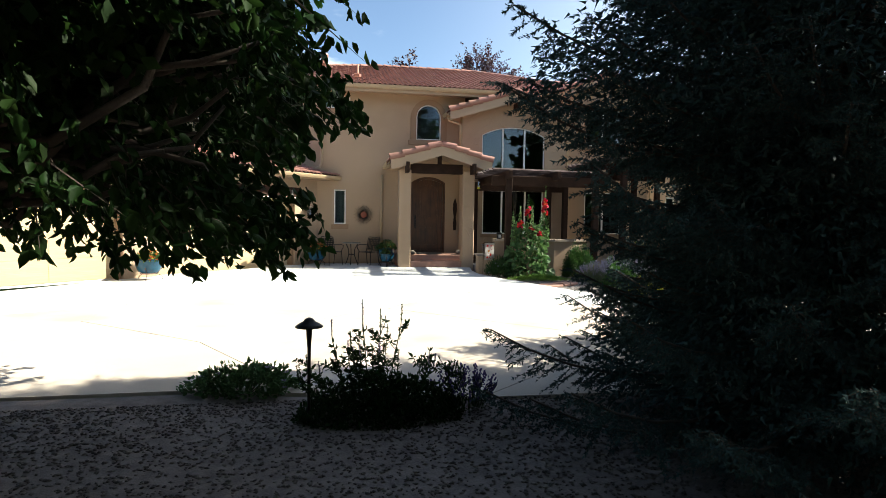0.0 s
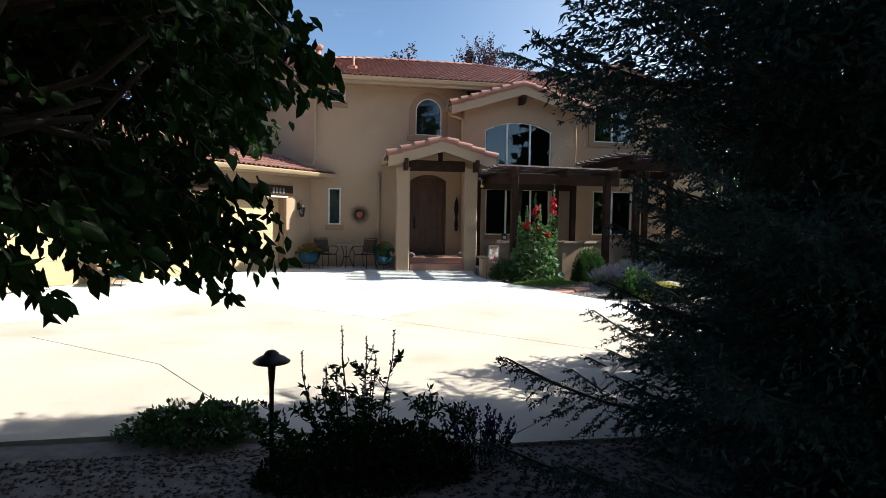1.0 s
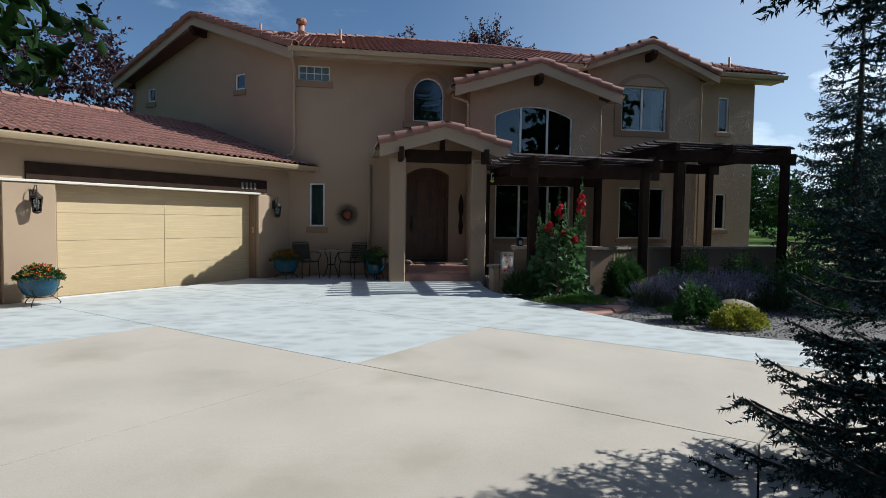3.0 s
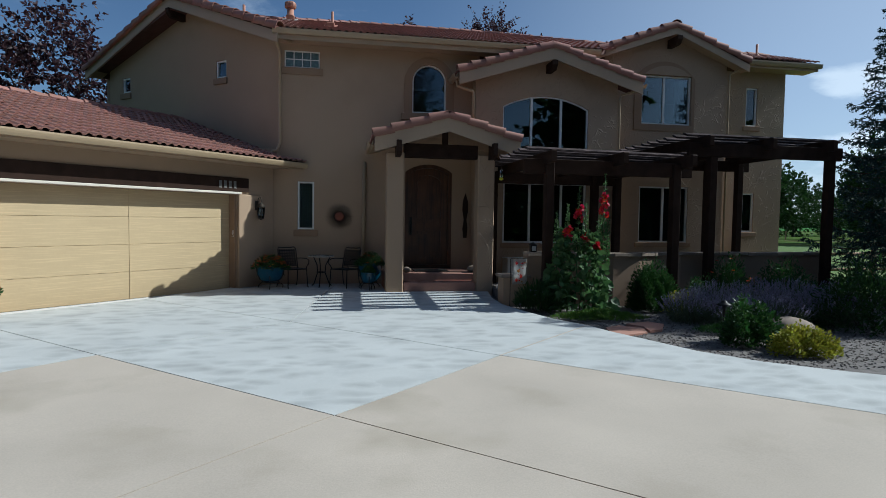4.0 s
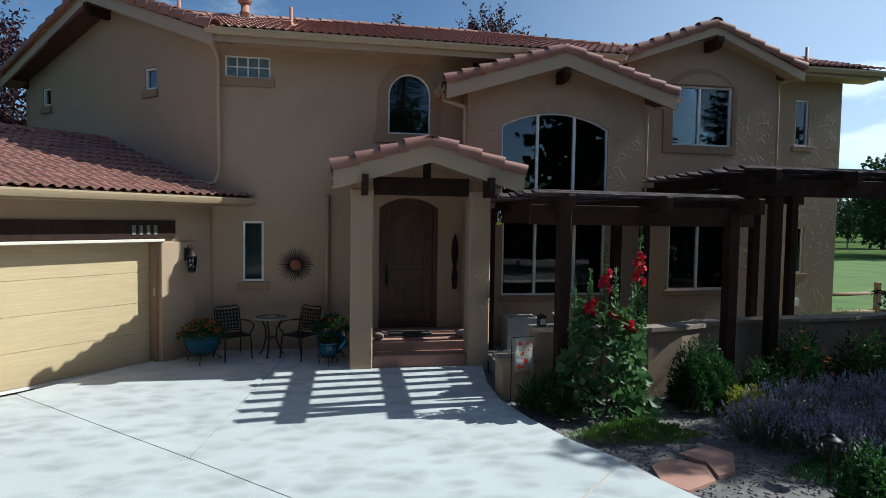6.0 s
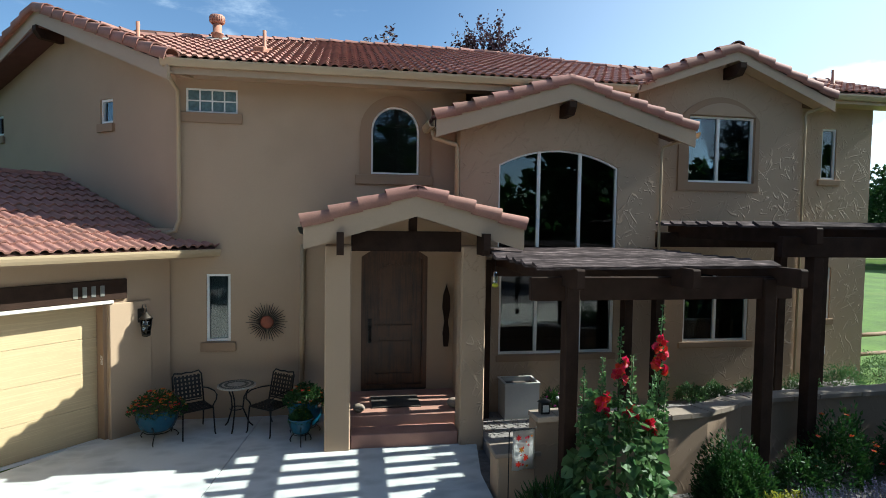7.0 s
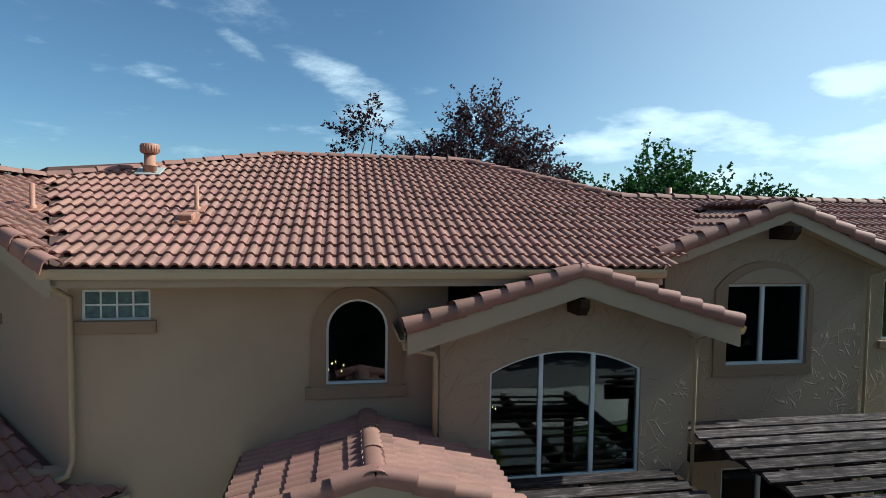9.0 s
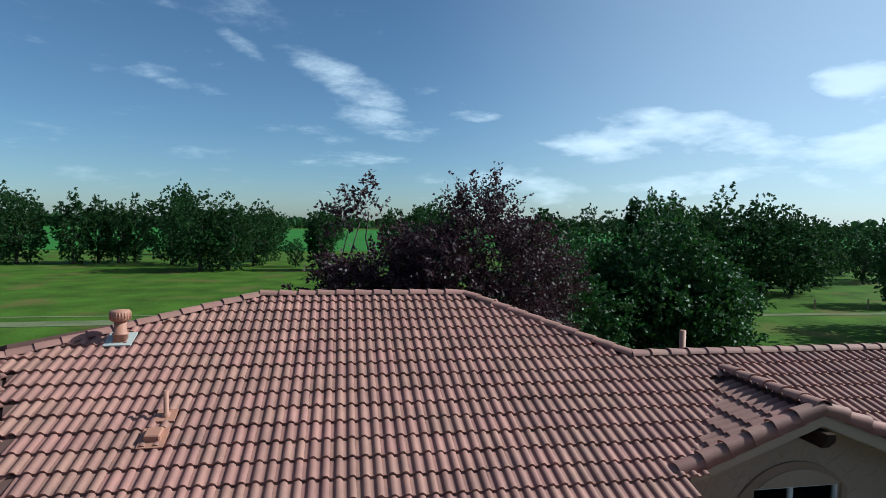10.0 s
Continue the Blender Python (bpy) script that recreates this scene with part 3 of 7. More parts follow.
def board(name, a, b, w, h, material, parent, drop=0.0, up=Vector((0, 0, 1)), label=""):
    """A straight board from a to b, w thick across, h high below the line."""
    a, b = Vector(a), Vector(b)
    y = (b - a).normalized()
    x = y.cross(up).normalized()
    z = x.cross(y)
    m = Matrix((x, y, z)).transposed().to_4x4()
    m.translation = a
    return part(name, boxed(-w / 2, w / 2, 0, (b - a).length, -drop - h, -drop, m, 0.004), material, parent, label)


def gutter(a, b, out, parent):
    """A box gutter with a rolled lip along an eave."""
    a, b, out = Vector(a), Vector(b), Vector(out).normalized()
    prof = [(0, 0), (0, -0.11), (0.075, -0.115), (0.10, -0.07), (0.115, -0.03), (0.115, 0.0), (0.10, 0.0), (0.10, -0.012), (0.085, -0.06), (0.065, -0.095), (0.012, -0.095), (0.012, 0)]
    bm = bmesh.new()
    rows = [[bm.verts.new(p + out * x + Vector((0, 0, z))) for x, z in prof] for p in (a, b)]
    n = len(prof)
    for i in range(n):
        bm.faces.new((rows[0][i], rows[0][(i + 1) % n], rows[1][(i + 1) % n], rows[1][i]))
    for r in rows:
        bm.faces.new(r)
    bmesh.ops.recalc_face_normals(bm, faces=bm.faces[:])
    return part("gutter", bm, M_GUTTER, parent, "tan painted metal gutter")


def tube(bm, pts, radii, seg=8, cap=True):
    """A round bar through points, with a radius at each."""
    pts = [Vector(p) for p in pts]
    if not isinstance(radii, (list, tuple)):
        radii = [radii] * len(pts)
    rings = []
    ref = Vector((0.123, 0.987, 0.11))
    for i, p in enumerate(pts):
        d = (pts[min(i + 1, len(pts) - 1)] - pts[max(i - 1, 0)]).normalized()
        x = d.cross(ref)
        if x.length < 0.05:
            x = d.cross(Vector((1, 0, 0.2)))
        x.normalize()
        y = d.cross(x)
        rings.append([bm.verts.new(p + (x * math.cos(6.28319 * k / seg) + y * math.sin(6.28319 * k / seg)) * radii[i]) for k in range(seg)])
    for a, b in zip(rings[:-1], rings[1:]):
        for k in range(seg):
            f = bm.faces.new((a[k], a[(k + 1) % seg], b[(k + 1) % seg], b[k]))
            f.smooth = True
    if cap:
        bm.faces.new(rings[0][::-1])
        bm.faces.new(rings[-1])
    return bm


def lathe(profile, seg=24, bm=None):
    """A turned body from (radius, height) pairs."""
    bm = bm or bmesh.new()
    rings = [[bm.verts.new((r * math.cos(6.28319 * k / seg), r * math.sin(6.28319 * k / seg), z)) for k in range(seg)] for r, z in profile]
    for a, b in zip(rings[:-1], rings[1:]):
        for k in range(seg):
            f = bm.faces.new((a[k], a[(k + 1) % seg], b[(k + 1) % seg], b[k]))
            f.smooth = True
    bm.faces.new(rings[0][::-1])
    bm.faces.new(rings[-1])
    return bm


def downspout(points, parent, w=0.07):
    bm = bmesh.new()
    tube(bm, points, w * 0.55, 8)
    return part("downspout", bm, M_GUTTER, parent, "tan painted metal downspout")

# ---- house ----
# front walls face -y; the garage wing and the upper gable wall stand askew
house = thing("house", (0, 0, 0), "two-storey tan stucco house with red clay tile roofs", "house")
FRONT = Side(0, 1.74, 1, 0)
BAY = Side(0, 1.355, 1, 0)
RIGHT = Side(0, 1.96, 1, 0)
FAR = Side(0, 2.65, 1, 0)
UX, UY = 0.680, 0.733
DX, DY = -0.7660, 0.6428
CX, CY = -2.49, 1.74
GABLE = Side(CX + 6.9 * DX, CY + 6.9 * DY, -DX, -DY)
GARAGE = Side(-3.105, 1.13, UX, UY)


def roof_z(y):
    return 5.85 + 0.365 * (y - 1.2)


arch_win = arched(0.715, 1.56, 4.20, 5.385, 0.42)
glass_block = rect(-2.337, -1.517, 5.135, 5.53)
narrow = rect(-2.03, -1.64, 1.285, 2.44)
door_open = arched(0.565, 1.745, 0.34, 2.94, 0.2)
wall("wall", FRONT, [(-3.2, -0.3), (2.4, -0.3), (2.4, 6.0), (-2.49, 6.0), (-2.49, 3.2), (-3.2, 3.2)], [glass_block, narrow, arch_win, door_open], M_STUCCO, house)
window(FRONT, arch_win, house, label="arched white vinyl window over the porch", frame_w=0.03,
       surround=arched(0.515, 1.76, 4.15, 5.565, 0.62), sill=(0.44, 1.815, 4.015, 4.18))
window(FRONT, narrow, house, label="narrow white vinyl window", sill=(-2.12, -1.55, 1.12, 1.275), curtain=(-2.0, -1.67, 1.3, 2.42, M_WHITEPAINT))
# bay
big = arched(2.93, 5.165, 2.87, 4.685, 0.285)
low = rect(2.975, 5.16, 1.02, 2.53)
bay = wall("wall", BAY, [(2.23, -0.3), (5.94, -0.3), (5.94, 5.1), (4.1, 5.66), (2.23, 5.1)], [big, low], M_BAYWALL, house)
for sx in (2.23, 5.74):
    part("wall", boxed(sx, sx + 0.2, 1.554, 2.4, -0.3, 5.25), M_STUCCO, house)
window(BAY, big, house, mullions=(3.675, 4.45), label="wide arched white vinyl picture window", frame_w=0.028)
window(BAY, low, house, mullions=(3.67, 4.505), label="wide three-light white vinyl window", sill=(2.93, 5.2, 0.90, 1.015))
# right wing
rwin = rect(6.93, 8.375, 4.235, 5.54)
rlow = rect(6.95, 8.40, 1.04, 2.56)
wall("wall", RIGHT, [(5.85, -0.6), (9.44, -0.6), (9.44, 5.98), (7.68, 6.58), (5.85, 5.95)], [rwin, rlow], M_TROWEL, house)
window(RIGHT, rwin, house, mullions=(7.60,), label="two-light white vinyl window with a pale curtain", surround=arched(6.71, 8.475, 4.065, 5.915, 0.45), curtain=(8.02, 8.3, 4.25, 5.5, M_WHITEPAINT))
window(RIGHT, rlow, house, mullions=(7.67,), label="two-light white vinyl window", sill=(6.85, 8.5, 0.92, 1.035))
# blind arch panel over the upper window
bm = bmesh.new()
slab(bm, [arched(6.99, 8.31, 5.555, 5.80, 0.24)], lambda u, v, d: RIGHT.p(u, v, -0.05 + d), 0.03)
part("arch_panel", bm, M_STUCCO, house)
part("wall", boxed(9.24, 9.44, 2.16, 2.87, -0.6, 6.0), M_TROWEL, house)
fwin = rect(10.585, 10.955, 4.43, 5.535)
flow = rect(10.585, 10.97, 1.345, 2.48)
wall("wall", FAR, [(9.42, -0.6), (11.85, -0.6), (11.85, 6.2), (9.42, 6.2)], [fwin, flow], M_TROWEL, house)
window(FAR, fwin, house, label="slim white vinyl window", sill=(10.50, 11.04, 4.29, 4.42))
window(FAR, flow, house, label="slim white vinyl window", sill=(10.50, 11.05, 1.21, 1.335))
# upper gable wall at the garage end
gw1 = rect(6.9 - 2.20, 6.9 - 1.80, 5.08, 5.52)
gw2 = rect(6.9 - 6.26, 6.9 - 5.88, 5.10, 5.52)
wall("wall", GABLE, [(0, 2.0), (6.9, 2.0), (6.9, 5.95), (3.45, 7.12), (0, 5.95)], [gw1, gw2], M_STUCCO, house)
for w in (gw1, gw2):
    window(GABLE, w, house, label="small white vinyl window", frame_w=0.04, sill=(w[0][0] - 0.05, w[1][0] + 0.05, 4.92, 5.07))
# back and side walls that close the house
part("wall", boxed(11.65, 11.85, 2.852, 6.7, -0.6, 6.2), M_TROWEL, house)
part("wall", boxed(8.0, 11.65, 6.5, 6.7, -0.6, 5.8), M_STUCCO, house)
part("wall", boxed(7.8, 8.0, 6.5, 10.3, -0.6, 5.6), M_STUCCO, house)
part("wall", boxed(-7.6, 7.8, 10.3, 10.5, -0.6, 5.7), M_STUCCO, house)
part("wall", boxed(-7.9, -7.7, 6.3, 10.3, -0.6, 5.6), M_STUCCO, house)
# floors and a cross wall behind the glass, coloured dark to stand for room shade
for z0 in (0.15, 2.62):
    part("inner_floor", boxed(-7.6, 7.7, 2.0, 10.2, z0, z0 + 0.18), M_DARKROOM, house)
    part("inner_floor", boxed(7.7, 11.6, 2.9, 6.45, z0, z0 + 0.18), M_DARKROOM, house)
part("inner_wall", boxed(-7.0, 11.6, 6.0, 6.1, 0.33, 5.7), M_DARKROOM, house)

# glass blocks: two rows of four
bm = bmesh.new()
ring(bm, FRONT, glass_block, 0.02, 0.02, 0.1)
gb = part("glass_block_window", bm, M_VINYL, house, "glass block window, two rows of four")
for i in range(4):
    for j in range(2):
        u0, v0 = -2.317 + i * 0.195, 5.153 + j * 0.18
        part("glass_block", boxed(u0 + 0.006, u0 + 0.189, 0.035, 0.11, v0 + 0.006, v0 + 0.174, FRONT.m(), 0.012), M_GBLOCK, gb)
bm = bmesh.new()
slab(bm, [rect(-2.332, -1.522, 5.14, 5.525)] + [rect(-2.317 + i * 0.195 + 0.011, -2.317 + i * 0.195 + 0.184, 5.153 + j * 0.18 + 0.011, 5.153 + j * 0.18 + 0.169) for i in range(4) for j in range(2)], lambda u, v, d: FRONT.p(u, v, 0.028 + d), 0.05)
part("mortar_grid", bm, M_WHITEPAINT, gb, "white mortar joints")
part("sill", boxed(-2.42, -1.44, -0.045, 0.03, 4.965, 5.13, FRONT.m(), 0.006), M_TRIM, gb)

# ---- roofs ----
def chevron(side, u0, uc, u1, z0, zc, drop, d, thick=0.05):
    """The raking fascia boards of a gable, cut to meet at the crown."""
    loop = [(u0, z0 - drop), (uc, zc - drop), (u1, z0 - drop), (u1, z0), (uc, zc), (u0, z0)]
    bm = bmesh.new()
    slab(bm, [loop], lambda u, v, k: side.p(u, v, d + k), thick)
    part("fascia", bm, M_FASCIA, house, "tan painted raking fascia")


def soffit(side, u0, uc, u1, z0, zc, d0, d1):
    loop = [(u0, z0 - 0.14), (uc, zc - 0.14), (u1, z0 - 0.14), (u1, z0 - 0.11), (uc, zc - 0.11), (u0, z0 - 0.11)]
    bm = bmesh.new()
    slab(bm, [loop], lambda u, v, k: side.p(u, v, d0 + k), d1 - d0)
    part("soffit", bm, M_FASCIA, house)


def beam_end(side, u, z, d0, d1, w=0.13, h=0.22):
    """A dark timber beam end under a gable's crown, with a sloped nose."""
    bm = bmesh.new()
    slab(bm, [[(d0, z - h * 0.45), (d0 + 0.1, z - h), (d1, z - h), (d1, z), (d0, z)]], lambda a, v, k: side.p(u - w / 2 + k, v, a), w)
    part("beam_end", bm, M_TIMBER, house, "dark stained timber beam end")


pl = lambda x, y: (x, y, roof_z(y))
RL, RR = (-0.45, 6.49, roof_z(6.49)), (3.6, 6.49, roof_z(6.49))
HJ, HR = (-3.98, 4.62, roof_z(4.62)), (6.2, 4.22, roof_z(4.22))
main_roof = roof_slope("roof", [pl(-2.45, 1.2), pl(5.35, 1.2), pl(7.68, 3.66), pl(9.35, 2.13), pl(12.45, 2.13), pl(12.45, 4.22), HR, RR, RL, HJ], (pl(-2.45, 1.2), pl(5.35, 1.2)), house, "main roof of faded red double-roll clay tiles", keep=1.0)
caps(main_roof, HJ, RL)
caps(main_roof, RL, RR)
caps(main_roof, HR, RR)
caps(main_roof, HR, (12.45, 4.22, roof_z(4.22)))
roof_slope("roof", [RL, RR, (8.0, 10.7, 5.85), (-4.0, 10.7, 5.85)], ((8.0, 10.7, 5.85), (-4.0, 10.7, 5.85)), house, "rear slope of the tiled roof", tiled=False)
roof_slope("roof", [HR, (12.45, 4.22, roof_z(4.22)), (12.45, 6.7, 5.85), (6.2, 6.7, 5.85)], ((12.45, 6.7, 5.85), (6.2, 6.7, 5.85)), house, "rear slope of the tiled roof", tiled=False)
roof_slope("roof", [RR, HR, (8.6, 4.23, 5.86), (8.6, 8.75, 5.86), (6.2, 8.75, roof_z(4.22))], ((8.6, 4.23, 5.86), (8.6, 8.75, 5.86)), house, "end slope of the tiled roof", tiled=False)
roof_slope("roof", [HJ, RL, (-4.0, 10.7, 5.85), (-8.4, 6.3, 5.75)], ((-4.0, 10.7, 5.85), (-8.4, 6.3, 5.75)), house, "rear slope of the tiled roof", tiled=False)
# right gable
for sgn in (-1, 1):
    x0 = 5.22 if sgn < 0 else 9.86
    zt, y1 = 6.74, 1.60
    z0 = 5.82 if sgn < 0 else 5.925
    pts = [(x0, y1, z0), (7.68, y1, zt), (7.68, 3.72, zt), (x0, 1.7 if sgn < 0 else 2.2, z0)]
    ev = ((x0, 1.7, z0), (x0, y1, z0)) if sgn < 0 else ((x0, y1, z0), (x0, 1.7, z0))
    rs = roof_slope("roof", pts, ev, house, "tiled slope of the upper gable", keep=0.6)
    caps(rs, (x0, y1 + 0.05, z0 + 0.03), (7.68, y1 + 0.05, zt + 0.03), -sgn, 0.03)
    if sgn < 0:
        caps(rs, (7.68, y1, zt + 0.035), (7.68, 3.66, zt + 0.035), 0, 0.05)
chevron(FRONT, 5.22, 7.68, 9.86, 5.87, 6.74, 0.19, 1.58 - 1.74)
soffit(FRONT, 5.22, 7.68, 9.86, 5.87, 6.73, 1.63 - 1.74, 1.96 - 1.74)
beam_end(FRONT, 7.70, 6.48, 1.45 - 1.74, 1.96 - 1.74)
# bay gable
for sgn in (-1, 1):
    x0 = 4.08 + sgn * 2.34
    z0, y1, zt = 5.06, 0.96, 5.79
    pts = [(x0, y1, z0), (4.08, y1, zt), (4.08, 1.75, zt), (x0, 1.75, z0)]
    ev = ((x0, 1.75, z0), (x0, y1, z0)) if sgn < 0 else ((x0, y1, z0), (x0, 1.75, z0))
    rs = roof_slope("roof", pts, ev, house, "tiled slope of the bay gable", keep=0.6)
    caps(rs, (x0, y1 + 0.05, z0 + 0.03), (4.08, y1 + 0.05, zt + 0.03), -sgn, 0.03)
    if sgn < 0:
        caps(rs, (4.08, y1, zt), (4.08, 1.75, zt))
chevron(FRONT, 1.74, 4.08, 6.42, 5.06, 5.79, 0.29, 0.94 - 1.74)
soffit(FRONT, 1.74, 4.08, 6.42, 5.06, 5.79, 0.99 - 1.74, 1.354 - 1.74)
beam_end(FRONT, 4.08, 5.46, 0.88 - 1.74, 1.354 - 1.74)
# porch gable
for sgn in (-1, 1):
    x0 = 1.28 + sgn * 1.585
    z0, y1, zt = 3.285, -0.33, 3.765
    pts = [(x0, y1, z0), (1.28, y1, zt), (1.28, 1.75, zt), (x0, 1.75, z0)]
    ev = ((x0, 1.75, z0), (x0, y1, z0)) if sgn < 0 else ((x0, y1, z0), (x0, 1.75, z0))
    rs = roof_slope("roof", pts, ev, house, "tiled slope of the porch gable", keep=0.6)
    caps(rs, (x0, y1 + 0.05, z0 + 0.03), (1.28, y1 + 0.05, zt + 0.03), -sgn, 0.03)
    if sgn < 0:
        caps(rs, (1.28, y1, zt), (1.28, 1.75, zt), 0, 0.035, 0.69)
chevron(FRONT, -0.305, 1.28, 2.865, 3.285, 3.765, 0.31, -0.35 - 1.74)
soffit(FRONT, -0.305, 1.28, 2.865, 3.285, 3.765, -0.30 - 1.74, 0.0)
# upper gable over the garage
GA = GABLE.p(3.45, 7.20, -0.45)
GR = Vector((-2.41, 1.10, 5.80))
GL = GABLE.p(-0.45, 5.74, -0.45)
rs = roof_slope("roof", [GR, GA, HJ, pl(-2.42, 1.25)], (GR, GR + GABLE.inward * 1.0), house, "tiled slope of the side gable", keep=0.6)
caps(rs, GR + Vector((0, 0, 0.03)), GA + Vector((0, 0, 0.03)), -1, 0.03)
caps(rs, GA, HJ)
rs = roof_slope("roof", [GL, GA, HJ, GL + GABLE.inward * 1.5], (GL + GABLE.inward * 1.5, GL), house, "tiled slope of the side gable", tiled=False)
caps(rs, GL + Vector((0, 0, 0.03)), GA + Vector((0, 0, 0.03)), 1, 0.03)
chevron(GABLE, -0.45, 3.45, 7.35, 5.76, 7.20, 0.25, -0.47)
soffit(GABLE, -0.45, 3.45, 7.35, 5.76, 7.20, -0.42, 0.0)
beam_end(GABLE, 3.45, 6.92, -0.5, 0.0)
# garage roof
GE0, GE1 = GARAGE.p(-9.5, 2.88, -0.48), GARAGE.p(1.30, 2.88, -0.48)
GK0, GK1 = GARAGE.p(-9.5, 4.12, 3.53), GARAGE.p(0.77, 4.12, 3.53)
garage_roof = roof_slope("roof", [GE0, GE1, GARAGE.p(0.88, 3.015, -0.04), GK1, GK0], (GE0, GE1), house, "garage roof of faded red clay tiles", keep=0.8)
caps(garage_roof, GK0, GK1)
part("soffit", boxed(-9.5, 1.1, -0.45, 0.0, 2.72, 2.76, GARAGE.m()), M_FASCIA, house)
part("fascia", boxed(-9.5, 1.25, -0.49, -0.45, 2.72, 2.86, GARAGE.m()), M_FASCIA, house)
gutter(GARAGE.p(-9.5, 2.865, -0.49), GARAGE.p(1.30, 2.865, -0.49), -GARAGE.inward, house)
# garage front
wall("wall", GARAGE, [(-9.6, -0.3), (0.75, -0.3), (0.75, 2.9), (-9.6, 2.9)], [rect(-4.83, -0.26, -0.2, 2.06), rect(-8.6, -5.67, -0.2, 2.04)], M_STUCCO, house, 0.3)
part("wall", boxed(-9.6, -9.4, 0.3, 6, -0.3, 2.9, GARAGE.m()), M_STUCCO, house)
# main eave
part("fascia", boxed(-2.45, 5.35, 1.18, 1.22, 5.62, 5.83), M_FASCIA, house)
part("soffit", boxed(-2.45, 5.2, 1.22, 1.76, 5.68, 5.72), M_FASCIA, house)
gutter((-2.55, 1.18, 5.84), (5.35, 1.18, 5.84), (0, -1, 0), house)
part("fascia", boxed(9.86, 12.45, 2.11, 2.15, 5.97, 6.15), M_FASCIA, house)
part("soffit", boxed(9.44, 12.45, 2.15, 2.66, 5.99, 6.03), M_FASCIA, house)
gutter((9.9, 2.11, 6.15), (12.5, 2.11, 6.15), (0, -1, 0), house)


# ---- porch ----
for x in (-0.02, 2.01):
    part("column", boxed(x, x + 0.38, 0.0, 0.38, -0.3, 3.02, None, 0.02), M_TROWEL if x > 1 else M_STUCCO, house, "square stucco porch column")
part("porch_beam", boxed(0.36, 2.01, 0.08, 0.30, 2.93, 3.23), M_TIMBER, house, "dark stained timber beam")
part("porch_post", boxed(1.22, 1.34, 0.13, 0.25, 3.23, 3.62), M_TIMBER, house, "short timber king post")
part("step", boxed(0.37, 2.0, 0.06, 0.45, -0.2, 0.17, None, 0.012), M_STEP, house, "red stone step")
part("porch_floor", boxed(0.0, 2.22, 0.42, 1.74, -0.2, 0.34, None, 0.012), M_STEP, house, "red stone porch floor")
for x in (0.20, 2.27):
    bm = bmesh.new()
    slab(bm, [[(-0.50, 3.22), (-0.50, 2.98), (-0.44, 2.90), (-0.05, 2.90), (-0.05, 3.22)]], lambda a, v, k: Vector((x - 0.05 + k, a, v)), 0.10)
    part("beam_end", bm, M_TIMBER, house, "dark stained timber bracket")

# ---- front door ----
dm = FRONT.m()
bm = bmesh.new()
ring(bm, FRONT, door_open, 0.09, 0.02, 0.20)
door = part("front_door", bm, M_DOOR, house, "arched two-panel knotty alder front door")
leaf = inset(door_open, 0.09)
bm = bmesh.new()
p_up = arched(0.825, 1.485, 1.50, 2.68, 0.16)
p_lo = rect(0.825, 1.485, 0.62, 1.28)
slab(bm, [leaf, p_up, p_lo], lambda u, v, d: FRONT.p(u, v, 0.10 + d), 0.05)
part("leaf", bm, M_DOOR, door)
for lp in (p_up, p_lo):
    bm = bmesh.new()
    slab(bm, [lp], lambda u, v, d: FRONT.p(u, v, 0.13 + d), 0.03)
    part("panel", bm, M_DOOR, door)
    bm = bmesh.new()
    slab(bm, [inset(lp, 0.07)], lambda u, v, d: FRONT.p(u, v, 0.112 + d), 0.03)
    part("raised_panel", bm, M_DOOR, door)
bm = bmesh.new()
tube(bm, [FRONT.p(0.725, 1.22, 0.09), FRONT.p(0.725, 1.25, 0.03), FRONT.p(0.725, 1.45, 0.03), FRONT.p(0.725, 1.48, 0.09)], 0.014)
box(bm, 0.695, 0.755, 0.085, 0.10, 1.18, 1.62, dm)
part("door_handle", bm, M_BLACKIRON, door, "black iron handle plate")
part("threshold", boxed(0.585, 1.725, 0.0, 0.22, 0.34, 0.37, dm), M_BRONZE, door)
bm = bmesh.new()
box(bm, 0.72, 1.52, 0.75, 1.35, 0.341, 0.36)
tagged(part("doormat", bm, mat("coir", (0.06, 0.05, 0.04), 0.95, 0.3, 30, 200, 0.6)), "dark coir doormat on the porch floor", "doormat")
# tall carved ornament beside the door
bm = bmesh.new()
slab(bm, [[(2.05, 1.12), (2.13, 1.12), (2.15, 1.36), (2.12, 1.58), (2.16, 1.82), (2.15, 2.04), (2.09, 2.24), (2.03, 2.04), (2.02, 1.82), (2.06, 1.58), (2.03, 1.36)]], lambda u, v, d: FRONT.p(u, v, -0.06 + d), 0.055)
tagged(part("wall_ornament", bm, M_TIMBER), "tall dark carved wooden wall ornament by the door", "wall art")

# ---- sunburst ----
sun_orn = thing("sunburst_ornament", FRONT.m(-1.04, 1.61, -0.02), "rusty metal sunburst hung on the stucco wall", "wall art")
bm = bmesh.new()
lathe([(0.005, 0.0), (0.11, 0.0), (0.115, 0.012), (0.09, 0.026), (0.005, 0.034)], 24, bm)
bmesh.ops.transform(bm, matrix=pose(0, 0, 0, 90, 0, 0), verts=bm.verts[:])
part("disc", bm, M_COPPER, sun_orn, "rust-red domed centre", True)
for k in range(40):
    a = 6.28319 * k / 40
    r1 = (0.345, 0.30, 0.33, 0.30)[k % 4]
    bm = bmesh.new()
    tube(bm, [(math.cos(a) * r, -0.01, math.sin(a) * r) for r in (0.07, 0.07 + (r1 - 0.07) * 0.6, r1)], [0.008, 0.0075, 0.004], 5)
    part("ray", bm, M_BRONZE, sun_orn)

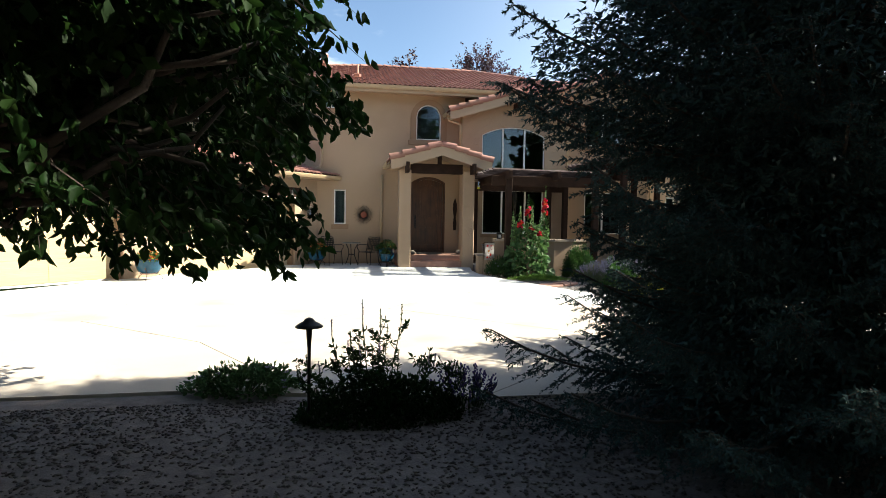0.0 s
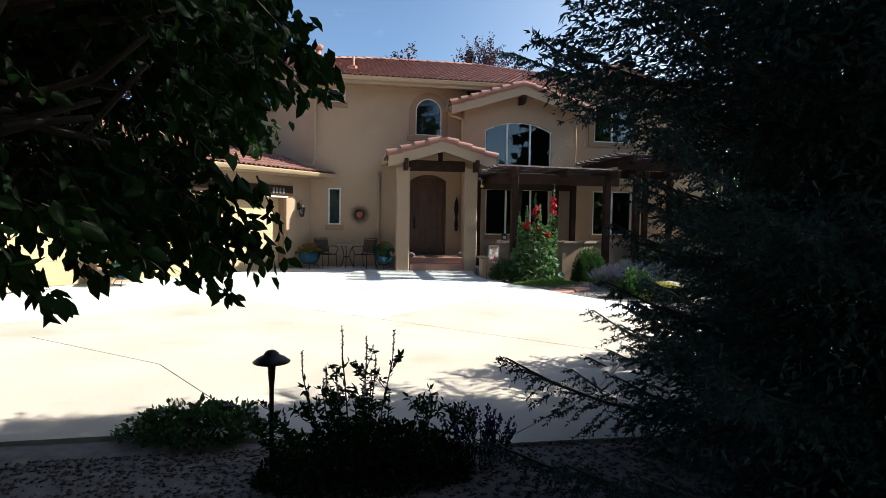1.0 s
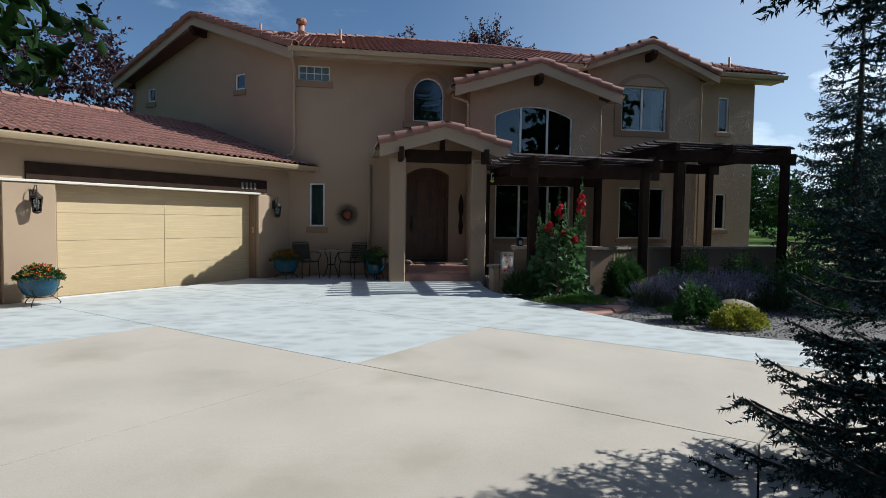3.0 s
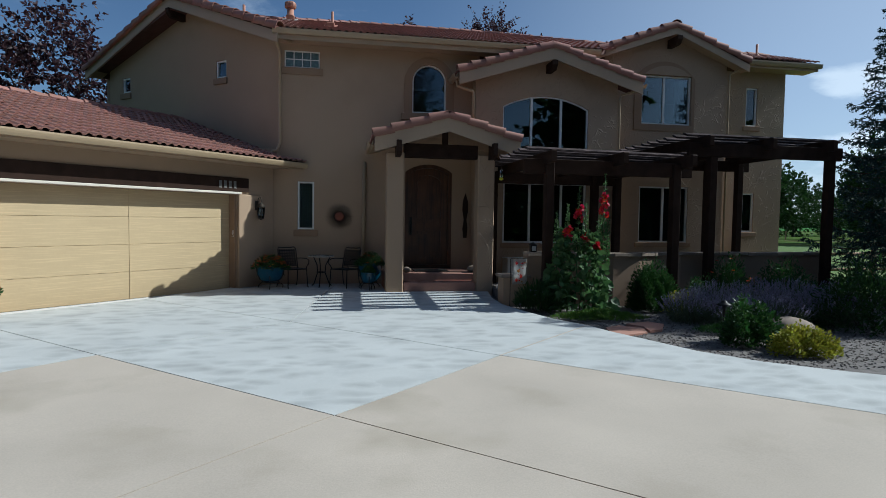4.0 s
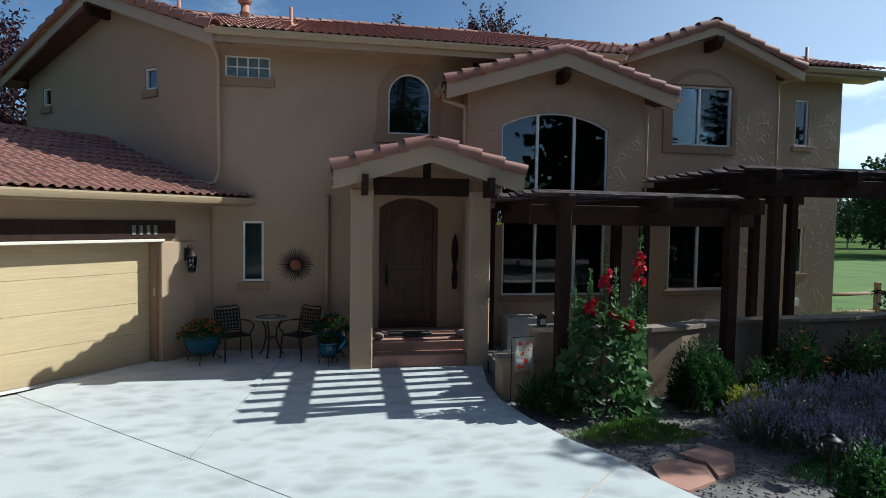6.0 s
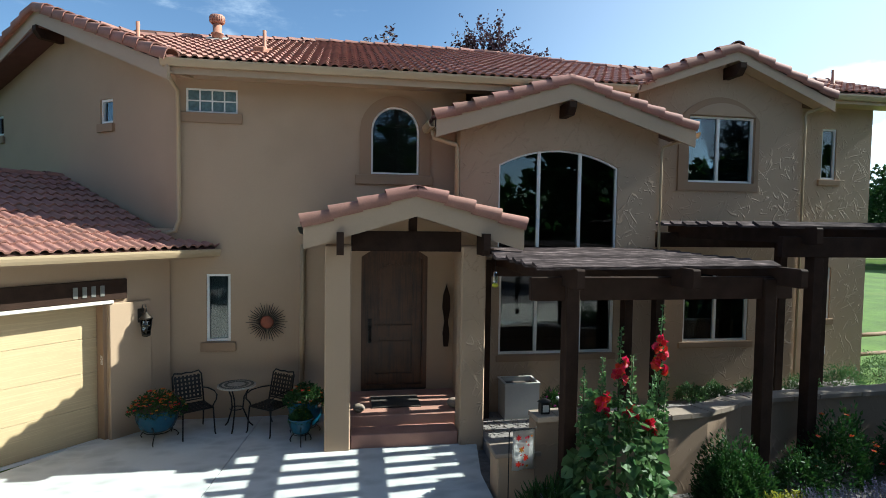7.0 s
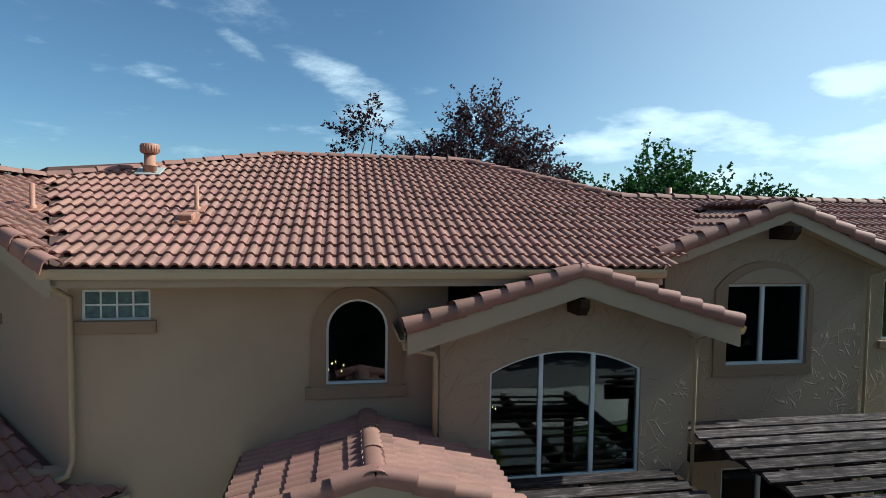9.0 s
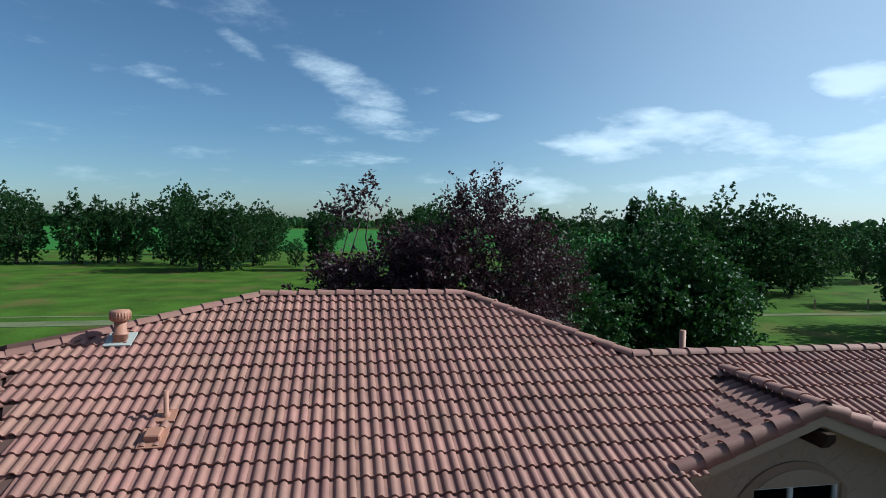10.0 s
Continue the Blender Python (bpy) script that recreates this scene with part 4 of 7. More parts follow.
# ---- garage doors and trim ----
def garage_door(u0, u1, z1, sections):
    """A sectional door with faint wood grain, in its jambs."""
    w = u1 - u0
    d = part("garage_door", boxed(u0, u1, 0.27, 0.29, -0.1, z1, GARAGE.m()), M_GDOOR, house, "tan sectional garage door with a horizontal grain, closed")
    h = (z1 + 0.06) / sections
    for i in range(sections):
        part("section", boxed(u0 + 0.005, u1 - 0.005, 0.235, 0.269, -0.06 + i * h + 0.002, -0.06 + (i + 1) * h - 0.002, GARAGE.m(), 0.004), M_GDOOR, d)
    part("bottom_seal", boxed(u0, u1, 0.225, 0.285, -0.11, -0.065, GARAGE.m()), M_VINYL, d, "pale bottom seal")
    part("centre_strip", boxed((u0 + u1) / 2 - 0.012, (u0 + u1) / 2 + 0.012, 0.228, 0.24, -0.06, z1, GARAGE.m()), M_GDOOR, d)
    for a, b in ((u0 - 0.002, u0 + 0.05), (u1 - 0.05, u1 + 0.002)):
        part("jamb", boxed(a, b, 0.03, 0.225, -0.15, z1, GARAGE.m()), M_TRIM, d)


garage_door(-4.83, -0.26, 2.06, 4)
garage_door(-8.6, -5.67, 2.04, 4)
part("sensor", boxed(-0.31, -0.265, 0.05, 0.12, 1.12, 1.26, GARAGE.m()), M_WHITEPAINT, house, "small white keypad box")
# raised pier face and the pale ledge over the doors
part("pier", boxed(-0.26, 0.40, -0.06, -0.001, -0.2, 2.06, GARAGE.m(), 0.012), M_STUCCO, house, "thickened stucco pier")
part("pier", boxed(-5.67, -4.83, -0.06, -0.001, -0.2, 2.06, GARAGE.m(), 0.012), M_STUCCO, house, "thickened stucco pier")
part("ledge", boxed(-9.2, -0.20, -0.09, -0.001, 2.065, 2.115, GARAGE.m(), 0.008), mat("pale_ledge", (0.62, 0.56, 0.48), 0.8, 0.08, 3, 40, 0.2), house, "pale stucco ledge")
header = part("header_beam", boxed(-5.3, 0.02, -0.05, -0.001, 2.12, 2.43, GARAGE.m(), 0.006), M_TIMBER, house, "dark stained timber header with pale metal bars")
for i in range(4):
    part("number_bar", boxed(-0.76 + i * 0.125, -0.70 + i * 0.125, -0.062, -0.051, 2.19, 2.35, GARAGE.m()), M_DULLMETAL, header)


def lantern(m):
    """A black wall lantern: back plate, hook, roof, ribs and glass."""
    ob = thing("wall_lantern", m, "black iron wall lantern with ribbed glass on the garage pier", "wall lamp", "garage wall lanterns")
    part("back_plate", boxed(-0.05, 0.05, -0.015, 0.0, -0.02, 0.2, None, 0.004), M_BRONZE, ob)
    bm = bmesh.new()
    tube(bm, [(0, -0.01, 0.12), (0, -0.07, 0.26), (0, -0.14, 0.27), (0, -0.165, 0.22), (0, -0.16, 0.16)], 0.009, 6)
    part("hook", bm, M_BRONZE, ob)
    part("roof", shifted(lathe([(0.11, 0.05), (0.085, 0.085), (0.04, 0.125), (0.025, 0.15), (0.005, 0.16)], 6), (0, -0.155, 0)), M_BRONZE, ob)
    part("glass", shifted(lathe([(0.06, -0.19), (0.088, 0.04)], 6), (0, -0.155, 0)), M_GLASS, ob)
    part("base", shifted(lathe([(0.02, -0.235), (0.065, -0.215), (0.075, -0.19)], 6), (0, -0.155, 0)), M_BRONZE, ob)
    for k in range(6):
        a = 6.28319 * k / 6
        bm = bmesh.new()
        tube(bm, [(0.066 * math.cos(a), -0.155 + 0.066 * math.sin(a), -0.2), (0.094 * math.cos(a), -0.155 + 0.094 * math.sin(a), 0.05)], 0.007, 4)
        part("rib", bm, M_BRONZE, ob)
    bm = bmesh.new()
    for z, r in ((-0.06, 0.083), (-0.13, 0.073)):
        tube(bm, [(r * math.cos(6.28319 * k / 6), -0.155 + r * math.sin(6.28319 * k / 6), z) for k in range(7)], 0.006, 4)
    part("band", bm, M_BRONZE, ob)
    return ob


def shifted(bm, v):
    bmesh.ops.translate(bm, vec=Vector(v), verts=bm.verts[:])
    return bm


lantern(GARAGE.m(0.22, 1.74, -0.06))
lantern(GARAGE.m(-5.2, 1.74, -0.06))

# small lit chandeliers, seen through the upper windows
M_BULB = bpy.data.materials.new("warm_bulb")
M_BULB.use_nodes = True
M_BULB.node_tree.nodes["Principled BSDF"].inputs["Emission Color"].default_value = (1.0, 0.62, 0.22, 1)
M_BULB.node_tree.nodes["Principled BSDF"].inputs["Emission Strength"].default_value = 7.0
for cx, cy, cz, r, n in ((0.84, 3.3, 4.05, 0.13, 5), (3.25, 3.4, 3.18, 0.34, 6)):
    ch = thing("chandelier", (cx, cy, cz), "small lit chandelier with warm bulbs inside the house", "chandelier", "chandeliers")
    bm = bmesh.new()
    tube(bm, [(0, 0, 0), (0, 0, 1.5)], 0.008, 6)
    part("rod", bm, M_BRONZE, ch)
    for k in range(n):
        a = 6.28319 * k / n + 0.4
        px, py, pz = r * math.cos(a), r * math.sin(a), 0.12 * math.sin(k * 2.6) * r / 0.13 * 0.6
        bm = bmesh.new()
        tube(bm, [(0, 0, 0.02), (px * 0.6, py * 0.6, pz - 0.05), (px, py, pz)], 0.005, 5)
        part("arm", bm, M_BRONZE, ch)
        part("bulb", shifted(lathe([(0.005, 0.0), (0.010, 0.010), (0.008, 0.025), (0.002, 0.036)], 8), (px, py, pz)), M_BULB, ch)

# ---- downspouts ----
downspout([(-2.50, 1.14, 5.76), (-2.50, 1.2, 5.66), (-2.44, 1.66, 5.45), (-2.44, 1.68, 3.35), (-2.5, 1.66, 3.16), (-2.62, 1.62, 3.12)], house)
downspout([(-0.44, 1.69, 2.95), (-0.46, 1.69, 0.1)], house, 0.08)
downspout([(1.72, 1.22, 4.93), (1.74, 1.24, 4.80), (2.14, 1.27, 4.70), (2.16, 1.29, 4.62), (2.16, 1.29, 3.5)], house)
downspout([(6.38, 1.26, 4.96), (6.32, 1.28, 4.90), (6.01, 1.31, 4.80), (5.99, 1.31, 4.70), (5.99, 1.31, 0.2)], house, 0.05)
downspout([(9.78, 1.66, 5.86), (9.74, 1.76, 5.78), (9.48, 1.88, 5.68), (9.48, 1.90, 5.6), (9.48, 1.90, 0.2)], house, 0.05)
gutter((1.72, 1.74, 5.05), (1.72, 1.0, 5.05), (-1, 0, 0), house)
gutter((6.44, 1.0, 5.05), (6.44, 1.74, 5.05), (1, 0, 0), house)
gutter((-0.31, 1.74, 3.27), (-0.31, 0.1, 3.27), (-1, 0, 0), house)
part("utility_box", boxed(10.75, 10.86, -0.05, -0.001, 0.55, 0.72, FAR.m()), M_WHITEPAINT, house, "small white outlet box")

# ---- roof vents ----
M_TERRA = mat("terracotta_paint", (0.38, 0.175, 0.115), 0.6, 0.1, 5, 40, 0.1)


def flue(x, y, s):
    z = roof_z(y)
    ob = thing("flue_pipe", (x, y, z), "terracotta painted flue pipe with a ribbed cap on the tiles", "roof vent", "roof vents")
    part("flashing", boxed(-0.22 * s, 0.22 * s, -0.2 * s, 0.2 * s, -0.02, 0.005, pose(0, 0, 0.08, 22.5)), M_UTIL, ob, "grey flashing sheet")
    part("pipe", lathe([(0.12 * s, -0.15), (0.12 * s, 0.16 * s), (0.135 * s, 0.165 * s), (0.135 * s, 0.19 * s), (0.10 * s, 0.2 * s), (0.10 * s, 0.42 * s)], 20), M_TERRA, ob)
    part("cap", lathe([(0.13 * s, 0.40 * s), (0.165 * s, 0.43 * s), (0.165 * s, 0.56 * s), (0.15 * s, 0.585 * s), (0.01, 0.60 * s)], 24), M_TERRA, ob, "ribbed round cap")
    bm = bmesh.new()
    for k in range(24):
        a = 6.28319 * k / 24
        tube(bm, [(0.166 * s * math.cos(a), 0.166 * s * math.sin(a), 0.435 * s), (0.166 * s * math.cos(a), 0.166 * s * math.sin(a), 0.555 * s)], 0.006, 4)
    part("ribbed_cap", bm, M_TERRA, ob)


def stack(x, y, h, r=0.035, z=None):
    z = roof_z(y) if z is None else z
    ob = thing("vent_stack", (x, y, z), "thin terracotta painted vent stack on the tiles", "roof vent", "roof vents")
    part("pipe", lathe([(r * 1.6, -0.1), (r * 1.6, 0.1), (r, 0.12), (r, h), (r * 0.8, h)], 12), M_TERRA, ob)
    part("flashing", boxed(-0.13, 0.13, -0.12, 0.12, -0.01, 0.01, pose(0, 0, 0.07, 22.5)), M_TERRA, ob)


flue(-2.48, 4.93, 0.95)
stack(-1.25, 3.05, 0.42)
stack(-3.45, 2.95, 0.42, 0.035, 6.5)
stack(7.7, 5.0, 0.62, 0.06, 6.62)
stack(11.3, 3.2, 0.4)
vb = thing("roof_vent_box", (-1.29, 2.66, roof_z(2.66)), "low terracotta painted box vent on the tiles", "roof vent", "roof vents")
part("hood", boxed(-0.10, 0.10, -0.10, 0.12, 0.0, 0.15, pose(0, 0, 0, 12), 0.015), M_TERRA, vb)
part("flashing", boxed(-0.16, 0.16, -0.2, 0.16, 0.03, 0.05, pose(0, 0, 0.03, 22.5)), M_TERRA, vb)

# ---- ground ----
bm = bmesh.new()
slab(bm, [[(-3000, -400), (3000, -400), (3000, 6000), (-3000, 6000)]], lambda u, v, d: Vector((u, v, -0.35 - d)), 0.3)
ground = tagged(part("ground", bm, M_GRASS), "mown green meadow grass reaching the horizon", "grass", kind="structure")
GROUND_SLOPE = 0.012


def gz(y):
    return -0.03 + GROUND_SLOPE * min(y, 0)


drive = tagged(part("driveway", boxed(-24, 14, -12.4, 1.7, -0.6, -0.5), M_SOIL), "broad concrete driveway of tan and pale grey slabs", "driveway", kind="structure")


def paving(name, outline, material, label, top=0.0):
    bm = bmesh.new()
    slab(bm, [outline], lambda u, v, d: Vector((u, v, gz(v) + top - d)), 0.16)
    bmesh.ops.triangulate(bm, faces=bm.faces[:])
    return part(name, bm, material, drive, label)


# saw-cut slabs: the lines between them stay open by a finger's width
J1, J2, J5, J3 = (-1.02, -7.66), (0.97, -5.77), (2.90, -4.0), (-1.755, -3.33)
EDGE = [(2.90, -4.0), (2.55, -3.4), (2.28, -2.6), (2.11, -1.85), (2.12, -1.0), (2.3, 0.06)]
G = 0.014


def shrink(loop, d=G):
    area = sum(a[0] * b[1] - b[0] * a[1] for a, b in zip(loop, loop[1:] + loop[:1]))
    if area < 0:
        loop = loop[::-1]
    return inset(loop, d / 2)


J4, J0, JG = (-3.80, -5.26), (-6.7, -2.75), (-4.70, -0.78)
paving("slab", shrink([J1, J2, J3, J4]), M_CONC, "pale grey swirl-finished concrete slab")
paving("slab", shrink([J4, J3, JG, J0]), M_CONC, "pale grey swirl-finished concrete slab")
paving("slab", shrink([J3, J2, J5] + EDGE[1:] + [(0.0, 0.06), (-0.02, 1.72), (-1.1, 1.72)]), M_CONC, "pale grey swirl-finished concrete slab")
paving("slab", shrink([J3, (-1.1, 1.72), (-2.95, 1.72), JG]), M_CONC, "pale grey swirl-finished concrete slab")
paving("slab", shrink([J2, (4.8, -9.06), (6.4, -7.9), (4.75, -6.9), (4.1, -6.4), (3.62, -5.8), (3.05, -4.5), J5]), M_CONC, "pale grey swirl-finished concrete slab")
paving("slab", shrink([J0, J4, (-5.5, -7.0), (-11.0, -10.6), (-13.5, -10.5), (-9.6, -6.6)]), M_CONC, "pale grey swirl-finished concrete slab")
K1 = (-3.55, -10.2)
paving("slab", shrink([J1, J4, (-5.5, -7.0), (-5.6, -8.6), K1]), M_CONCTAN, "weathered tan concrete slab")
paving("slab", shrink([J1, K1, (-2.72, -11.5), (-1.95, -12.55), (-0.45, -12.82), (0.8, -11.75), (1.95, -10.32)]), M_CONCTAN, "weathered tan concrete slab")
paving("slab", shrink([J2, J1, (1.95, -10.32), (3.2, -9.3), (4.8, -9.06)]), M_CONCTAN, "weathered tan concrete slab")
paving("slab", shrink([K1, (-5.6, -8.6), (-5.5, -7.0), (-11.0, -10.6), (-16, -12.6), (-3.0, -12.3), (-1.95, -12.55), (-2.72, -11.5)]), M_CONCTAN, "weathered tan concrete slab")
paving("slab", shrink([(-0.45, -12.82), (14, -12.9), (14, -9.5), (6.4, -7.9), (4.8, -9.06), (3.2, -9.3), (1.95, -10.32), (0.8, -11.75)]), M_CONCTAN, "weathered tan concrete slab")
# pale filled joint between two of the slabs
jd = (Vector(J5) - Vector(J2)).normalized()
jn = Vector((-jd.y, jd.x)) * 0.012
bm = bmesh.new()
slab(bm, [[tuple(Vector(J2) - jn), tuple(Vector(J5) - jn), tuple(Vector(J5) + jn), tuple(Vector(J2) + jn)]], lambda u, v, d: Vector((u, v, gz(v) + 0.003 - d)), 0.05)
part("joint_filler", bm, M_CONCTAN, drive, "pale filled joint")
# beds
bm = bmesh.new()
slab(bm, [[(-30, -36), (30, -36), (30, -12.95), (3.0, -12.95), (-0.45, -12.86), (-1.95, -12.6), (-3.0, -12.35), (-30, -12.65)]], lambda u, v, d: Vector((u, v, -0.2 - d)), 0.3)
tagged(part("gravel_bed", bm, M_DARKGRAVEL), "bed of dark grey and brown gravel", "gravel", kind="structure")
bm = bmesh.new()
slab(bm, [[(2.3, 0.0), (2.12, -1.0), (2.11, -1.85), (2.28, -2.6), (2.55, -3.4), (2.90, -4.0), (3.05, -4.5), (3.62, -5.8), (4.1, -6.4), (4.75, -6.9), (6.4, -7.9), (13, -7), (13, 0.0)]], lambda u, v, d: Vector((u, v, -0.13 - d)), 0.3)
tagged(part("garden_bed", bm, M_GRAVEL), "garden bed of small grey gravel", "gravel", kind="structure")
bm = bmesh.new()
slab(bm, [[(2.4, 1.2), (2.4, -1.2), (3.1, -1.5), (4.4, -1.7), (5.0, -1.62), (5.7, -1.3), (6.2, -1.2), (10.0, -0.8), (11.3, 2.3), (9.3, 2.4), (5.9, 1.2)]], lambda u, v, d: Vector((u, v, 0.05 - d)), 0.4)
tagged(part("raised_bed", bm, M_GRAVEL), "bed of small grey gravel behind the wall", "gravel", kind="structure")

# ---- pergolas ----
def slat_mesh(length):
    bm = bmesh.new()
    box(bm, 0, length, -0.078, 0.078, -0.021, 0.021, pose(0, 0, 0, 0, 0, 0), 0.003)
    me = bpy.data.meshes.new("slat")
    bm.to_mesh(me)
    bm.free()
    me.materials.append(M_SLAT)
    return me


def pergola(label, x0, x1, y0, y1, zb, rafters, posts, n_slats, slat_x, beams, out=0.16, skew=0.0):
    """Posts, beams along the front and back, rafters across, and tilted slats in rows on top."""
    ob = thing("pergola", ((x0 + x1) / 2, (y0 + y1) / 2, 0.0), label, "pergola", "pergolas over the courtyard")
    inv = ob.matrix_basis.inverted()
    for bx0, bx1, by in beams:
        part("beam", boxed(bx0, bx1, by - 0.045, by + 0.045, zb - 0.28, zb, inv, 0.008), M_TIMBER, ob)
    for rx in rafters:
        bm = bmesh.new()
        slab(bm, [[(y0 - out, zb - 0.08), (y0 - out + 0.02, zb - 0.1), (y1, zb - 0.1), (y1, zb + 0.13), (y0 - out + 0.02, zb + 0.13), (y0 - out, zb + 0.11)]], lambda a, v, k: inv @ Vector((rx - 0.045 + k, a, v)), 0.09)
        part("rafter", bm, M_TIMBER, ob)
    for px, py, pz in posts:
        part("post", boxed(px - 0.085, px + 0.085, py - 0.085, py + 0.085, pz, zb - 0.02, inv, 0.012), M_TIMBER, ob)
    a, b = slat_x
    for i in range(n_slats):
        y = y0 - out + 0.34 + (y1 - y0 + out - 0.42) * i / (n_slats - 1) - 0.5 * (b - a) * math.tan(radians(skew)) * (1 - i / (n_slats - 1))
        o = new("slat", slat_mesh(b - a + random.uniform(-0.05, 0.05)))
        o.parent = ob
        o.matrix_basis = inv @ Matrix.Translation((a + random.uniform(-0.04, 0.04), y, zb + 0.16 + random.uniform(-0.006, 0.006))) @ pose(0, 0, 0, 22 + random.uniform(-3, 3), 0, skew * (1 - i / (n_slats - 1)) + random.uniform(-0.3, 0.3))
    return ob


pergola("dark stained timber pergola with tilted slats beside the porch", 2.42, 5.9, -2.0, 1.25, 2.75, (2.84, 4.25, 5.66),
        [(2.92, -2.02, -0.2), (5.55, -2.02, -0.2), (2.62, 0.95, 0.0), (5.2, 0.95, 0.0), (5.8, 0.95, 0.0)], 10, (2.34, 5.66), [(2.42, 5.9, -2.0), (2.42, 5.9, 0.95)], 0.5, 6.0)
pergola("taller dark stained timber pergola with tilted slats", 6.3, 9.8, -1.55, 1.7, 3.25, (6.45, 7.9, 9.35),
        [(6.70, -1.5, -0.2), (9.55, -1.5, -0.2), (8.5, 1.25, 0.0), (9.4, 1.25, 0.0)], 10, (6.0, 9.8), [(6.1, 9.78, -1.55), (5.98, 9.78, 1.4)], 0.3, 2.0)

# ---- courtyard wall ----
court = thing("courtyard_wall", (2.65, -1.65, -0.2), "low curved tan stucco garden wall with stone coping", "garden wall")
ci = court.matrix_basis.inverted()
line = [(2.65, -1.66), (3.2, -1.62), (3.8, -1.72), (4.4, -1.80), (5.0, -1.72), (5.4, -1.56), (5.75, -1.38), (6.2, -1.29), (7.1, -1.24), (8.6, -1.15), (10.2, -0.9)]


def offset_line(pts, d):
    out = []
    for i, p in enumerate(pts):
        a, b = Vector(pts[max(0, i - 1)]), Vector(pts[min(len(pts) - 1, i + 1)])
        t = (b - a).normalized()
        out.append(tuple(Vector(p) + Vector((-t.y, t.x)) * d))
    return out


bm = bmesh.new()
slab(bm, [line + offset_line(line, 0.22)[::-1]], lambda u, v, d: ci @ Vector((u, v, 0.88 - d)), 1.1)
part("wall", bm, M_COURT, court)
for i in range(len(line) - 1):
    seg = [line[i], line[i + 1]]
    for h in (0, 1):
        a = Vector(seg[0]).lerp(Vector(seg[1]), h * 0.5 + 0.006)
        b = Vector(seg[0]).lerp(Vector(seg[1]), h * 0.5 + 0.494)
        t = (b - a).normalized()
        n = Vector((-t.y, t.x))
        q = [a - n * 0.05, b - n * 0.05, b + n * 0.27, a + n * 0.27]
        bm = bmesh.new()
        slab(bm, [[tuple(v) for v in q]], lambda u, v, d: ci @ Vector((u, v, 0.945 + 0.004 * math.sin(i * 5 + h * 2) - d)), 0.06)
        part("coping_stone", bm, M_CAPSTONE, court)
pier = thing("garden_pier", (2.33, -1.45, -0.2), "short tan stucco pier with a stone cap beside the drive", "garden pier")
part("shaft", boxed(-0.16, 0.36, -0.18, 0.2, 0, 0.64, None, 0.015), M_STUCCO, pier)
part("cap", boxed(-0.21, 0.40, -0.23, 0.25, 0.64, 0.70, None, 0.012), M_CAPSTONE, pier, "pale stone cap")
util = thing("storage_box", (3.25, 0.98, 0.05), "open pale grey plastic garden box on the gravel", "storage box")
bm = bmesh.new()
slab(bm, [rect(-0.3, 0.3, -0.225, 0.225), rect(-0.275, 0.275, -0.2, 0.2)], lambda u, v, d: Vector((u, v, 0.60 - d)), 0.60)
part("body", bm, M_UTIL, util)
bm = bmesh.new()
slab(bm, [rect(-0.315, 0.315, -0.24, 0.24), rect(-0.273, 0.273, -0.198, 0.198)], lambda u, v, d: Vector((u, v, 0.62 - d)), 0.03)
part("rim", bm, M_UTIL, util)
part("soil", boxed(-0.274, 0.274, -0.199, 0.199, 0.50, 0.54), M_SOIL, util, "dark soil inside")
sol = thing("garden_lantern", (2.80, -1.53, 0.945), "small black box lantern on the wall coping", "lantern")
part("body", boxed(-0.06, 0.06, -0.06, 0.06, 0.0, 0.15, None, 0.008), M_BLACKIRON, sol)
part("roof", shifted(lathe([(0.095, 0.0), (0.09, 0.012), (0.02, 0.045)], 4), (0, 0, 0.15)), M_BLACKIRON, sol)
part("pane", boxed(-0.04, 0.04, -0.066, -0.06, 0.03, 0.12, None, 0.004), M_UTIL, sol, "dull grey pane")
knob = thing("garden_stake", (2.99, -1.5, 0.945), "pale ball on a thin dark stake", "garden stake")
bm = bmesh.new()
tube(bm, [(0.02, 0, 0), (0.02, 0, 0.06), (0.005, 0, 0.17)], 0.006, 6)
part("stake", bm, M_BLACKIRON, knob)
bm = bmesh.new()
bmesh.ops.create_icosphere(bm, subdivisions=2, radius=0.024)
part("ball", shifted(bm, (0.0, 0, 0.18)), M_UTIL, knob, "pale ball", True)
chime = thing("wind_chime", (3.75, 0.1, 2.56), "dark metal wind chime hung from the pergola", "wind chime")
part("top_disc", shifted(lathe([(0.06, 0.0), (0.06, 0.02)], 12), (0, 0, -0.12)), M_TIMBER, chime)
for k in range(5):
    a = 6.28 * k / 5
    bm = bmesh.new()
    tube(bm, [(0.045 * math.cos(a), 0.045 * math.sin(a), -0.14), (0.045 * math.cos(a), 0.045 * math.sin(a), -0.62 - 0.06 * k)], 0.011, 8)
    part("chime_tube", bm, M_BRONZE, chime)
bm = bmesh.new()
tube(bm, [(0, 0, 0), (0, 0, -0.95)], 0.004, 4)
box(bm, -0.035, 0.035, -0.004, 0.004, -1.05, -0.93)
part("sail", bm, M_BRONZE, chime)
feeder = thing("bird_feeder", (2.42, -0.42, 2.78), "small clear bird feeder with yellow ports hung at the porch corner", "bird feeder")
part("bottle", shifted(lathe([(0.012, 0.0), (0.035, -0.03), (0.035, -0.16), (0.02, -0.19)], 12), (0, 0, -0.1)), M_GLASS, feeder)
part("base", shifted(lathe([(0.03, 0.0), (0.05, -0.02), (0.05, -0.04), (0.02, -0.06)], 12), (0, 0, -0.28)), mat("yellow_plastic", (0.55, 0.50, 0.03), 0.4, 0.05), feeder, "yellow plastic feeding base")
bm = bmesh.new()
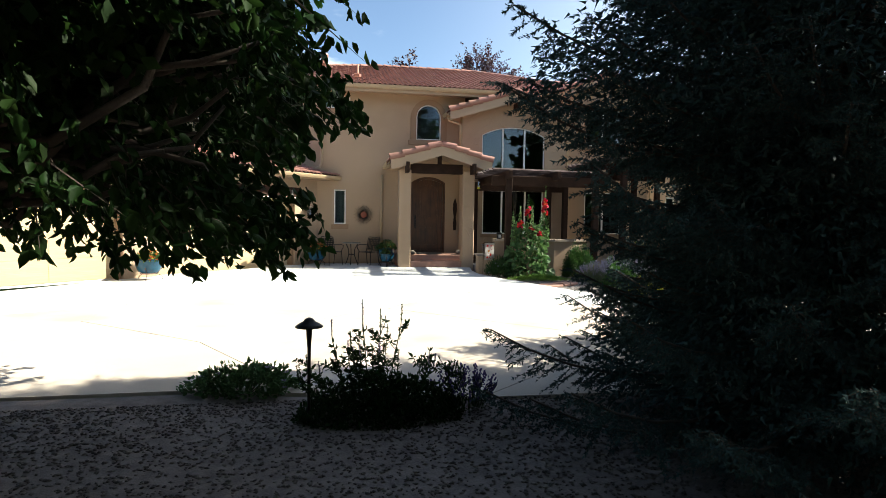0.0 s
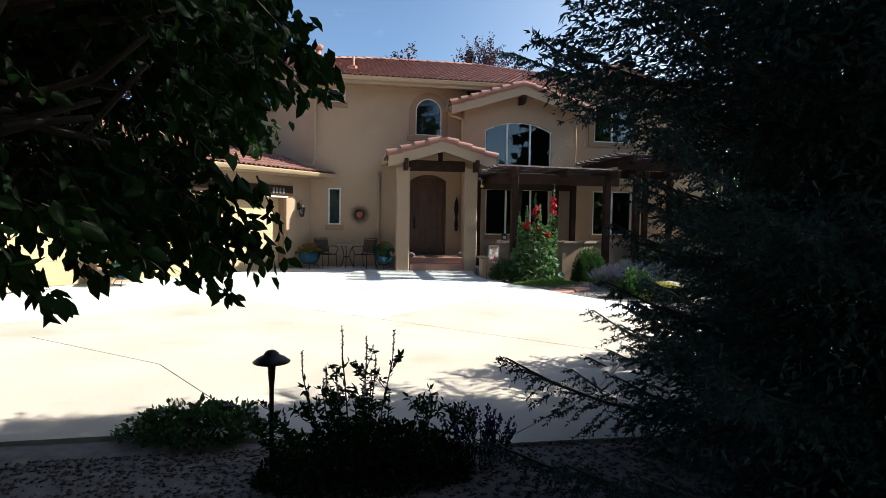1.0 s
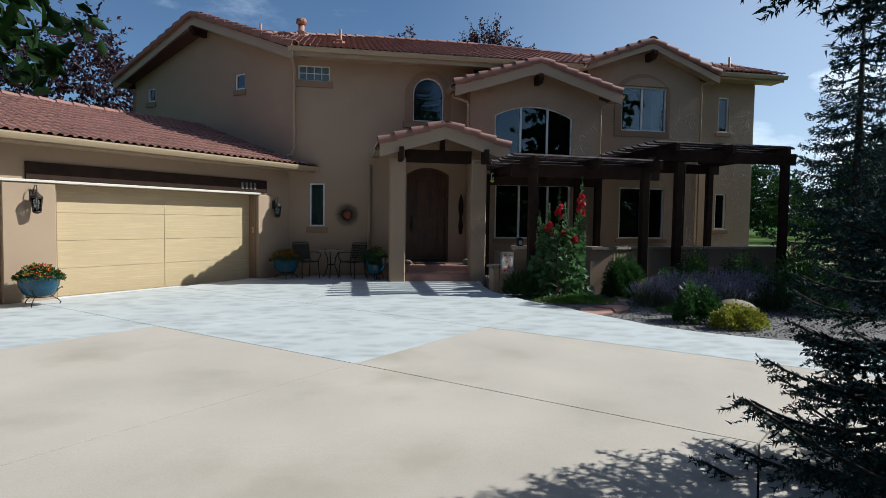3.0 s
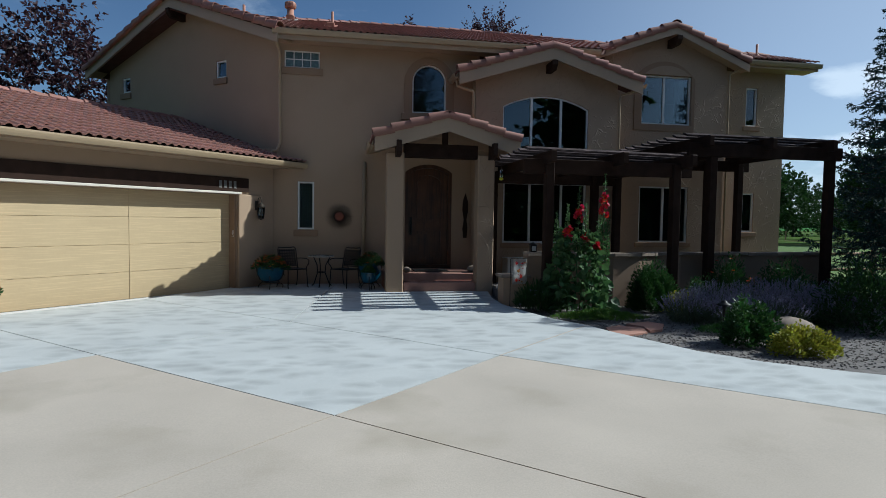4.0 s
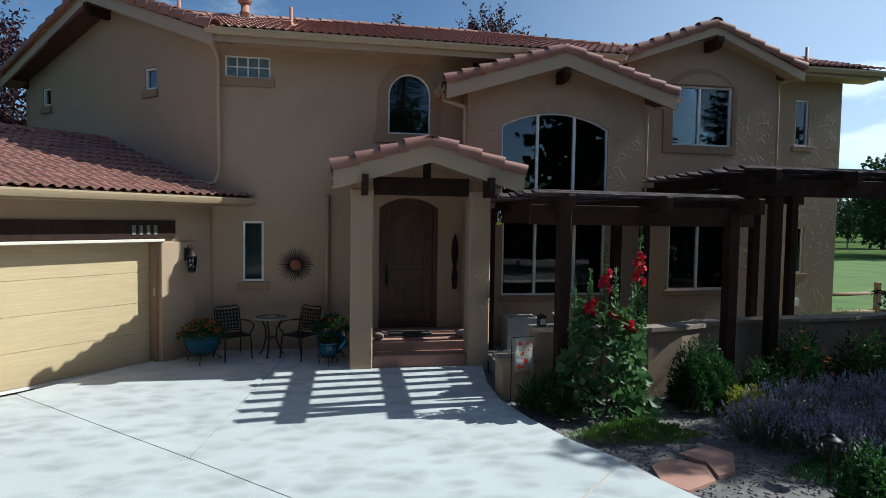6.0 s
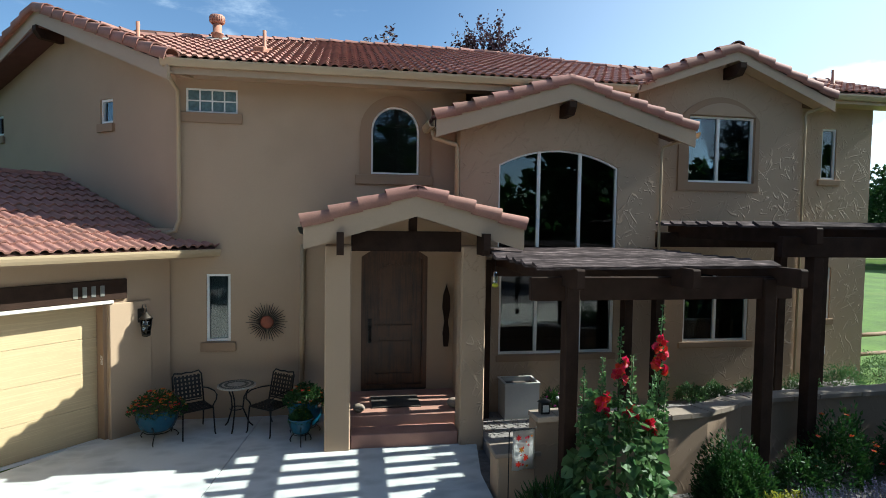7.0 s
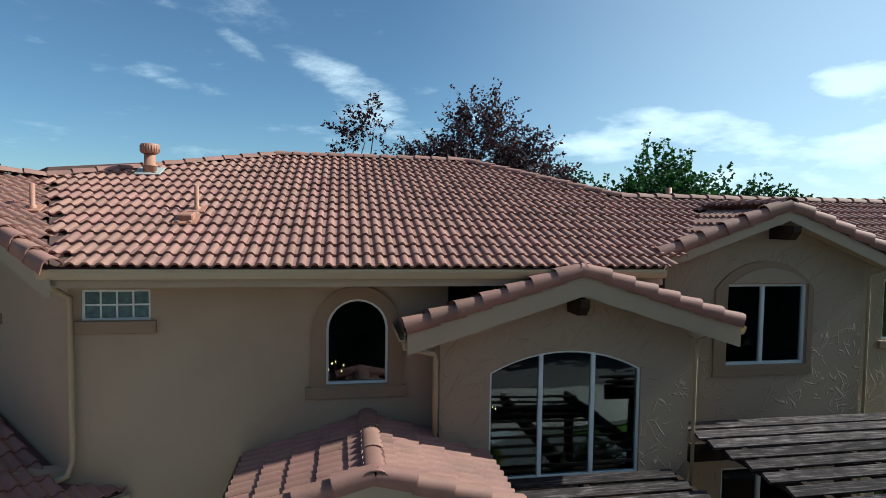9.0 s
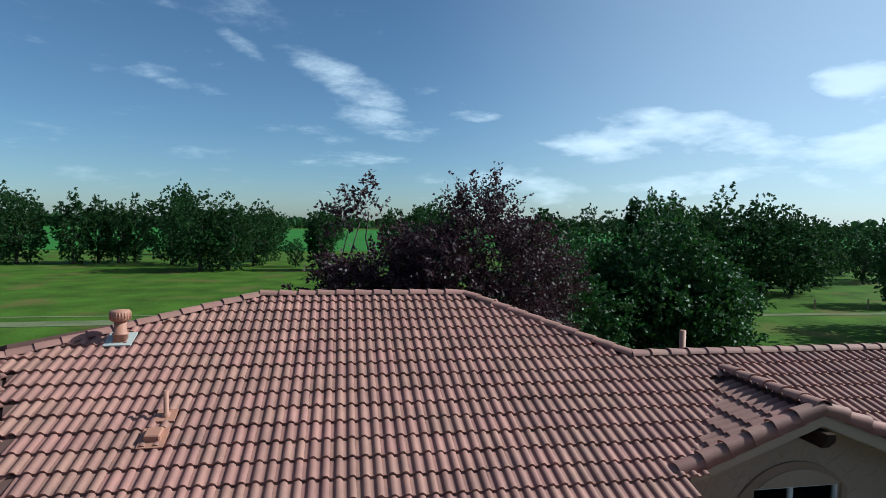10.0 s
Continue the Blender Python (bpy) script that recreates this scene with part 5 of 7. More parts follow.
tube(bm, [(0, 0, 0.12), (0, 0, -0.1)], 0.003, 4)
part("wire", bm, M_BLACKIRON, feeder)

# ---- garden flag ----
flag = thing("garden_flag", pose(2.28, -1.80, -0.11, 0, 0, 10), "white garden flag printed with red flowers on an iron stand", "garden flag")
bm = bmesh.new()
tube(bm, [(-0.02, 0, 0), (-0.02, 0, 0.93), (0.0, 0, 0.945), (0.34, 0, 0.945), (0.36, 0, 0.955)], 0.007, 6)
part("stand", bm, M_BLACKIRON, flag)
bm = bmesh.new()
n = 10
q = [[bm.verts.new((0.02 + 0.31 * i / n, -0.008 + 0.008 * math.sin(i * 0.9 + z * 6), z)) for i in range(n + 1)] for z in (0.44, 0.6, 0.77, 0.935)]
for r, s in zip(q[:-1], q[1:]):
    for i in range(n):
        bm.faces.new((r[i], r[i + 1], s[i + 1], s[i]))
bmesh.ops.solidify(bm, geom=bm.faces[:], thickness=0.003)
part("cloth", bm, M_WHITEPAINT, flag, "white printed cloth", True)
rnd = random.Random(5)
for k in range(16):
    cx, cz = rnd.uniform(0.07, 0.28), rnd.uniform(0.47, 0.88)
    if k < 4:
        cx, cz = ((0.14, 0.70), (0.10, 0.85), (0.20, 0.60), (0.10, 0.52))[k]
    bm = bmesh.new()
    m = 6
    r = rnd.uniform(0.014, 0.026) if k >= 4 else 0.046
    pts = []
    for j in range(m * 2):
        a = 6.28319 * j / (m * 2) + rnd.uniform(-0.2, 0.2)
        rr = r if j % 2 else r * 0.45
        pts.append((cx + rr * math.cos(a), cz + rr * math.sin(a)))
    slab(bm, [pts], lambda u, v, d: Vector((u, -0.024 - 0.0006 * k + d, v)), 0.001)
    part("flower_print", bm, M_RED if k % 4 else M_ORANGE, flag)

# ---- bistro set ----
def chair(m):
    """A wrought-iron patio chair with a woven strap seat and back and curved arms."""
    ob = thing("patio_chair", m, "black wrought-iron patio chair with a basketweave back", "chair", "bistro set by the wall")
    for sx in (-1, 1):
        bm = bmesh.new()
        tube(bm, [(sx * 0.25, -0.27, 0), (sx * 0.245, -0.25, 0.03), (sx * 0.23, -0.22, 0.42)], 0.012, 6)
        part("leg", bm, M_BLACKIRON, ob)
        bm = bmesh.new()
        tube(bm, [(sx * 0.25, 0.30, 0), (sx * 0.235, 0.24, 0.12), (sx * 0.225, 0.2, 0.42)], 0.012, 6)
        part("leg", bm, M_BLACKIRON, ob)
        bm = bmesh.new()
        tube(bm, [(sx * 0.23, 0.24, 0.64), (sx * 0.265, 0.1, 0.655), (sx * 0.285, -0.12, 0.655), (sx * 0.28, -0.24, 0.62), (sx * 0.262, -0.26, 0.55), (sx * 0.25, -0.2, 0.48), (sx * 0.235, -0.18, 0.42)], 0.012, 6)
        part("arm", bm, M_BLACKIRON, ob)
    bm = bmesh.new()
    tube(bm, [(-0.23, 0.2, 0.42), (-0.225, 0.3, 0.86), (-0.19, 0.325, 0.91), (-0.08, 0.325, 0.89), (0, 0.33, 0.90), (0.08, 0.325, 0.89), (0.19, 0.325, 0.91), (0.225, 0.3, 0.86), (0.23, 0.2, 0.42)], 0.013, 6)
    part("back_frame", bm, M_BLACKIRON, ob)
    back = part("backrest", boxed(-0.21, 0.21, -0.006, 0.004, 0.0, 0.022, pose(0, 0.215, 0.46, -14)), M_BLACKIRON, ob, "woven flat iron straps")
    for k in range(7):
        x = -0.18 + 0.06 * k
        part("strap", boxed(x - 0.017, x + 0.017, -0.003, 0.003, 0.02, 0.40, pose(0, 0.215, 0.47, -14)), M_BLACKIRON, back)
    for k in range(6):
        z = 0.04 + 0.065 * k
        part("strap", boxed(-0.205, 0.205, -0.008, -0.003, z - 0.016, z + 0.016, pose(0, 0.215, 0.47, -14)), M_BLACKIRON, back)
    bm = bmesh.new()
    tube(bm, [(-0.235, -0.22, 0.42), (-0.235, 0.2, 0.42), (0.235, 0.2, 0.42), (0.235, -0.22, 0.42), (-0.235, -0.22, 0.42)], 0.012, 6)
    part("seat_frame", bm, M_BLACKIRON, ob)
    seat = part("seat", boxed(-0.23, 0.23, -0.222, -0.2, 0.414, 0.428), M_BLACKIRON, ob, "woven flat iron straps")
    for k in range(7):
        x = -0.19 + 0.063 * k
        part("strap", boxed(x - 0.02, x + 0.02, -0.22, 0.2, 0.416, 0.421), M_BLACKIRON, seat)
    for k in range(6):
        y = -0.16 + 0.063 * k
        part("strap", boxed(-0.23, 0.23, y - 0.02, y + 0.02, 0.422, 0.427), M_BLACKIRON, seat)
    return ob


M_MOSAIC = mat("mosaic_stone", (0.34, 0.31, 0.26), 0.5, 0.35, 25, 80, 0.3, dist=0.002)
M_MOSAICDARK = mat("mosaic_dark", (0.08, 0.08, 0.06), 0.5, 0.35, 25, 80, 0.3, dist=0.002)
c1 = chair(pose(-2.08, 1.05, gz(1), 0, 0, 32))
copy_thing(c1, pose(-0.90, 1.0, gz(1), 0, 0, -38))
table = thing("bistro_table", (-1.45, 1.18, gz(1)), "round mosaic-topped iron bistro table", "table", "bistro set by the wall")
part("tabletop", shifted(lathe([(0.28, 0.0), (0.30, 0.006), (0.30, 0.026), (0.29, 0.032), (0.01, 0.033)], 36), (0, 0, 0.69)), M_MOSAIC, table, "stone mosaic top")
for r0, r1, dz in ((0.23, 0.27, 0.0005), (0.14, 0.19, 0.0005)):
    bm = bmesh.new()
    for k in range(24):
        a0, a1 = 6.28319 * (k + 0.08) / 24, 6.28319 * (k + 0.92) / 24
        slab(bm, [[(r0 * math.cos(a0), r0 * math.sin(a0)), (r1 * math.cos(a0), r1 * math.sin(a0)), (r1 * math.cos(a1), r1 * math.sin(a1)), (r0 * math.cos(a1), r0 * math.sin(a1))]], lambda u, v, d: Vector((u, v, 0.727 - d)), 0.004)
    part("mosaic_ring", bm, M_MOSAICDARK, table, "dark mosaic ring")
for k in range(3):
    a = 6.28319 * k / 3 + 0.4
    bm = bmesh.new()
    tube(bm, [(r * math.cos(a), r * math.sin(a), z) for r, z in ((0.26, 0.0), (0.2, 0.06), (0.10, 0.32), (0.12, 0.5), (0.23, 0.69))], 0.013, 6)
    part("leg", bm, M_BLACKIRON, table)
bm = bmesh.new()
tube(bm, [(0.105 * math.cos(6.28319 * k / 12), 0.105 * math.sin(6.28319 * k / 12), 0.33) for k in range(13)], 0.009, 6)
part("ring", bm, M_BLACKIRON, table)

# ---- foliage tools ----
def leaf_mesh(name, base, direction, size, aspect, material, parent=None, rng=None, fold=0.25, curl=0.2, label="", simple=False):
    """Many single leaves in one mesh: base points, growth directions and lengths as arrays."""
    rng = rng or np.random.default_rng(1)
    n = len(base)
    d = direction / np.maximum(1e-6, np.linalg.norm(direction, axis=1))[:, None]
    r = rng.normal(size=(n, 3))
    s = np.cross(d, r)
    s /= np.maximum(1e-6, np.linalg.norm(s, axis=1))[:, None]
    u = np.cross(s, d)
    size = np.broadcast_to(size, (n,))[:, None]
    w = size * aspect * 0.5
    if simple:
        v = np.stack([base, base + d * size * 0.5 + s * w, base + d * size - u * size * curl, base + d * size * 0.5 - s * w], 1)
        return quad_mesh(name, v.reshape(-1, 3), np.arange(n * 4).reshape(-1, 4), material, parent, label)
    v = np.empty((n, 6, 3))
    v[:, 0] = base
    v[:, 1] = base + d * size * 0.33 + s * w + u * w * fold
    v[:, 2] = base + d * size * 0.72 + s * w * 0.72 + u * (w * fold - size * curl * 0.35)
    v[:, 3] = base + d * size - u * size * curl
    v[:, 4] = base + d * size * 0.72 - s * w * 0.72 + u * (w * fold - size * curl * 0.35)
    v[:, 5] = base + d * size * 0.33 - s * w + u * w * fold
    k = np.arange(n)[:, None] * 6
    f = np.concatenate([k + np.array([[0, 1, 2, 3]]), k + np.array([[0, 3, 4, 5]])], axis=1).reshape(-1, 4)
    return quad_mesh(name, v.reshape(-1, 3), f, material, parent, label)


def quad_mesh(name, v, f, material, parent=None, label=""):
    me = bpy.data.meshes.new(name)
    k = f.shape[1]
    me.vertices.add(len(v))
    me.vertices.foreach_set("co", np.ascontiguousarray(v, dtype=np.float32).ravel())
    me.loops.add(f.size)
    me.loops.foreach_set("vertex_index", f.astype(np.int32).ravel())
    me.polygons.add(len(f))
    me.polygons.foreach_set("loop_start", (np.arange(len(f)) * k).astype(np.int32))
    me.update(calc_edges=True)
    me.materials.append(material)
    ob = new(name, me)
    if parent is not None:
        ob.parent = parent
    if label:
        ob["label"] = label
    if parent is not None and name.endswith(("s", "mass", "foliage")):
        ob["kind"] = "stuff"
    return ob


def blade_mesh(name, base, tip, width, material, parent=None, label=""):
    """Thin straight blades or needles, one triangle each."""
    n = len(base)
    d = tip - base
    side = np.cross(d, np.random.default_rng(3).normal(size=(n, 3)))
    side /= np.maximum(1e-9, np.linalg.norm(side, axis=1))[:, None]
    v = np.stack([base - side * width / 2, base + side * width / 2, tip], axis=1).reshape(-1, 3)
    f = np.arange(n * 3).reshape(-1, 3)
    return quad_mesh(name, v, f, material, parent, label)


def bowl_pot(at, label, r, h, stand, plant_r, plant_h, seed, flowers):
    """A fluted blue glazed bowl, on an iron stand where it has one, planted with flowers."""
    ob = thing("flower_pot", at, label, "flower pot", "blue glazed pots")
    z0 = 0.16 if stand else 0.0
    bm = lathe([(r * 0.55, z0), (r * 0.75, z0 + h * 0.12), (r * 0.93, z0 + h * 0.5), (r, z0 + h * 0.88), (r * 1.06, z0 + h * 0.93), (r * 1.06, z0 + h), (r * 0.95, z0 + h), (r * 0.9, z0 + h * 0.9), (0.01, z0 + h * 0.88)], 40)
    for v in bm.verts:
        if z0 + h * 0.1 < v.co.z < z0 + h * 0.9 and v.co.xy.length > r * 0.5:
            a = math.atan2(v.co.y, v.co.x)
            v.co.xy *= 1 + 0.018 * (1 if round(a * 40 / 6.28319) % 2 else -1)
    part("bowl", bm, M_BLUEPOT, ob, "fluted blue glazed bowl")
    if stand:
        for k in range(3):
            a = 6.28319 * k / 3 + 0.6
            bm = bmesh.new()
            tube(bm, [(rr * math.cos(a), rr * math.sin(a), z) for rr, z in ((r * 0.95, 0.0), (r * 1.02, 0.03), (r * 0.9, 0.08), (r * 0.62, 0.14), (r * 0.9, 0.26), (r * 1.1, 0.3), (r * 1.12, 0.27))], 0.009, 6)
            part("stand_leg", bm, M_BLACKIRON, ob, "scrolled iron leg")
        bm = bmesh.new()
        tube(bm, [(r * 0.62 * math.cos(6.28319 * k / 16), r * 0.62 * math.sin(6.28319 * k / 16), 0.15) for k in range(17)], 0.009, 6)
        part("stand_ring", bm, M_BLACKIRON, ob)
    part("soil", shifted(lathe([(r * 0.9, 0), (r * 0.5, 0.03)], 20), (0, 0, z0 + h * 0.9)), M_SOIL, ob)
    g = np.random.default_rng(seed)
    n = 900
    a, q = g.uniform(0, 6.283, n), np.sqrt(g.uniform(0, 1, n))
    z = z0 + h * 0.95 + plant_h * (1 - q ** 2) * g.uniform(0.1, 1, n)
    base = np.stack([plant_r * q * np.cos(a), plant_r * q * np.sin(a), z - 0.06 * q * g.uniform(0, 1, n)], 1)
    dirn = base * np.array([1, 1, 0]) / plant_r * 0.8 + np.array([0, 0, 0.5]) + g.normal(size=(n, 3)) * 0.5
    leaf_mesh("foliage", base, dirn, g.uniform(0.04, 0.075, n), 0.5, M_SHRUB, ob, g)
    for nm, mt, m in flowers:
        a, q = g.uniform(0, 6.283, m), np.sqrt(g.uniform(0.05, 1, m))
        c = np.stack([plant_r * q * np.cos(a), plant_r * q * np.sin(a), z0 + h * 0.97 + plant_h * (1 - q ** 2) * g.uniform(0.6, 1.05, m)], 1)
        base = np.repeat(c, 5, 0)
        k = np.tile(np.arange(5), m) * 1.2566
        dirn = np.stack([np.cos(k), np.sin(k), np.full(len(k), 0.45)], 1) + g.normal(size=(len(k), 3)) * 0.15
        leaf_mesh("flower_mass", base, dirn, 0.032, 0.8, mt, ob, g, label=nm)
    return ob


bowl_pot(pose(-6.3, -3.2, gz(-3)), "blue glazed bowl of orange and yellow flowers on an iron stand", 0.31, 0.34, True, 0.36, 0.24, 11, [("orange flowers", M_ORANGE, 70), ("yellow flowers", M_YELLOW, 40)])
bowl_pot(pose(-2.55, 0.82, gz(0)), "blue glazed bowl of small orange flowers on an iron stand", 0.31, 0.34, True, 0.40, 0.30, 12, [("orange flowers", M_ORANGE, 90)])
bowl_pot(pose(-0.33, 0.74, gz(0)), "tall blue glazed pot of orange flowers on an iron stand", 0.27, 0.42, True, 0.33, 0.28, 13, [("orange flowers", M_ORANGE, 24)])
bowl_pot(pose(-0.38, 0.4, gz(0)), "small blue glazed pot with yellow flowers", 0.18, 0.24, True, 0.15, 0.16, 14, [("yellow flowers", M_YELLOW, 20)])
for (x, y, s) in ((0.40, 0.62, 0.10), (1.95, 0.66, 0.12)):
    st = thing("porch_stone", (x + 0.1, y, 0.34), "pale rounded stone on the porch floor", "stone", "porch stones")
    bm = bmesh.new()
    bmesh.ops.create_icosphere(bm, subdivisions=2, radius=s)
    for v in bm.verts:
        v.co *= 1 + 0.12 * noise.noise(v.co * 9)
        v.co.z = v.co.z * 0.7 + s * 0.66
    part("stone", bm, M_CAPSTONE, st, "", True)

# ---- path light in front ----
pl1 = thing("path_light", (-2.0, -13.3, -0.2), "black metal path light with a wide mushroom cap", "path light", "garden path lights")
bm = bmesh.new()
tube(bm, [(0, 0, 0), (0, 0, 0.62), (0.0, 0, 0.72), (0, 0, 0.80)], [0.014, 0.014, 0.022, 0.028], 10)
part("stem", bm, M_BLACKIRON, pl1)
part("cap", shifted(lathe([(0.108, 0.0), (0.112, 0.006), (0.08, 0.03), (0.045, 0.048), (0.042, 0.058), (0.026, 0.072), (0.005, 0.078)], 28), (0, 0, 0.79)), M_BLACKIRON, pl1, "wide shallow cap")
p2 = copy_thing(pl1, pose(4.75, -4.75, -0.46))

# ---- trees and planting ----
def limb_path(g, a, b, sag=0.0, wob=0.08, n=7):
    a, b = np.array(a, float), np.array(b, float)
    t = np.linspace(0, 1, n)[:, None]
    p = a + (b - a) * t
    L = np.linalg.norm(b - a)
    p[1:-1] += g.normal(size=(n - 2, 3)) * wob * L * 0.3
    p[:, 2] += -sag * L * (t[:, 0] ** 2)
    return p


def broad_tree(name, at, label, trunk_h, trunk_r, crown_c, crown_r, n_limbs, twigs, leaves_per, leaf, aspect, material, seed, droop=0.5, inner=0.45, group="", extra=(), clear=None, twig_len=0.5, squash=1.0, simple=True, fill=0):
    """A broadleaf tree: trunk, limbs out into the crown, and single leaves along drooping twigs."""
    ob = thing(name, at, label, "tree", group)
    g = np.random.default_rng(seed)
    c, r = np.array(crown_c, float), np.array(crown_r, float)
    bm = bmesh.new()
    top = np.array((crown_c[0] * 0.5, crown_c[1] * 0.5, trunk_h))
    tp = limb_path(g, (0, 0, -0.3), top, 0, 0.05, 6)
    tube(bm, [tuple(p) for p in tp], [trunk_r * k for k in (1.35, 1.05, 0.95, 0.85, 0.75, 0.6)], 10)
    part("trunk", bm, M_BARK, ob)
    ends = []
    for i in range(n_limbs):
        v = g.normal(size=3)
        v[2] = abs(v[2]) * 0.7 - 0.1
        v /= np.linalg.norm(v)
        e = c + v * r * g.uniform(0.55, 0.9)
        ends.append(e)
    ends += [np.array(e, float) for e in extra]
    for e in ends:
        e = e if clear is None else c + (e - c) * 0.78
        p = limb_path(g, tp[g.integers(3, 6)], e, 0.05, 0.12, 8)
        if clear is not None and not clear(p).all():
            continue
        bm = bmesh.new()
        tube(bm, [tuple(q) for q in p], [trunk_r * 0.45 * (1 - 0.85 * k / 7) + 0.006 for k in range(8)], 6)
        part("limb", bm, M_BARK, ob)
    # twig starts: shell of the crown, uneven
    v = g.normal(size=(twigs * 2, 3))
    v /= np.linalg.norm(v, axis=1)[:, None]
    lump = 0.86 + 0.2 * np.sin(v[:, 0] * 5.1 + seed) * np.sin(v[:, 1] * 4.3 + 1.3 * seed) + 0.14 * np.sin(v[:, 2] * 7.7 + v[:, 0] * 6)
    s = g.uniform(inner, 1.0, len(v)) ** 0.6 * lump
    p0 = c + v * r * s[:, None]
    p0 = p0[p0[:, 2] > c[2] - r[2] * squash][:twigs]
    for e in extra:
        e = np.array(e, float)
        p0 = np.concatenate([p0, e + g.normal(size=(16, 3)) * np.array([0.28, 0.28, 0.2])])
    if clear is not None:
        p0 = p0[clear(p0)]
    out = p0 - c
    out[:, 2] *= 0.3
    out /= np.maximum(1e-6, np.linalg.norm(out, axis=1))[:, None]
    d = out + g.normal(size=p0.shape) * 0.45
    d[:, 2] -= droop * 0.6
    d /= np.linalg.norm(d, axis=1)[:, None]
    L = g.uniform(0.6, 1.2, len(p0)) * twig_len
    if clear is not None:
        k = clear(p0 + d * L[:, None])
        p0, d, L = p0[k], d[k], L[k]
    bm_base, bm_tip = p0, p0 + d * L[:, None]
    blade_mesh("twig_mass", bm_base, bm_tip + np.array([0, 0, -0.02]), 0.012 * max(1, twig_len), M_BARK, ob)
    t = g.uniform(0.0, 1.0, (len(p0), leaves_per))
    base = p0[:, None] + d[:, None] * (L[:, None] * t)[:, :, None] + g.normal(size=(len(p0), leaves_per, 3)) * 0.02 * max(1, twig_len)
    ld = d[:, None] * 0.6 + g.normal(size=base.shape) * 0.6 + np.array([0, 0, -droop])
    base, ld = base.reshape(-1, 3), ld.reshape(-1, 3)
    if clear is not None:
        keep = clear(base + ld / np.linalg.norm(ld, axis=1)[:, None] * leaf * 0.7)
        base, ld = base[keep], ld[keep]
    leaf_mesh("crown", base, ld, g.uniform(0.7, 1.2, len(base)) * leaf, aspect, material, ob, g, simple=simple)
    if fill:
        # older leaves inside the crown
        v = g.normal(size=(fill, 3))
        v = c + v / np.linalg.norm(v, axis=1)[:, None] * r * (0.82 * g.uniform(0.05, 1, fill) ** 0.4)[:, None]
        if clear is not None:
            v = v[clear(v)]
        leaf_mesh("inner_foliage", v, g.normal(size=v.shape) + np.array([0, 0, -droop]), g.uniform(0.09, 0.13, len(v)), 0.7, material, ob, g, simple=True)
    return ob


def near_clear(p):
    """Keeps the flight lane east of the tree open."""
    w = p + np.array([-4.9, -14.4, -0.2])
    lane = -1.95 + 0.10 * (w[:, 1] + 16.0) - 1.1 * np.maximum(0, w[:, 1] + 13.75)
    lane = lane - 0.28 * (0.5 + 0.5 * np.sin(w[:, 1] * 4.3 + w[:, 2] * 6.1)) - 0.5 * np.maximum(0, -16.2 - w[:, 1]) - 0.45 * np.maximum(0, w[:, 2] - 3.6)
    reach = (w[:, 0] < -1.56 - 0.25 * np.maximum(0, w[:, 1] + 14.1)) & (w[:, 2] > 1.95) & (w[:, 1] > -15.3) & (w[:, 1] < -12.6)
    lane = lane - 0.06 * (w[:, 2] < 1.8)
    floor = w[:, 2] > 1.12 + 0.12 * np.sin(w[:, 0] * 5.0 + w[:, 1] * 3.0)
    return reach | floor & (w[:, 0] < lane) | ((w[:, 2] > 2.9) & (w[:, 0] < lane + 1.2) & (w[:, 1] < -14.2)) | ((w[:, 2] > 1.95) & (w[:, 0] < -2.08) & (w[:, 1] < -11.4)) | ((w[:, 2] > 1.22) & (w[:, 0] < -1.32 - 0.475 * (w[:, 1] + 14.86)) & (w[:, 1] > -12.5) & (w[:, 1] < -11.2))


broad_tree("ornamental_cherry", (-4.9, -14.4, -0.2), "broadleaf tree with low drooping dark green branches over the gravel bed", 1.9, 0.11, (0.6, 0.4, 3.75), (2.75, 3.0, 2.15), 9, 6000, 18, 0.092, 0.56, M_LEAF, 4,
           droop=0.75, inner=0.15, extra=[(3.1, 0.1, 2.45), (3.25, 0.0, 2.6), (3.2, 0.3, 2.7), (3.0, 0.4, 2.35), (3.15, -0.4, 2.7), (3.0, 0.8, 2.6), (2.75, 0.35, 1.62), (2.7, 0.25, 1.75), (2.6, 0.4, 1.55), (2.5, 0.15, 1.7), (2.45, 0.45, 1.6), (2.3, 0.5, 1.55), (2.65, 0.5, 1.9), (2.1, 0.4, 1.6), (2.45, 0.9, 1.75), (2.7, 0.85, 1.6), (2.55, 1.05, 2.1), (2.85, 0.7, 2.2), (3.0, 0.75, 2.45), (2.2, 1.2, 1.6), (1.9, 0.6, 1.85), (2.3, 0.2, 1.9), (1.8, 1.2, 1.7), (2.1, 0.9, 1.6), (0.3, 1.8, 2.0), (-0.3, 1.5, 1.9), (2.6, 2.2, 2.5), (2.3, 2.3, 2.8), (2.7, 1.9, 3.0), (2.4, 2.0, 3.3), (2.1, 2.2, 2.4), (1.8, 2.4, 2.7), (2.0, 2.0, 3.6), (1.4, 2.4, 2.4), (1.2, 2.0, 1.9), (1.9, 1.6, 2.2), (1.6, 1.9, 2.0), (1.3, 2.2, 2.2), (1.5, 1.7, 1.8), (2.5, 2.1, 2.9), (2.2, 2.4, 3.2), (2.0, 2.1, 2.9), (2.5, 1.7, 3.4), (1.7, 2.1, 3.1), (2.15, 2.4, 1.8), (2.0, 2.5, 2.1), (2.1, 2.3, 2.4), (1.8, 2.6, 1.7), (1.9, 2.7, 2.2), (2.1, 2.1, 1.7), (1.7, 2.3, 1.6)], clear=near_clear, simple=False, fill=32000)


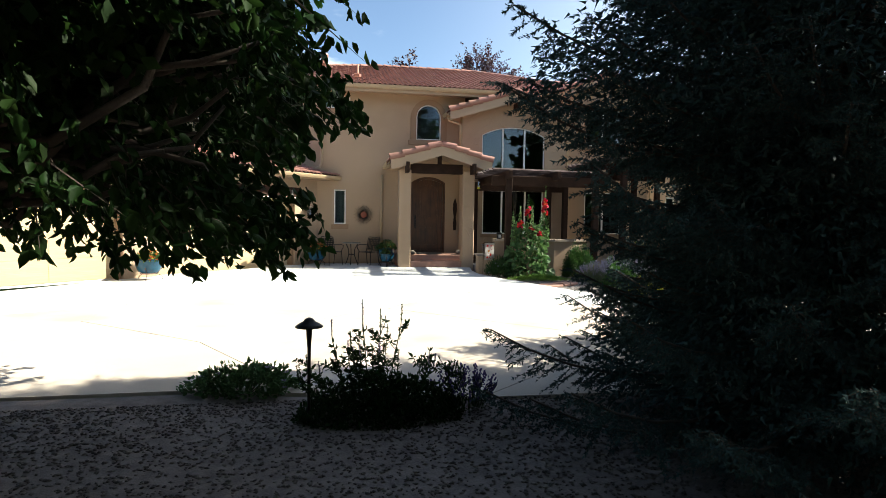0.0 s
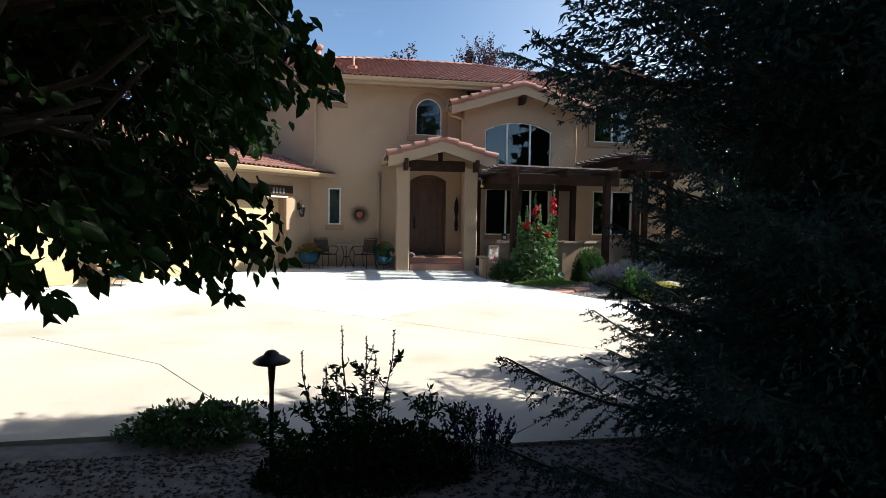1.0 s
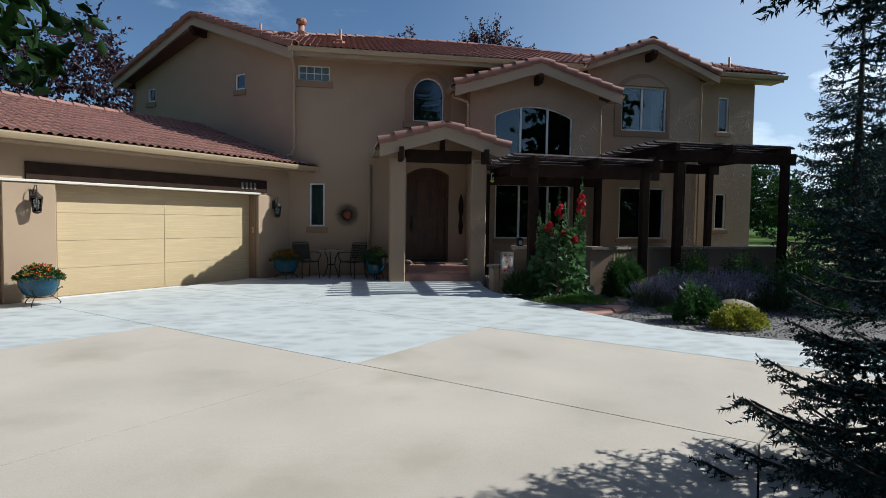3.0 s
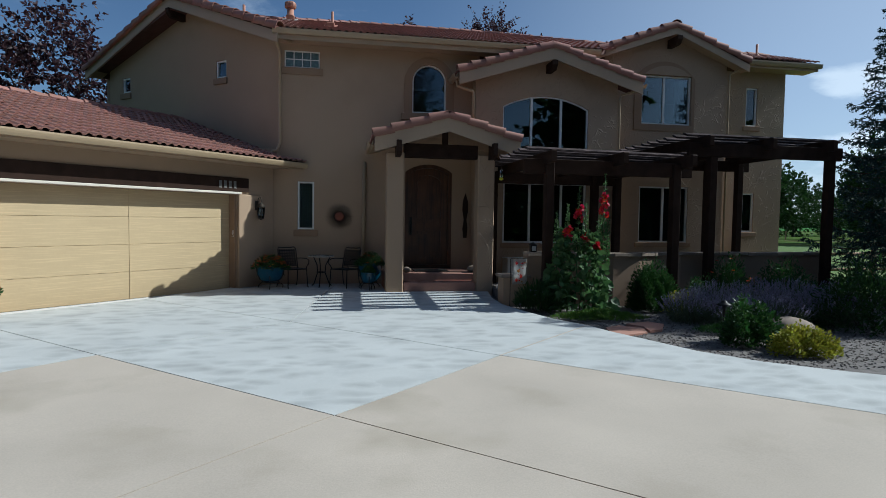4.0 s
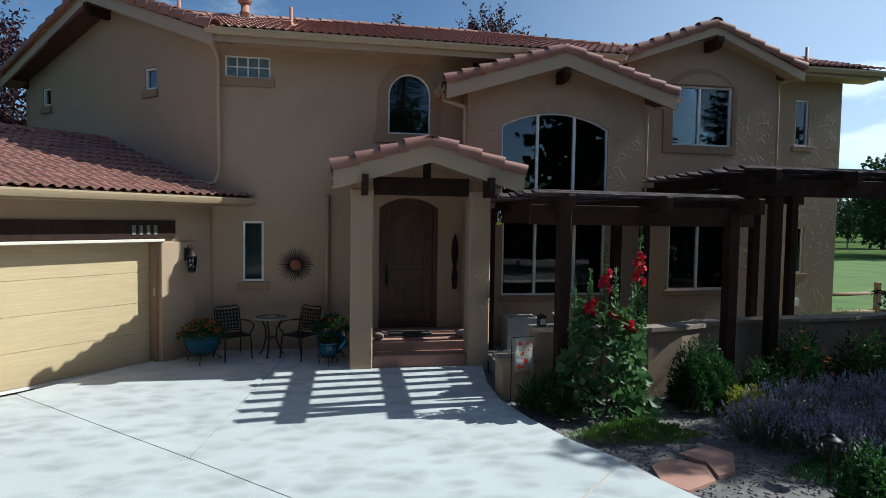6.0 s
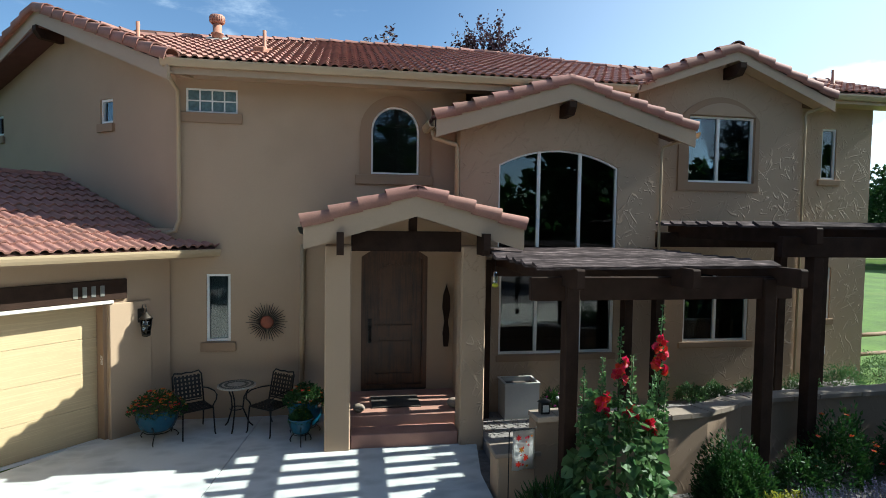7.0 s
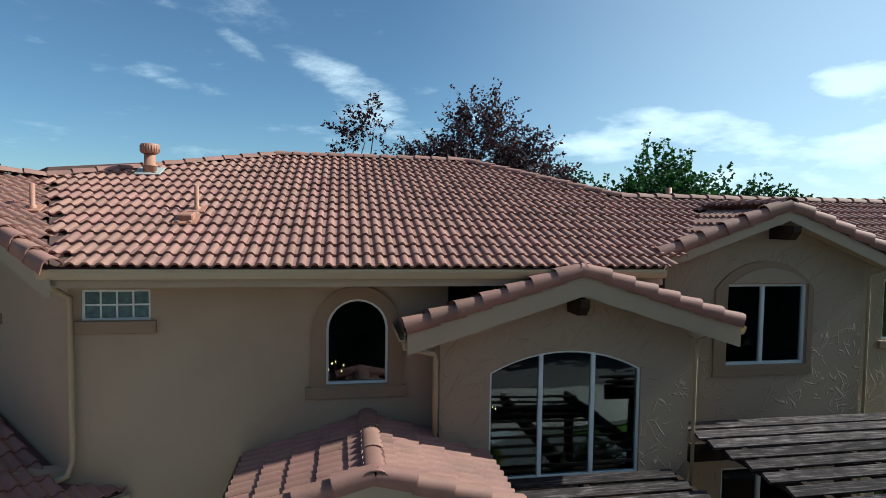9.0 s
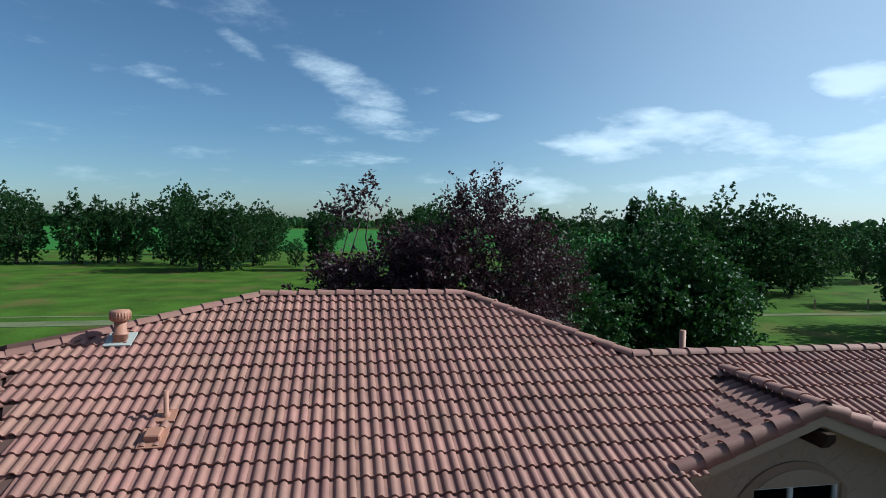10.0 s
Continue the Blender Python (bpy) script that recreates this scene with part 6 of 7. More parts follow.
def spruce(at, label, height, base_r, first, whorl, per, seed, needles, sprig_step, needle_len, needle_w, gap=None, facing=None, dense_to=99, sprig=0.34, fine=3, core=0):
    """A spruce: straight trunk, whorls of boughs that sag and lift at the tip, bushy side twigs that hang, and single needles."""
    ob = thing("blue_spruce", at, label, "tree", "spruces")
    g = np.random.default_rng(seed)
    bm = bmesh.new()
    tube(bm, [(0, 0, -0.3), (0.02, 0.01, height * 0.4), (0, 0, height)], [0.16 * height / 9, 0.11 * height / 9, 0.01], 10)
    part("trunk", bm, M_BARK, ob)
    bbm = bmesh.new()
    segs = []
    z = first
    while z < height - 0.3:
        rr = base_r * (1 - (z / height)) ** 0.8
        for k in range(per):
            az = (6.28319 * (k + g.uniform(-0.35, 0.35)) / per + z * 2.4) % 6.28319
            zz = z + g.uniform(-0.12, 0.12)
            L = rr * g.uniform(0.78, 1.06)
            if gap is not None:
                L *= gap(az, zz)
            if L < 0.3:
                continue
            o = np.array([math.cos(az), math.sin(az), 0])
            side = np.array([-o[1], o[0], 0])
            t = np.linspace(0, 1, 9)
            pts = o * (L * t)[:, None] + np.array([0, 0, zz]) + np.array([0, 0, 1.0]) * (-0.16 * L * np.sin(t * 2.4) + 0.09 * L * t ** 3)[:, None]
            pts += side * (0.05 * L * math.sin(k * 2.7 + z) * t ** 2)[:, None]
            tube(bbm, [tuple(p) for p in pts], [0.022 * (1 - 0.8 * q) + 0.003 for q in t], 5, False)
            seen = zz < dense_to and (facing is None or math.cos(az - facing) > -0.2)
            m = max(3, int(L / (sprig_step if seen else sprig_step * 2.6)))
            for j in range(2, m + 1):
                q = j / m
                c = np.array([np.interp(q, t, pts[:, i]) for i in range(3)])
                wide = sprig * (0.75 + 0.5 * L / base_r) * min(1.0, 0.25 + 2.0 * (1.04 - q)) * min(1, q * 2.5)
                for sg in (-1, 1):
                    sl = wide * g.uniform(0.55, 1.15)
                    d = side * sg * g.uniform(0.6, 1.0) + o * g.uniform(0.45, 0.85) + np.array([0, 0, g.uniform(-0.55, 0.12)])
                    d /= np.linalg.norm(d)
                    segs.append((c, d, sl))
                    for h in range(fine if seen else 1):
                        d2 = d * 0.75 + side * g.normal() * 0.45 + o * 0.35 + np.array([0, 0, g.uniform(-0.75, 0.15)])
                        d2 /= np.linalg.norm(d2)
                        segs.append((c + d * sl * (0.2 + 0.75 * (h + g.uniform()) / fine), d2, sl * g.uniform(0.3, 0.6)))
                # twigs that hang under the bough
                if g.uniform() < 0.55:
                    d = np.array([g.normal() * 0.25, g.normal() * 0.25, -1.0]) + o * 0.2
                    segs.append((c, d / np.linalg.norm(d), wide * g.uniform(0.35, 0.8)))
            segs.append((pts[-2], (pts[-1] - pts[-3]) / np.linalg.norm(pts[-1] - pts[-3]), L / 8 + 0.1))
        z += whorl * g.uniform(0.85, 1.15)
    part("bough_tier", bbm, M_BARK, ob)["kind"] = "stuff"
    c = np.array([q[0] for q in segs])
    d = np.array([q[1] for q in segs])
    L = np.array([q[2] for q in segs])
    blade_mesh("twig_mass", c, c + d * L[:, None], 0.007, M_BARK, ob)
    cnt = np.maximum(4, (L * needles).astype(int))
    idx = np.repeat(np.arange(len(L)), cnt)
    n = len(idx)
    t = g.uniform(0.0, 1.0, n)
    base = c[idx] + d[idx] * (L[idx] * t)[:, None]
    r = g.normal(size=(n, 3))
    r -= d[idx] * (r * d[idx]).sum(1)[:, None]
    r /= np.maximum(1e-6, np.linalg.norm(r, axis=1))[:, None]
    tip = base + (r * 0.8 + d[idx] * 0.6) * (needle_len * g.uniform(0.7, 1.15, n))[:, None]
    blade_mesh("needle_mass", base, tip, needle_w, M_NEEDLE, ob)
    if core:
        # older twigs close to the trunk
        z = 0.1 + 5.0 * g.uniform(0, 1, core)
        a = g.uniform(0, 6.283, core)
        q = base_r * (1 - z / height) ** 0.8 * np.where(z > 2.4, 0.88, 0.64) * np.sqrt(g.uniform(0.03, 1, core)) * np.array([gap(x, y) for x, y in zip(a, z)])
        v = np.stack([q * np.cos(a), q * np.sin(a), z], 1)
        lay = np.stack([np.cos(a), np.sin(a), np.full(core, -0.4)], 1) + g.normal(size=v.shape) * 0.6
        blade_mesh("inner_foliage", v, v + lay * (g.uniform(0.05, 0.085, core) / np.linalg.norm(lay, axis=1))[:, None], 0.026, M_NEEDLE, ob)
    return ob


def lane_gap(az, z):
    """On the side of the drive the boughs leave a thin band at eye height, between a low skirt and the upper storey."""
    if not 0.9 < az < 3.5:
        return 1.0 if z < 2.2 else 0.9
    if z < 1.0:
        return 0.95 if az > 2.8 else 0.62 if az > 2.3 else 0.8
    if z < 2.6:
        return 0.66
    if az < 2.4:
        return 0.75
    return 1.06 if z < 3.3 else 0.82


spruce((2.55, -13.6, -0.2), "large dark blue-green spruce with boughs down to the gravel", 13.0, 3.6, 0.3, 0.26, 13, 7, 118, 0.085, 0.034, 0.0125, lane_gap, 3.0, 4.2, 0.38, core=150000)
bm = bmesh.new()
slab(bm, [[(2.95 + 1.15 * math.cos(k * math.pi / 12), -11.65 + 1.1 * math.sin(k * math.pi / 12)) for k in range(24)]], lambda u, v, d: Vector((u, v, gz(v) + 0.02 - d)), 0.12)
tagged(part("planting_bed", bm, M_DARKGRAVEL), "rounded dark gravel bed at the foot of the young spruce", "gravel bed", kind="structure")
spruce((2.5, -11.15, -0.2), "young blue spruce with silvery new tips beside the larger one", 2.5, 1.35, 0.12, 0.2, 9, 17, 120, 0.05, 0.03, 0.014, None, None, 99, 0.2, 2)
spruce((12.0, -1.1, -0.35), "blue-green spruce beyond the garden", 8.5, 2.2, 0.4, 0.42, 9, 8, 42, 0.14, 0.08, 0.03, None, None, 99, 0.4, 2)
spruce((13.0, -3.9, -0.35), "blue-green spruce that shades the garden bed", 9.0, 2.9, 0.4, 0.34, 10, 9, 34, 0.16, 0.09, 0.045, None, None, 99, 0.45, 2)
# added trees, all out of view: they cut skylight and darken the window reflections
SHADE = "dense green tree added out of view to block sky light and fill reflections"
for x, y, h, w, sd in ((14.5, -19.5, 13.5, 7.0, 31), (-9.5, -23.5, 10.5, 8.5, 32), (3.6, -25.5, 10.5, 7.0, 33), (-16.0, -16.5, 9.0, 7.0, 35), (8.0, -24.0, 6.0, 6.0, 37), (23.5, -19.0, 9.0, 8.0, 39), (31.0, -23.0, 10.0, 9.0, 40)):
    broad_tree("shade_tree", (x, y, -0.35), SHADE, h * 0.3, 0.2, (0, 0, h * 0.52), (w / 2, w / 2, h * 0.46), 12, 520, 9, 0.62, 0.75, M_GREENTREE, sd, droop=0.2, twig_len=0.9, inner=0.1, group="trees at the entrance")
# an added tree behind the start of the lane, never in view, shading the gravel
broad_tree("shade_tree", (-4.8, -21.0, -0.35), "wide green tree added out of view to shade the gravel", 3.4, 0.22, (0.6, 0.3, 6.4), (5.8, 4.6, 3.0), 14, 2000, 9, 0.46, 0.75, M_GREENTREE, 38, droop=0.2, twig_len=0.9, inner=0.1, group="trees at the entrance")
# an added row of trees behind the lane, unseen, to block low sky light
for k in range(9):
    broad_tree("woodland_tree", (-26 + 6.6 * k + 1.5 * math.sin(k * 2.3), -33 - 2.5 * math.sin(k * 1.7), -0.35), "dense green tree added behind the lane, out of view, to cut sky light", 2.4, 0.2, (0, 0, 3.6 + 0.5 * math.sin(k * 3.1)), (4.2, 3.4, 4.0), 8, 420, 8, 0.8, 0.8, M_GREENTREE, 60 + k, droop=0.2, twig_len=1.1, inner=0.1, group="trees behind the lane")

PT = "purple-leaved trees behind the house"
broad_tree("purple_plum", (5.2, 13.1, -0.35), "purple-leaved tree rising behind the house", 3.5, 0.2, (0.2, 0, 7.0), (3.2, 2.8, 3.4), 18, 3400, 18, 0.125, 0.55, M_PURPLE, 21, droop=0.1, group=PT, twig_len=0.8, extra=[(0.6, 0, 10.5), (0.1, 0, 10.2), (1.0, 0, 10.0)])
broad_tree("purple_plum", (1.9, 14.6, -0.35), "thin-topped purple-leaved tree behind the house", 3.5, 0.16, (0.6, 0, 6.4), (2.7, 2.4, 2.6), 12, 1700, 12, 0.17, 0.55, M_PURPLE, 22, droop=0.1, group=PT, twig_len=0.8, extra=[(-0.2, 0, 9.9), (0.1, 0, 10.3), (-0.6, 0, 9.6)])
broad_tree("purple_plum", (-10.6, 8.6, -0.35), "purple-leaved tree beyond the garage", 3.0, 0.2, (0, 0, 5.6), (2.6, 2.6, 3.2), 14, 1100, 12, 0.17, 0.55, M_PURPLE, 23, droop=0.1, group=PT, twig_len=0.8)
broad_tree("shade_tree", (15.9, 20.4, -0.35), "full green shade tree behind the house", 3.2, 0.24, (0, 0, 5.0), (4.8, 4.5, 5.0), 18, 5200, 15, 0.19, 0.75, M_GREENTREE, 24, droop=0.2, twig_len=0.8)
broad_tree("shade_tree", (9.4, 17.5, -0.35), "green tree behind the house", 3.2, 0.2, (0, 0, 5.0), (3.2, 3.0, 3.6), 14, 2400, 12, 0.17, 0.6, M_GREENTREE, 25, droop=0.2, twig_len=0.8)

# far rows of trees across the meadow


def far_tree(x, y, h, w, seed, poplar=False):
    kind = "poplar" if poplar else "cottonwood"
    return broad_tree(kind, (x, y, -0.35), "tall slim green poplar across the meadow" if poplar else "spreading dark green tree across the meadow", h * 0.3, h * 0.02, (0, 0, h * 0.46), (w / 2, w / 2, h * 0.5), 8, 800 if poplar else 1300, 10, h * 0.0245, 0.8, M_FARTREE, seed, droop=0.1, group="trees across the meadow", twig_len=h * 0.032, inner=0.5)


def across(px, dist):
    """A place across the meadow by its bearing from above the porch and its distance."""
    a = radians(10.0) + math.atan((px - 784) / 1022)
    return 1.2 + dist * math.sin(a), -5.4 + dist * math.cos(a)


seed = 100
for px, dist, h, w, pop in ((-10, 150, 17, 17, 0), (25, 140, 15, 12, 0), (125, 135, 14.5, 6.5, 1), (170, 137, 14, 6.5, 1), (205, 135, 13.5, 6, 1), (235, 138, 14, 6, 1), (300, 128, 15.5, 14, 0), (350, 112, 14.5, 13, 0), (400, 112, 14, 11, 0), (318, 160, 19, 7, 1), (445, 122, 13, 11, 0), (470, 135, 13, 10, 0), (565, 110, 12, 6, 0), (575, 190, 15, 14, 0), (685, 160, 13, 5, 1), (735, 95, 13, 11, 0), (765, 120, 15, 12, 0),
                            (955, 95, 13, 5, 1), (985, 98, 11.5, 7, 0), (1045, 105, 13, 13, 0), (1120, 110, 15.5, 5, 1), (1150, 112, 16, 5, 1), (1185, 108, 15.5, 5, 1), (1230, 96, 13, 11, 0), (1285, 90, 14.5, 15, 0), (1345, 92, 14, 14, 0), (1400, 96, 12.5, 11, 0), (1440, 110, 11, 9, 0), (1485, 140, 11, 9, 0), (1525, 120, 8, 4, 1), (1560, 130, 12, 9, 0), (520, 118, 6, 4, 1)):
    x, y = across(px, dist)
    far_tree(x, y, h, w, seed, bool(pop))
    seed += 1
for px, dist, h, w in ((1660, 70, 12, 10), (1720, 66, 13, 9), (1600, 90, 11, 7)):
    x, y = across(px, dist)
    far_tree(x, y, h, w, seed)
    seed += 1
# hazy belt on the horizon
g = np.random.default_rng(77)
n = 5200
ang = radians(10) + g.uniform(-0.75, 0.75, n)
dist = g.uniform(560, 900, n)
hz = 9.0 * (0.5 + 0.5 * np.sin(ang * 37) * np.sin(ang * 91)) + 3
base = np.stack([dist * np.sin(ang), dist * np.cos(ang), -0.3 + hz * g.uniform(0, 1, n)], 1)
belt = leaf_mesh("far_woods", base, g.normal(size=(n, 3)), 7.0, 0.9, M_FARTREE, None, g)
tagged(belt, "distant belt of dark green woods at the horizon", "woods", kind="stuff")
# the green field and the worn track
bm = bmesh.new()
slab(bm, [[(-330, 170), (330, 170), (600, 520), (-600, 520)]], lambda u, v, d: Vector((u, v, -0.30 - d)), 0.04)
tagged(part("crop_field", bm, M_FIELD), "flat bright green crop field beyond the trees", "field", kind="structure")
M_TRACK = mat("dry_grass_track", (0.14, 0.15, 0.075), 0.95, 0.35, 0.3, 12, 0.4, spec=0.08)
for ya, yb, w, xa, xb in ((46, 50, 2.6, -120, 0), (54.5, 54.0, 0.5, -120, 0), (50, 46, 1.3, 8, 160)):
    bm = bmesh.new()
    slab(bm, [[(xa, ya), (xb, yb), (xb, yb + w), (xa, ya + w)]], lambda u, v, d: Vector((u, v, -0.31 - d)), 0.04)
    tagged(part("track", bm, M_TRACK), "worn pale track through the meadow grass", "track", kind="structure")
fence2 = thing("wire_fence", (58, 54, -0.35), "line of thin posts along the far track", "fence")
for k in range(14):
    part("post", boxed(-45 + k * 7 - 0.06, -45 + k * 7 + 0.06, -0.06 - k * 0.2, 0.06 - k * 0.2, 0, 1.2), M_CUTWOOD, fence2)

# lawn beside the house
bm = bmesh.new()
slab(bm, [[(10.6, 1.0), (46, 1.0), (60, 34), (14, 34)]], lambda u, v, d: Vector((u, v, -0.325 - d)), 0.03)
tagged(part("lawn", bm, M_LAWN), "fresh green mown lawn beside the rail fence", "lawn", kind="structure")

# split-rail fence beside the lawn
fence = thing("rail_fence", (12.8, 4.2, -0.35), "weathered split-rail wooden fence along the lawn", "fence")
fd = Vector((14, 2.0, 0)).normalized()
for k in range(7):
    p = fd * (2.4 * k)
    part("post", boxed(p.x - 0.07, p.x + 0.07, p.y - 0.07, p.y + 0.07, 0, 1.25, None, 0.015), M_CUTWOOD, fence)
    if k < 6:
        for z in (0.42, 0.95):
            bm = bmesh.new()
            q = fd * (2.4 * (k + 1))
            tube(bm, [(p.x, p.y, z), ((p.x + q.x) / 2, (p.y + q.y) / 2, z + random.uniform(-0.03, 0.03)), (q.x, q.y, z)], [0.045, 0.06, 0.045], 6)
            part("rail", bm, M_CUTWOOD, fence)

# ---- garden plants ----
def mound(name, at, label, r, h, n, leaf, aspect, material, seed, category="shrub", upright=0.3, stems=0, group="", flowers=()):
    """A shrub: leaves through a lumpy dome on a few stems."""
    ob = thing(name, at, label, category, group)
    g = np.random.default_rng(seed)
    a = g.uniform(0, 6.283, n)
    u = g.uniform(0, 1, n)
    el = np.arcsin(u)
    s = g.uniform(0.45, 1.0, n) ** 0.5 * (0.86 + 0.16 * np.sin(a * 3 + seed) + 0.12 * np.sin(a * 7 + el * 5 + seed))
    base = np.stack([r[0] * s * np.cos(el) * np.cos(a), r[1] * s * np.cos(el) * np.sin(a), 0.03 + h * s * np.sin(el)], 1)
    d = base * np.array([1 / r[0], 1 / r[1], 0.6 / h]) + g.normal(size=(n, 3)) * 0.5 + np.array([0, 0, upright])
    leaf_mesh("foliage", base, d, leaf * g.uniform(0.7, 1.2, n), aspect, material, ob, g)
    k = stems or 14
    a = g.uniform(0, 6.283, k)
    e = np.stack([r[0] * 0.7 * np.cos(a), r[1] * 0.7 * np.sin(a), np.full(k, h * 0.7)], 1)
    blade_mesh("stem_mass", e * np.array([0.1, 0.1, 0]), e, 0.012, M_BARK, ob)
    for nm, mt, m, size in flowers:
        a, el = g.uniform(0, 6.283, m), np.arcsin(g.uniform(0.3, 1, m))
        c = np.stack([r[0] * np.cos(el) * np.cos(a), r[1] * np.cos(el) * np.sin(a), h * 1.02 * np.sin(el)], 1)
        b = np.repeat(c, 6, 0)
        q = np.tile(np.arange(6), m) * 1.0472
        leaf_mesh(nm, b, np.stack([np.cos(q), np.sin(q), np.full(len(q), 0.4)], 1) + g.normal(size=(len(q), 3)) * 0.2, size, 0.7, mt, ob, g)
    return ob


def spikes(name, at, label, r, h, n, flower_mat, seed, category="lavender", stem_mat=None, spread=0.5, flower_len=0.09, group="", flower_w=0.016):
    """A clump of upright stems with flower spikes on top and narrow leaves below."""
    ob = thing(name, at, label, category, group)
    g = np.random.default_rng(seed)
    a, q = g.uniform(0, 6.283, n), np.sqrt(g.uniform(0, 1, n))
    foot = np.stack([r[0] * 0.6 * q * np.cos(a), r[1] * 0.6 * q * np.sin(a), np.zeros(n)], 1)
    tip = np.stack([r[0] * (0.6 + spread * q) * q * np.cos(a), r[1] * (0.6 + spread * q) * q * np.sin(a), h * g.uniform(0.7, 1.1, n) * (1 - 0.35 * q ** 2)], 1)
    tip[:, :2] += g.normal(size=(n, 2)) * 0.03
    blade_mesh("stem_mass", foot, tip, 0.006, stem_mat or M_LAVLEAF, ob)
    d = (tip - foot) / np.linalg.norm(tip - foot, axis=1)[:, None]
    m = 7
    base = (tip[:, None] - d[:, None] * (flower_len * np.linspace(0, 1, m))[None, :, None]).reshape(-1, 3)
    leaf_mesh("flower_mass", base, np.repeat(d, m, 0) + g.normal(size=(n * m, 3)) * 0.5, flower_w * 1.4, 0.8, flower_mat, ob, g)
    k = n * 5
    i = g.integers(0, n, k)
    t = g.uniform(0.05, 0.75, k)
    b = foot[i] + (tip[i] - foot[i]) * t[:, None]
    leaf_mesh("foliage", b, d[i] + g.normal(size=(k, 3)) * 0.6, 0.07, 0.14, stem_mat or M_LAVLEAF, ob, g)
    return ob


GB = -0.13
LG = "lavender along the garden bed"
for i, (x, y, rx, h) in enumerate(((4.9, -3.7, 0.5, 0.56), (5.6, -3.4, 0.6, 0.66), (6.4, -3.4, 0.65, 0.7), (7.2, -3.3, 0.65, 0.7), (5.3, -4.3, 0.5, 0.56), (6.1, -4.2, 0.55, 0.62), (7.0, -4.2, 0.6, 0.66), (8.0, -3.4, 0.65, 0.66))):
    spikes("lavender", (x, y, GB), "clump of lavender in flower over grey-green leaves", (rx, rx), h, 300, M_LAVFLOWER, 300 + i, group=LG)
mound("shrub", (4.92, -2.35, GB), "rounded green shrub against the courtyard wall", (0.5, 0.46), 0.9, 9000, 0.058, 0.35, M_SHRUB, 310, upright=0.5)
mound("shrub", (4.62, -5.45, GB), "leafy green bush at the edge of the bed", (0.42, 0.38), 0.62, 3200, 0.06, 0.5, M_SHRUB, 311)
mound("yellow_shrub", (4.95, -6.05, GB), "low golden yellow-leaved shrub at the drive edge", (0.45, 0.38), 0.36, 3000, 0.05, 0.55, M_YELLOW, 312)
mound("shrub", (7.4, -4.6, GB), "tall leafy green shrub at the end of the bed", (0.8, 0.8), 1.15, 3600, 0.09, 0.3, M_SHRUB, 313)
mound("yellow_shrub", (5.35, -2.75, GB), "low yellow-green shrub among the lavender", (0.4, 0.36), 0.4, 1800, 0.05, 0.5, M_YELLOW, 314)
mound("coneflowers", (7.0, -1.75, GB), "dark clump of rust-orange daisies by the wall", (0.6, 0.4), 1.0, 2400, 0.07, 0.4, M_SHRUB, 315, "flowers", 0.6, flowers=(("orange_heads", M_ORANGE, 12, 0.04),))
mound("shrub", (8.2, -1.9, GB), "dark green shrub by the courtyard wall", (0.7, 0.5), 0.95, 2600, 0.07, 0.4, M_SHRUB, 316)
mound("shrub", (6.2, -2.0, GB), "dark leafy perennial by the wall", (0.45, 0.35), 0.6, 1500, 0.06, 0.4, M_SHRUB, 317)
mound("groundcover", (3.45, -3.25, GB), "mat of low bright green groundcover in the gravel", (0.85, 0.42), 0.12, 4600, 0.05, 0.2, M_GCOVER, 318, "groundcover", 1.2)
mound("groundcover", (4.9, -4.6, GB), "mat of low green groundcover in the gravel", (0.5, 0.35), 0.1, 1400, 0.045, 0.3, M_SHRUB, 319, "groundcover", 1.0)
mound("iris_clump", (2.62, -2.35, GB), "clump of narrow dark green leaves with small blue flowers", (0.36, 0.32), 0.45, 800, 0.2, 0.07, M_SHRUB, 320, "perennial", 1.2, flowers=(("blue_flowers", M_LAVFLOWER, 14, 0.03),))
mound("iris_clump", (3.85, 0.9, 0.05), "magenta and green potted clump behind the wall", (0.22, 0.2), 0.42, 700, 0.09, 0.2, M_SHRUB, 321, "perennial", 0.8, flowers=(("magenta_flowers", leaf_mat("magenta_petal", (0.3, 0.02, 0.2)), 16, 0.03),))
for i, (x, y, r) in enumerate(((6.75, 1.35, 0.33), (7.35, 1.45, 0.3), (8.1, 1.35, 0.4), (9.3, 1.4, 0.45), (10.6, 1.8, 0.5), (12.6, 2.3, 0.8), (13.4, 3.6, 0.7))):
    mound("shrub", (x, y, 0.05 if x < 11 else -0.35), "small grey-green shrub in the gravel", (r, r * 0.8), r * 0.9, 1300, 0.05, 0.45, M_MALLOW, 330 + i, group="courtyard shrubs")
rock = thing("boulder", (5.75, -4.95, GB), "pale rounded garden boulder", "rock")
bm = bmesh.new()
bmesh.ops.create_icosphere(bm, subdivisions=3, radius=0.3)
for v in bm.verts:
    v.co *= 1 + 0.22 * noise.noise(v.co * 3.1) + 0.05 * noise.noise(v.co * 11)
    v.co.z = v.co.z * 0.62 + 0.12
    v.co.x *= 1.25
part("stone", bm, M_CAPSTONE, rock, "", True)
for i, loop in enumerate(([(3.05, -4.5), (3.2, -4.72), (3.62, -4.55), (3.74, -4.2), (3.45, -3.95), (3.15, -4.12)], [(3.79, -4.14), (3.7, -4.48), (3.95, -4.4), (4.25, -3.95), (4.1, -3.7), (3.62, -3.88)])):
    bm = bmesh.new()
    slab(bm, [loop], lambda u, v, d: Vector((u, v, GB + 0.03 + 0.01 * i - d)), 0.08)
    tagged(part("flagstone", bm, M_STONE), "flat red sandstone flagstone in the gravel", "flagstone", "flagstone")

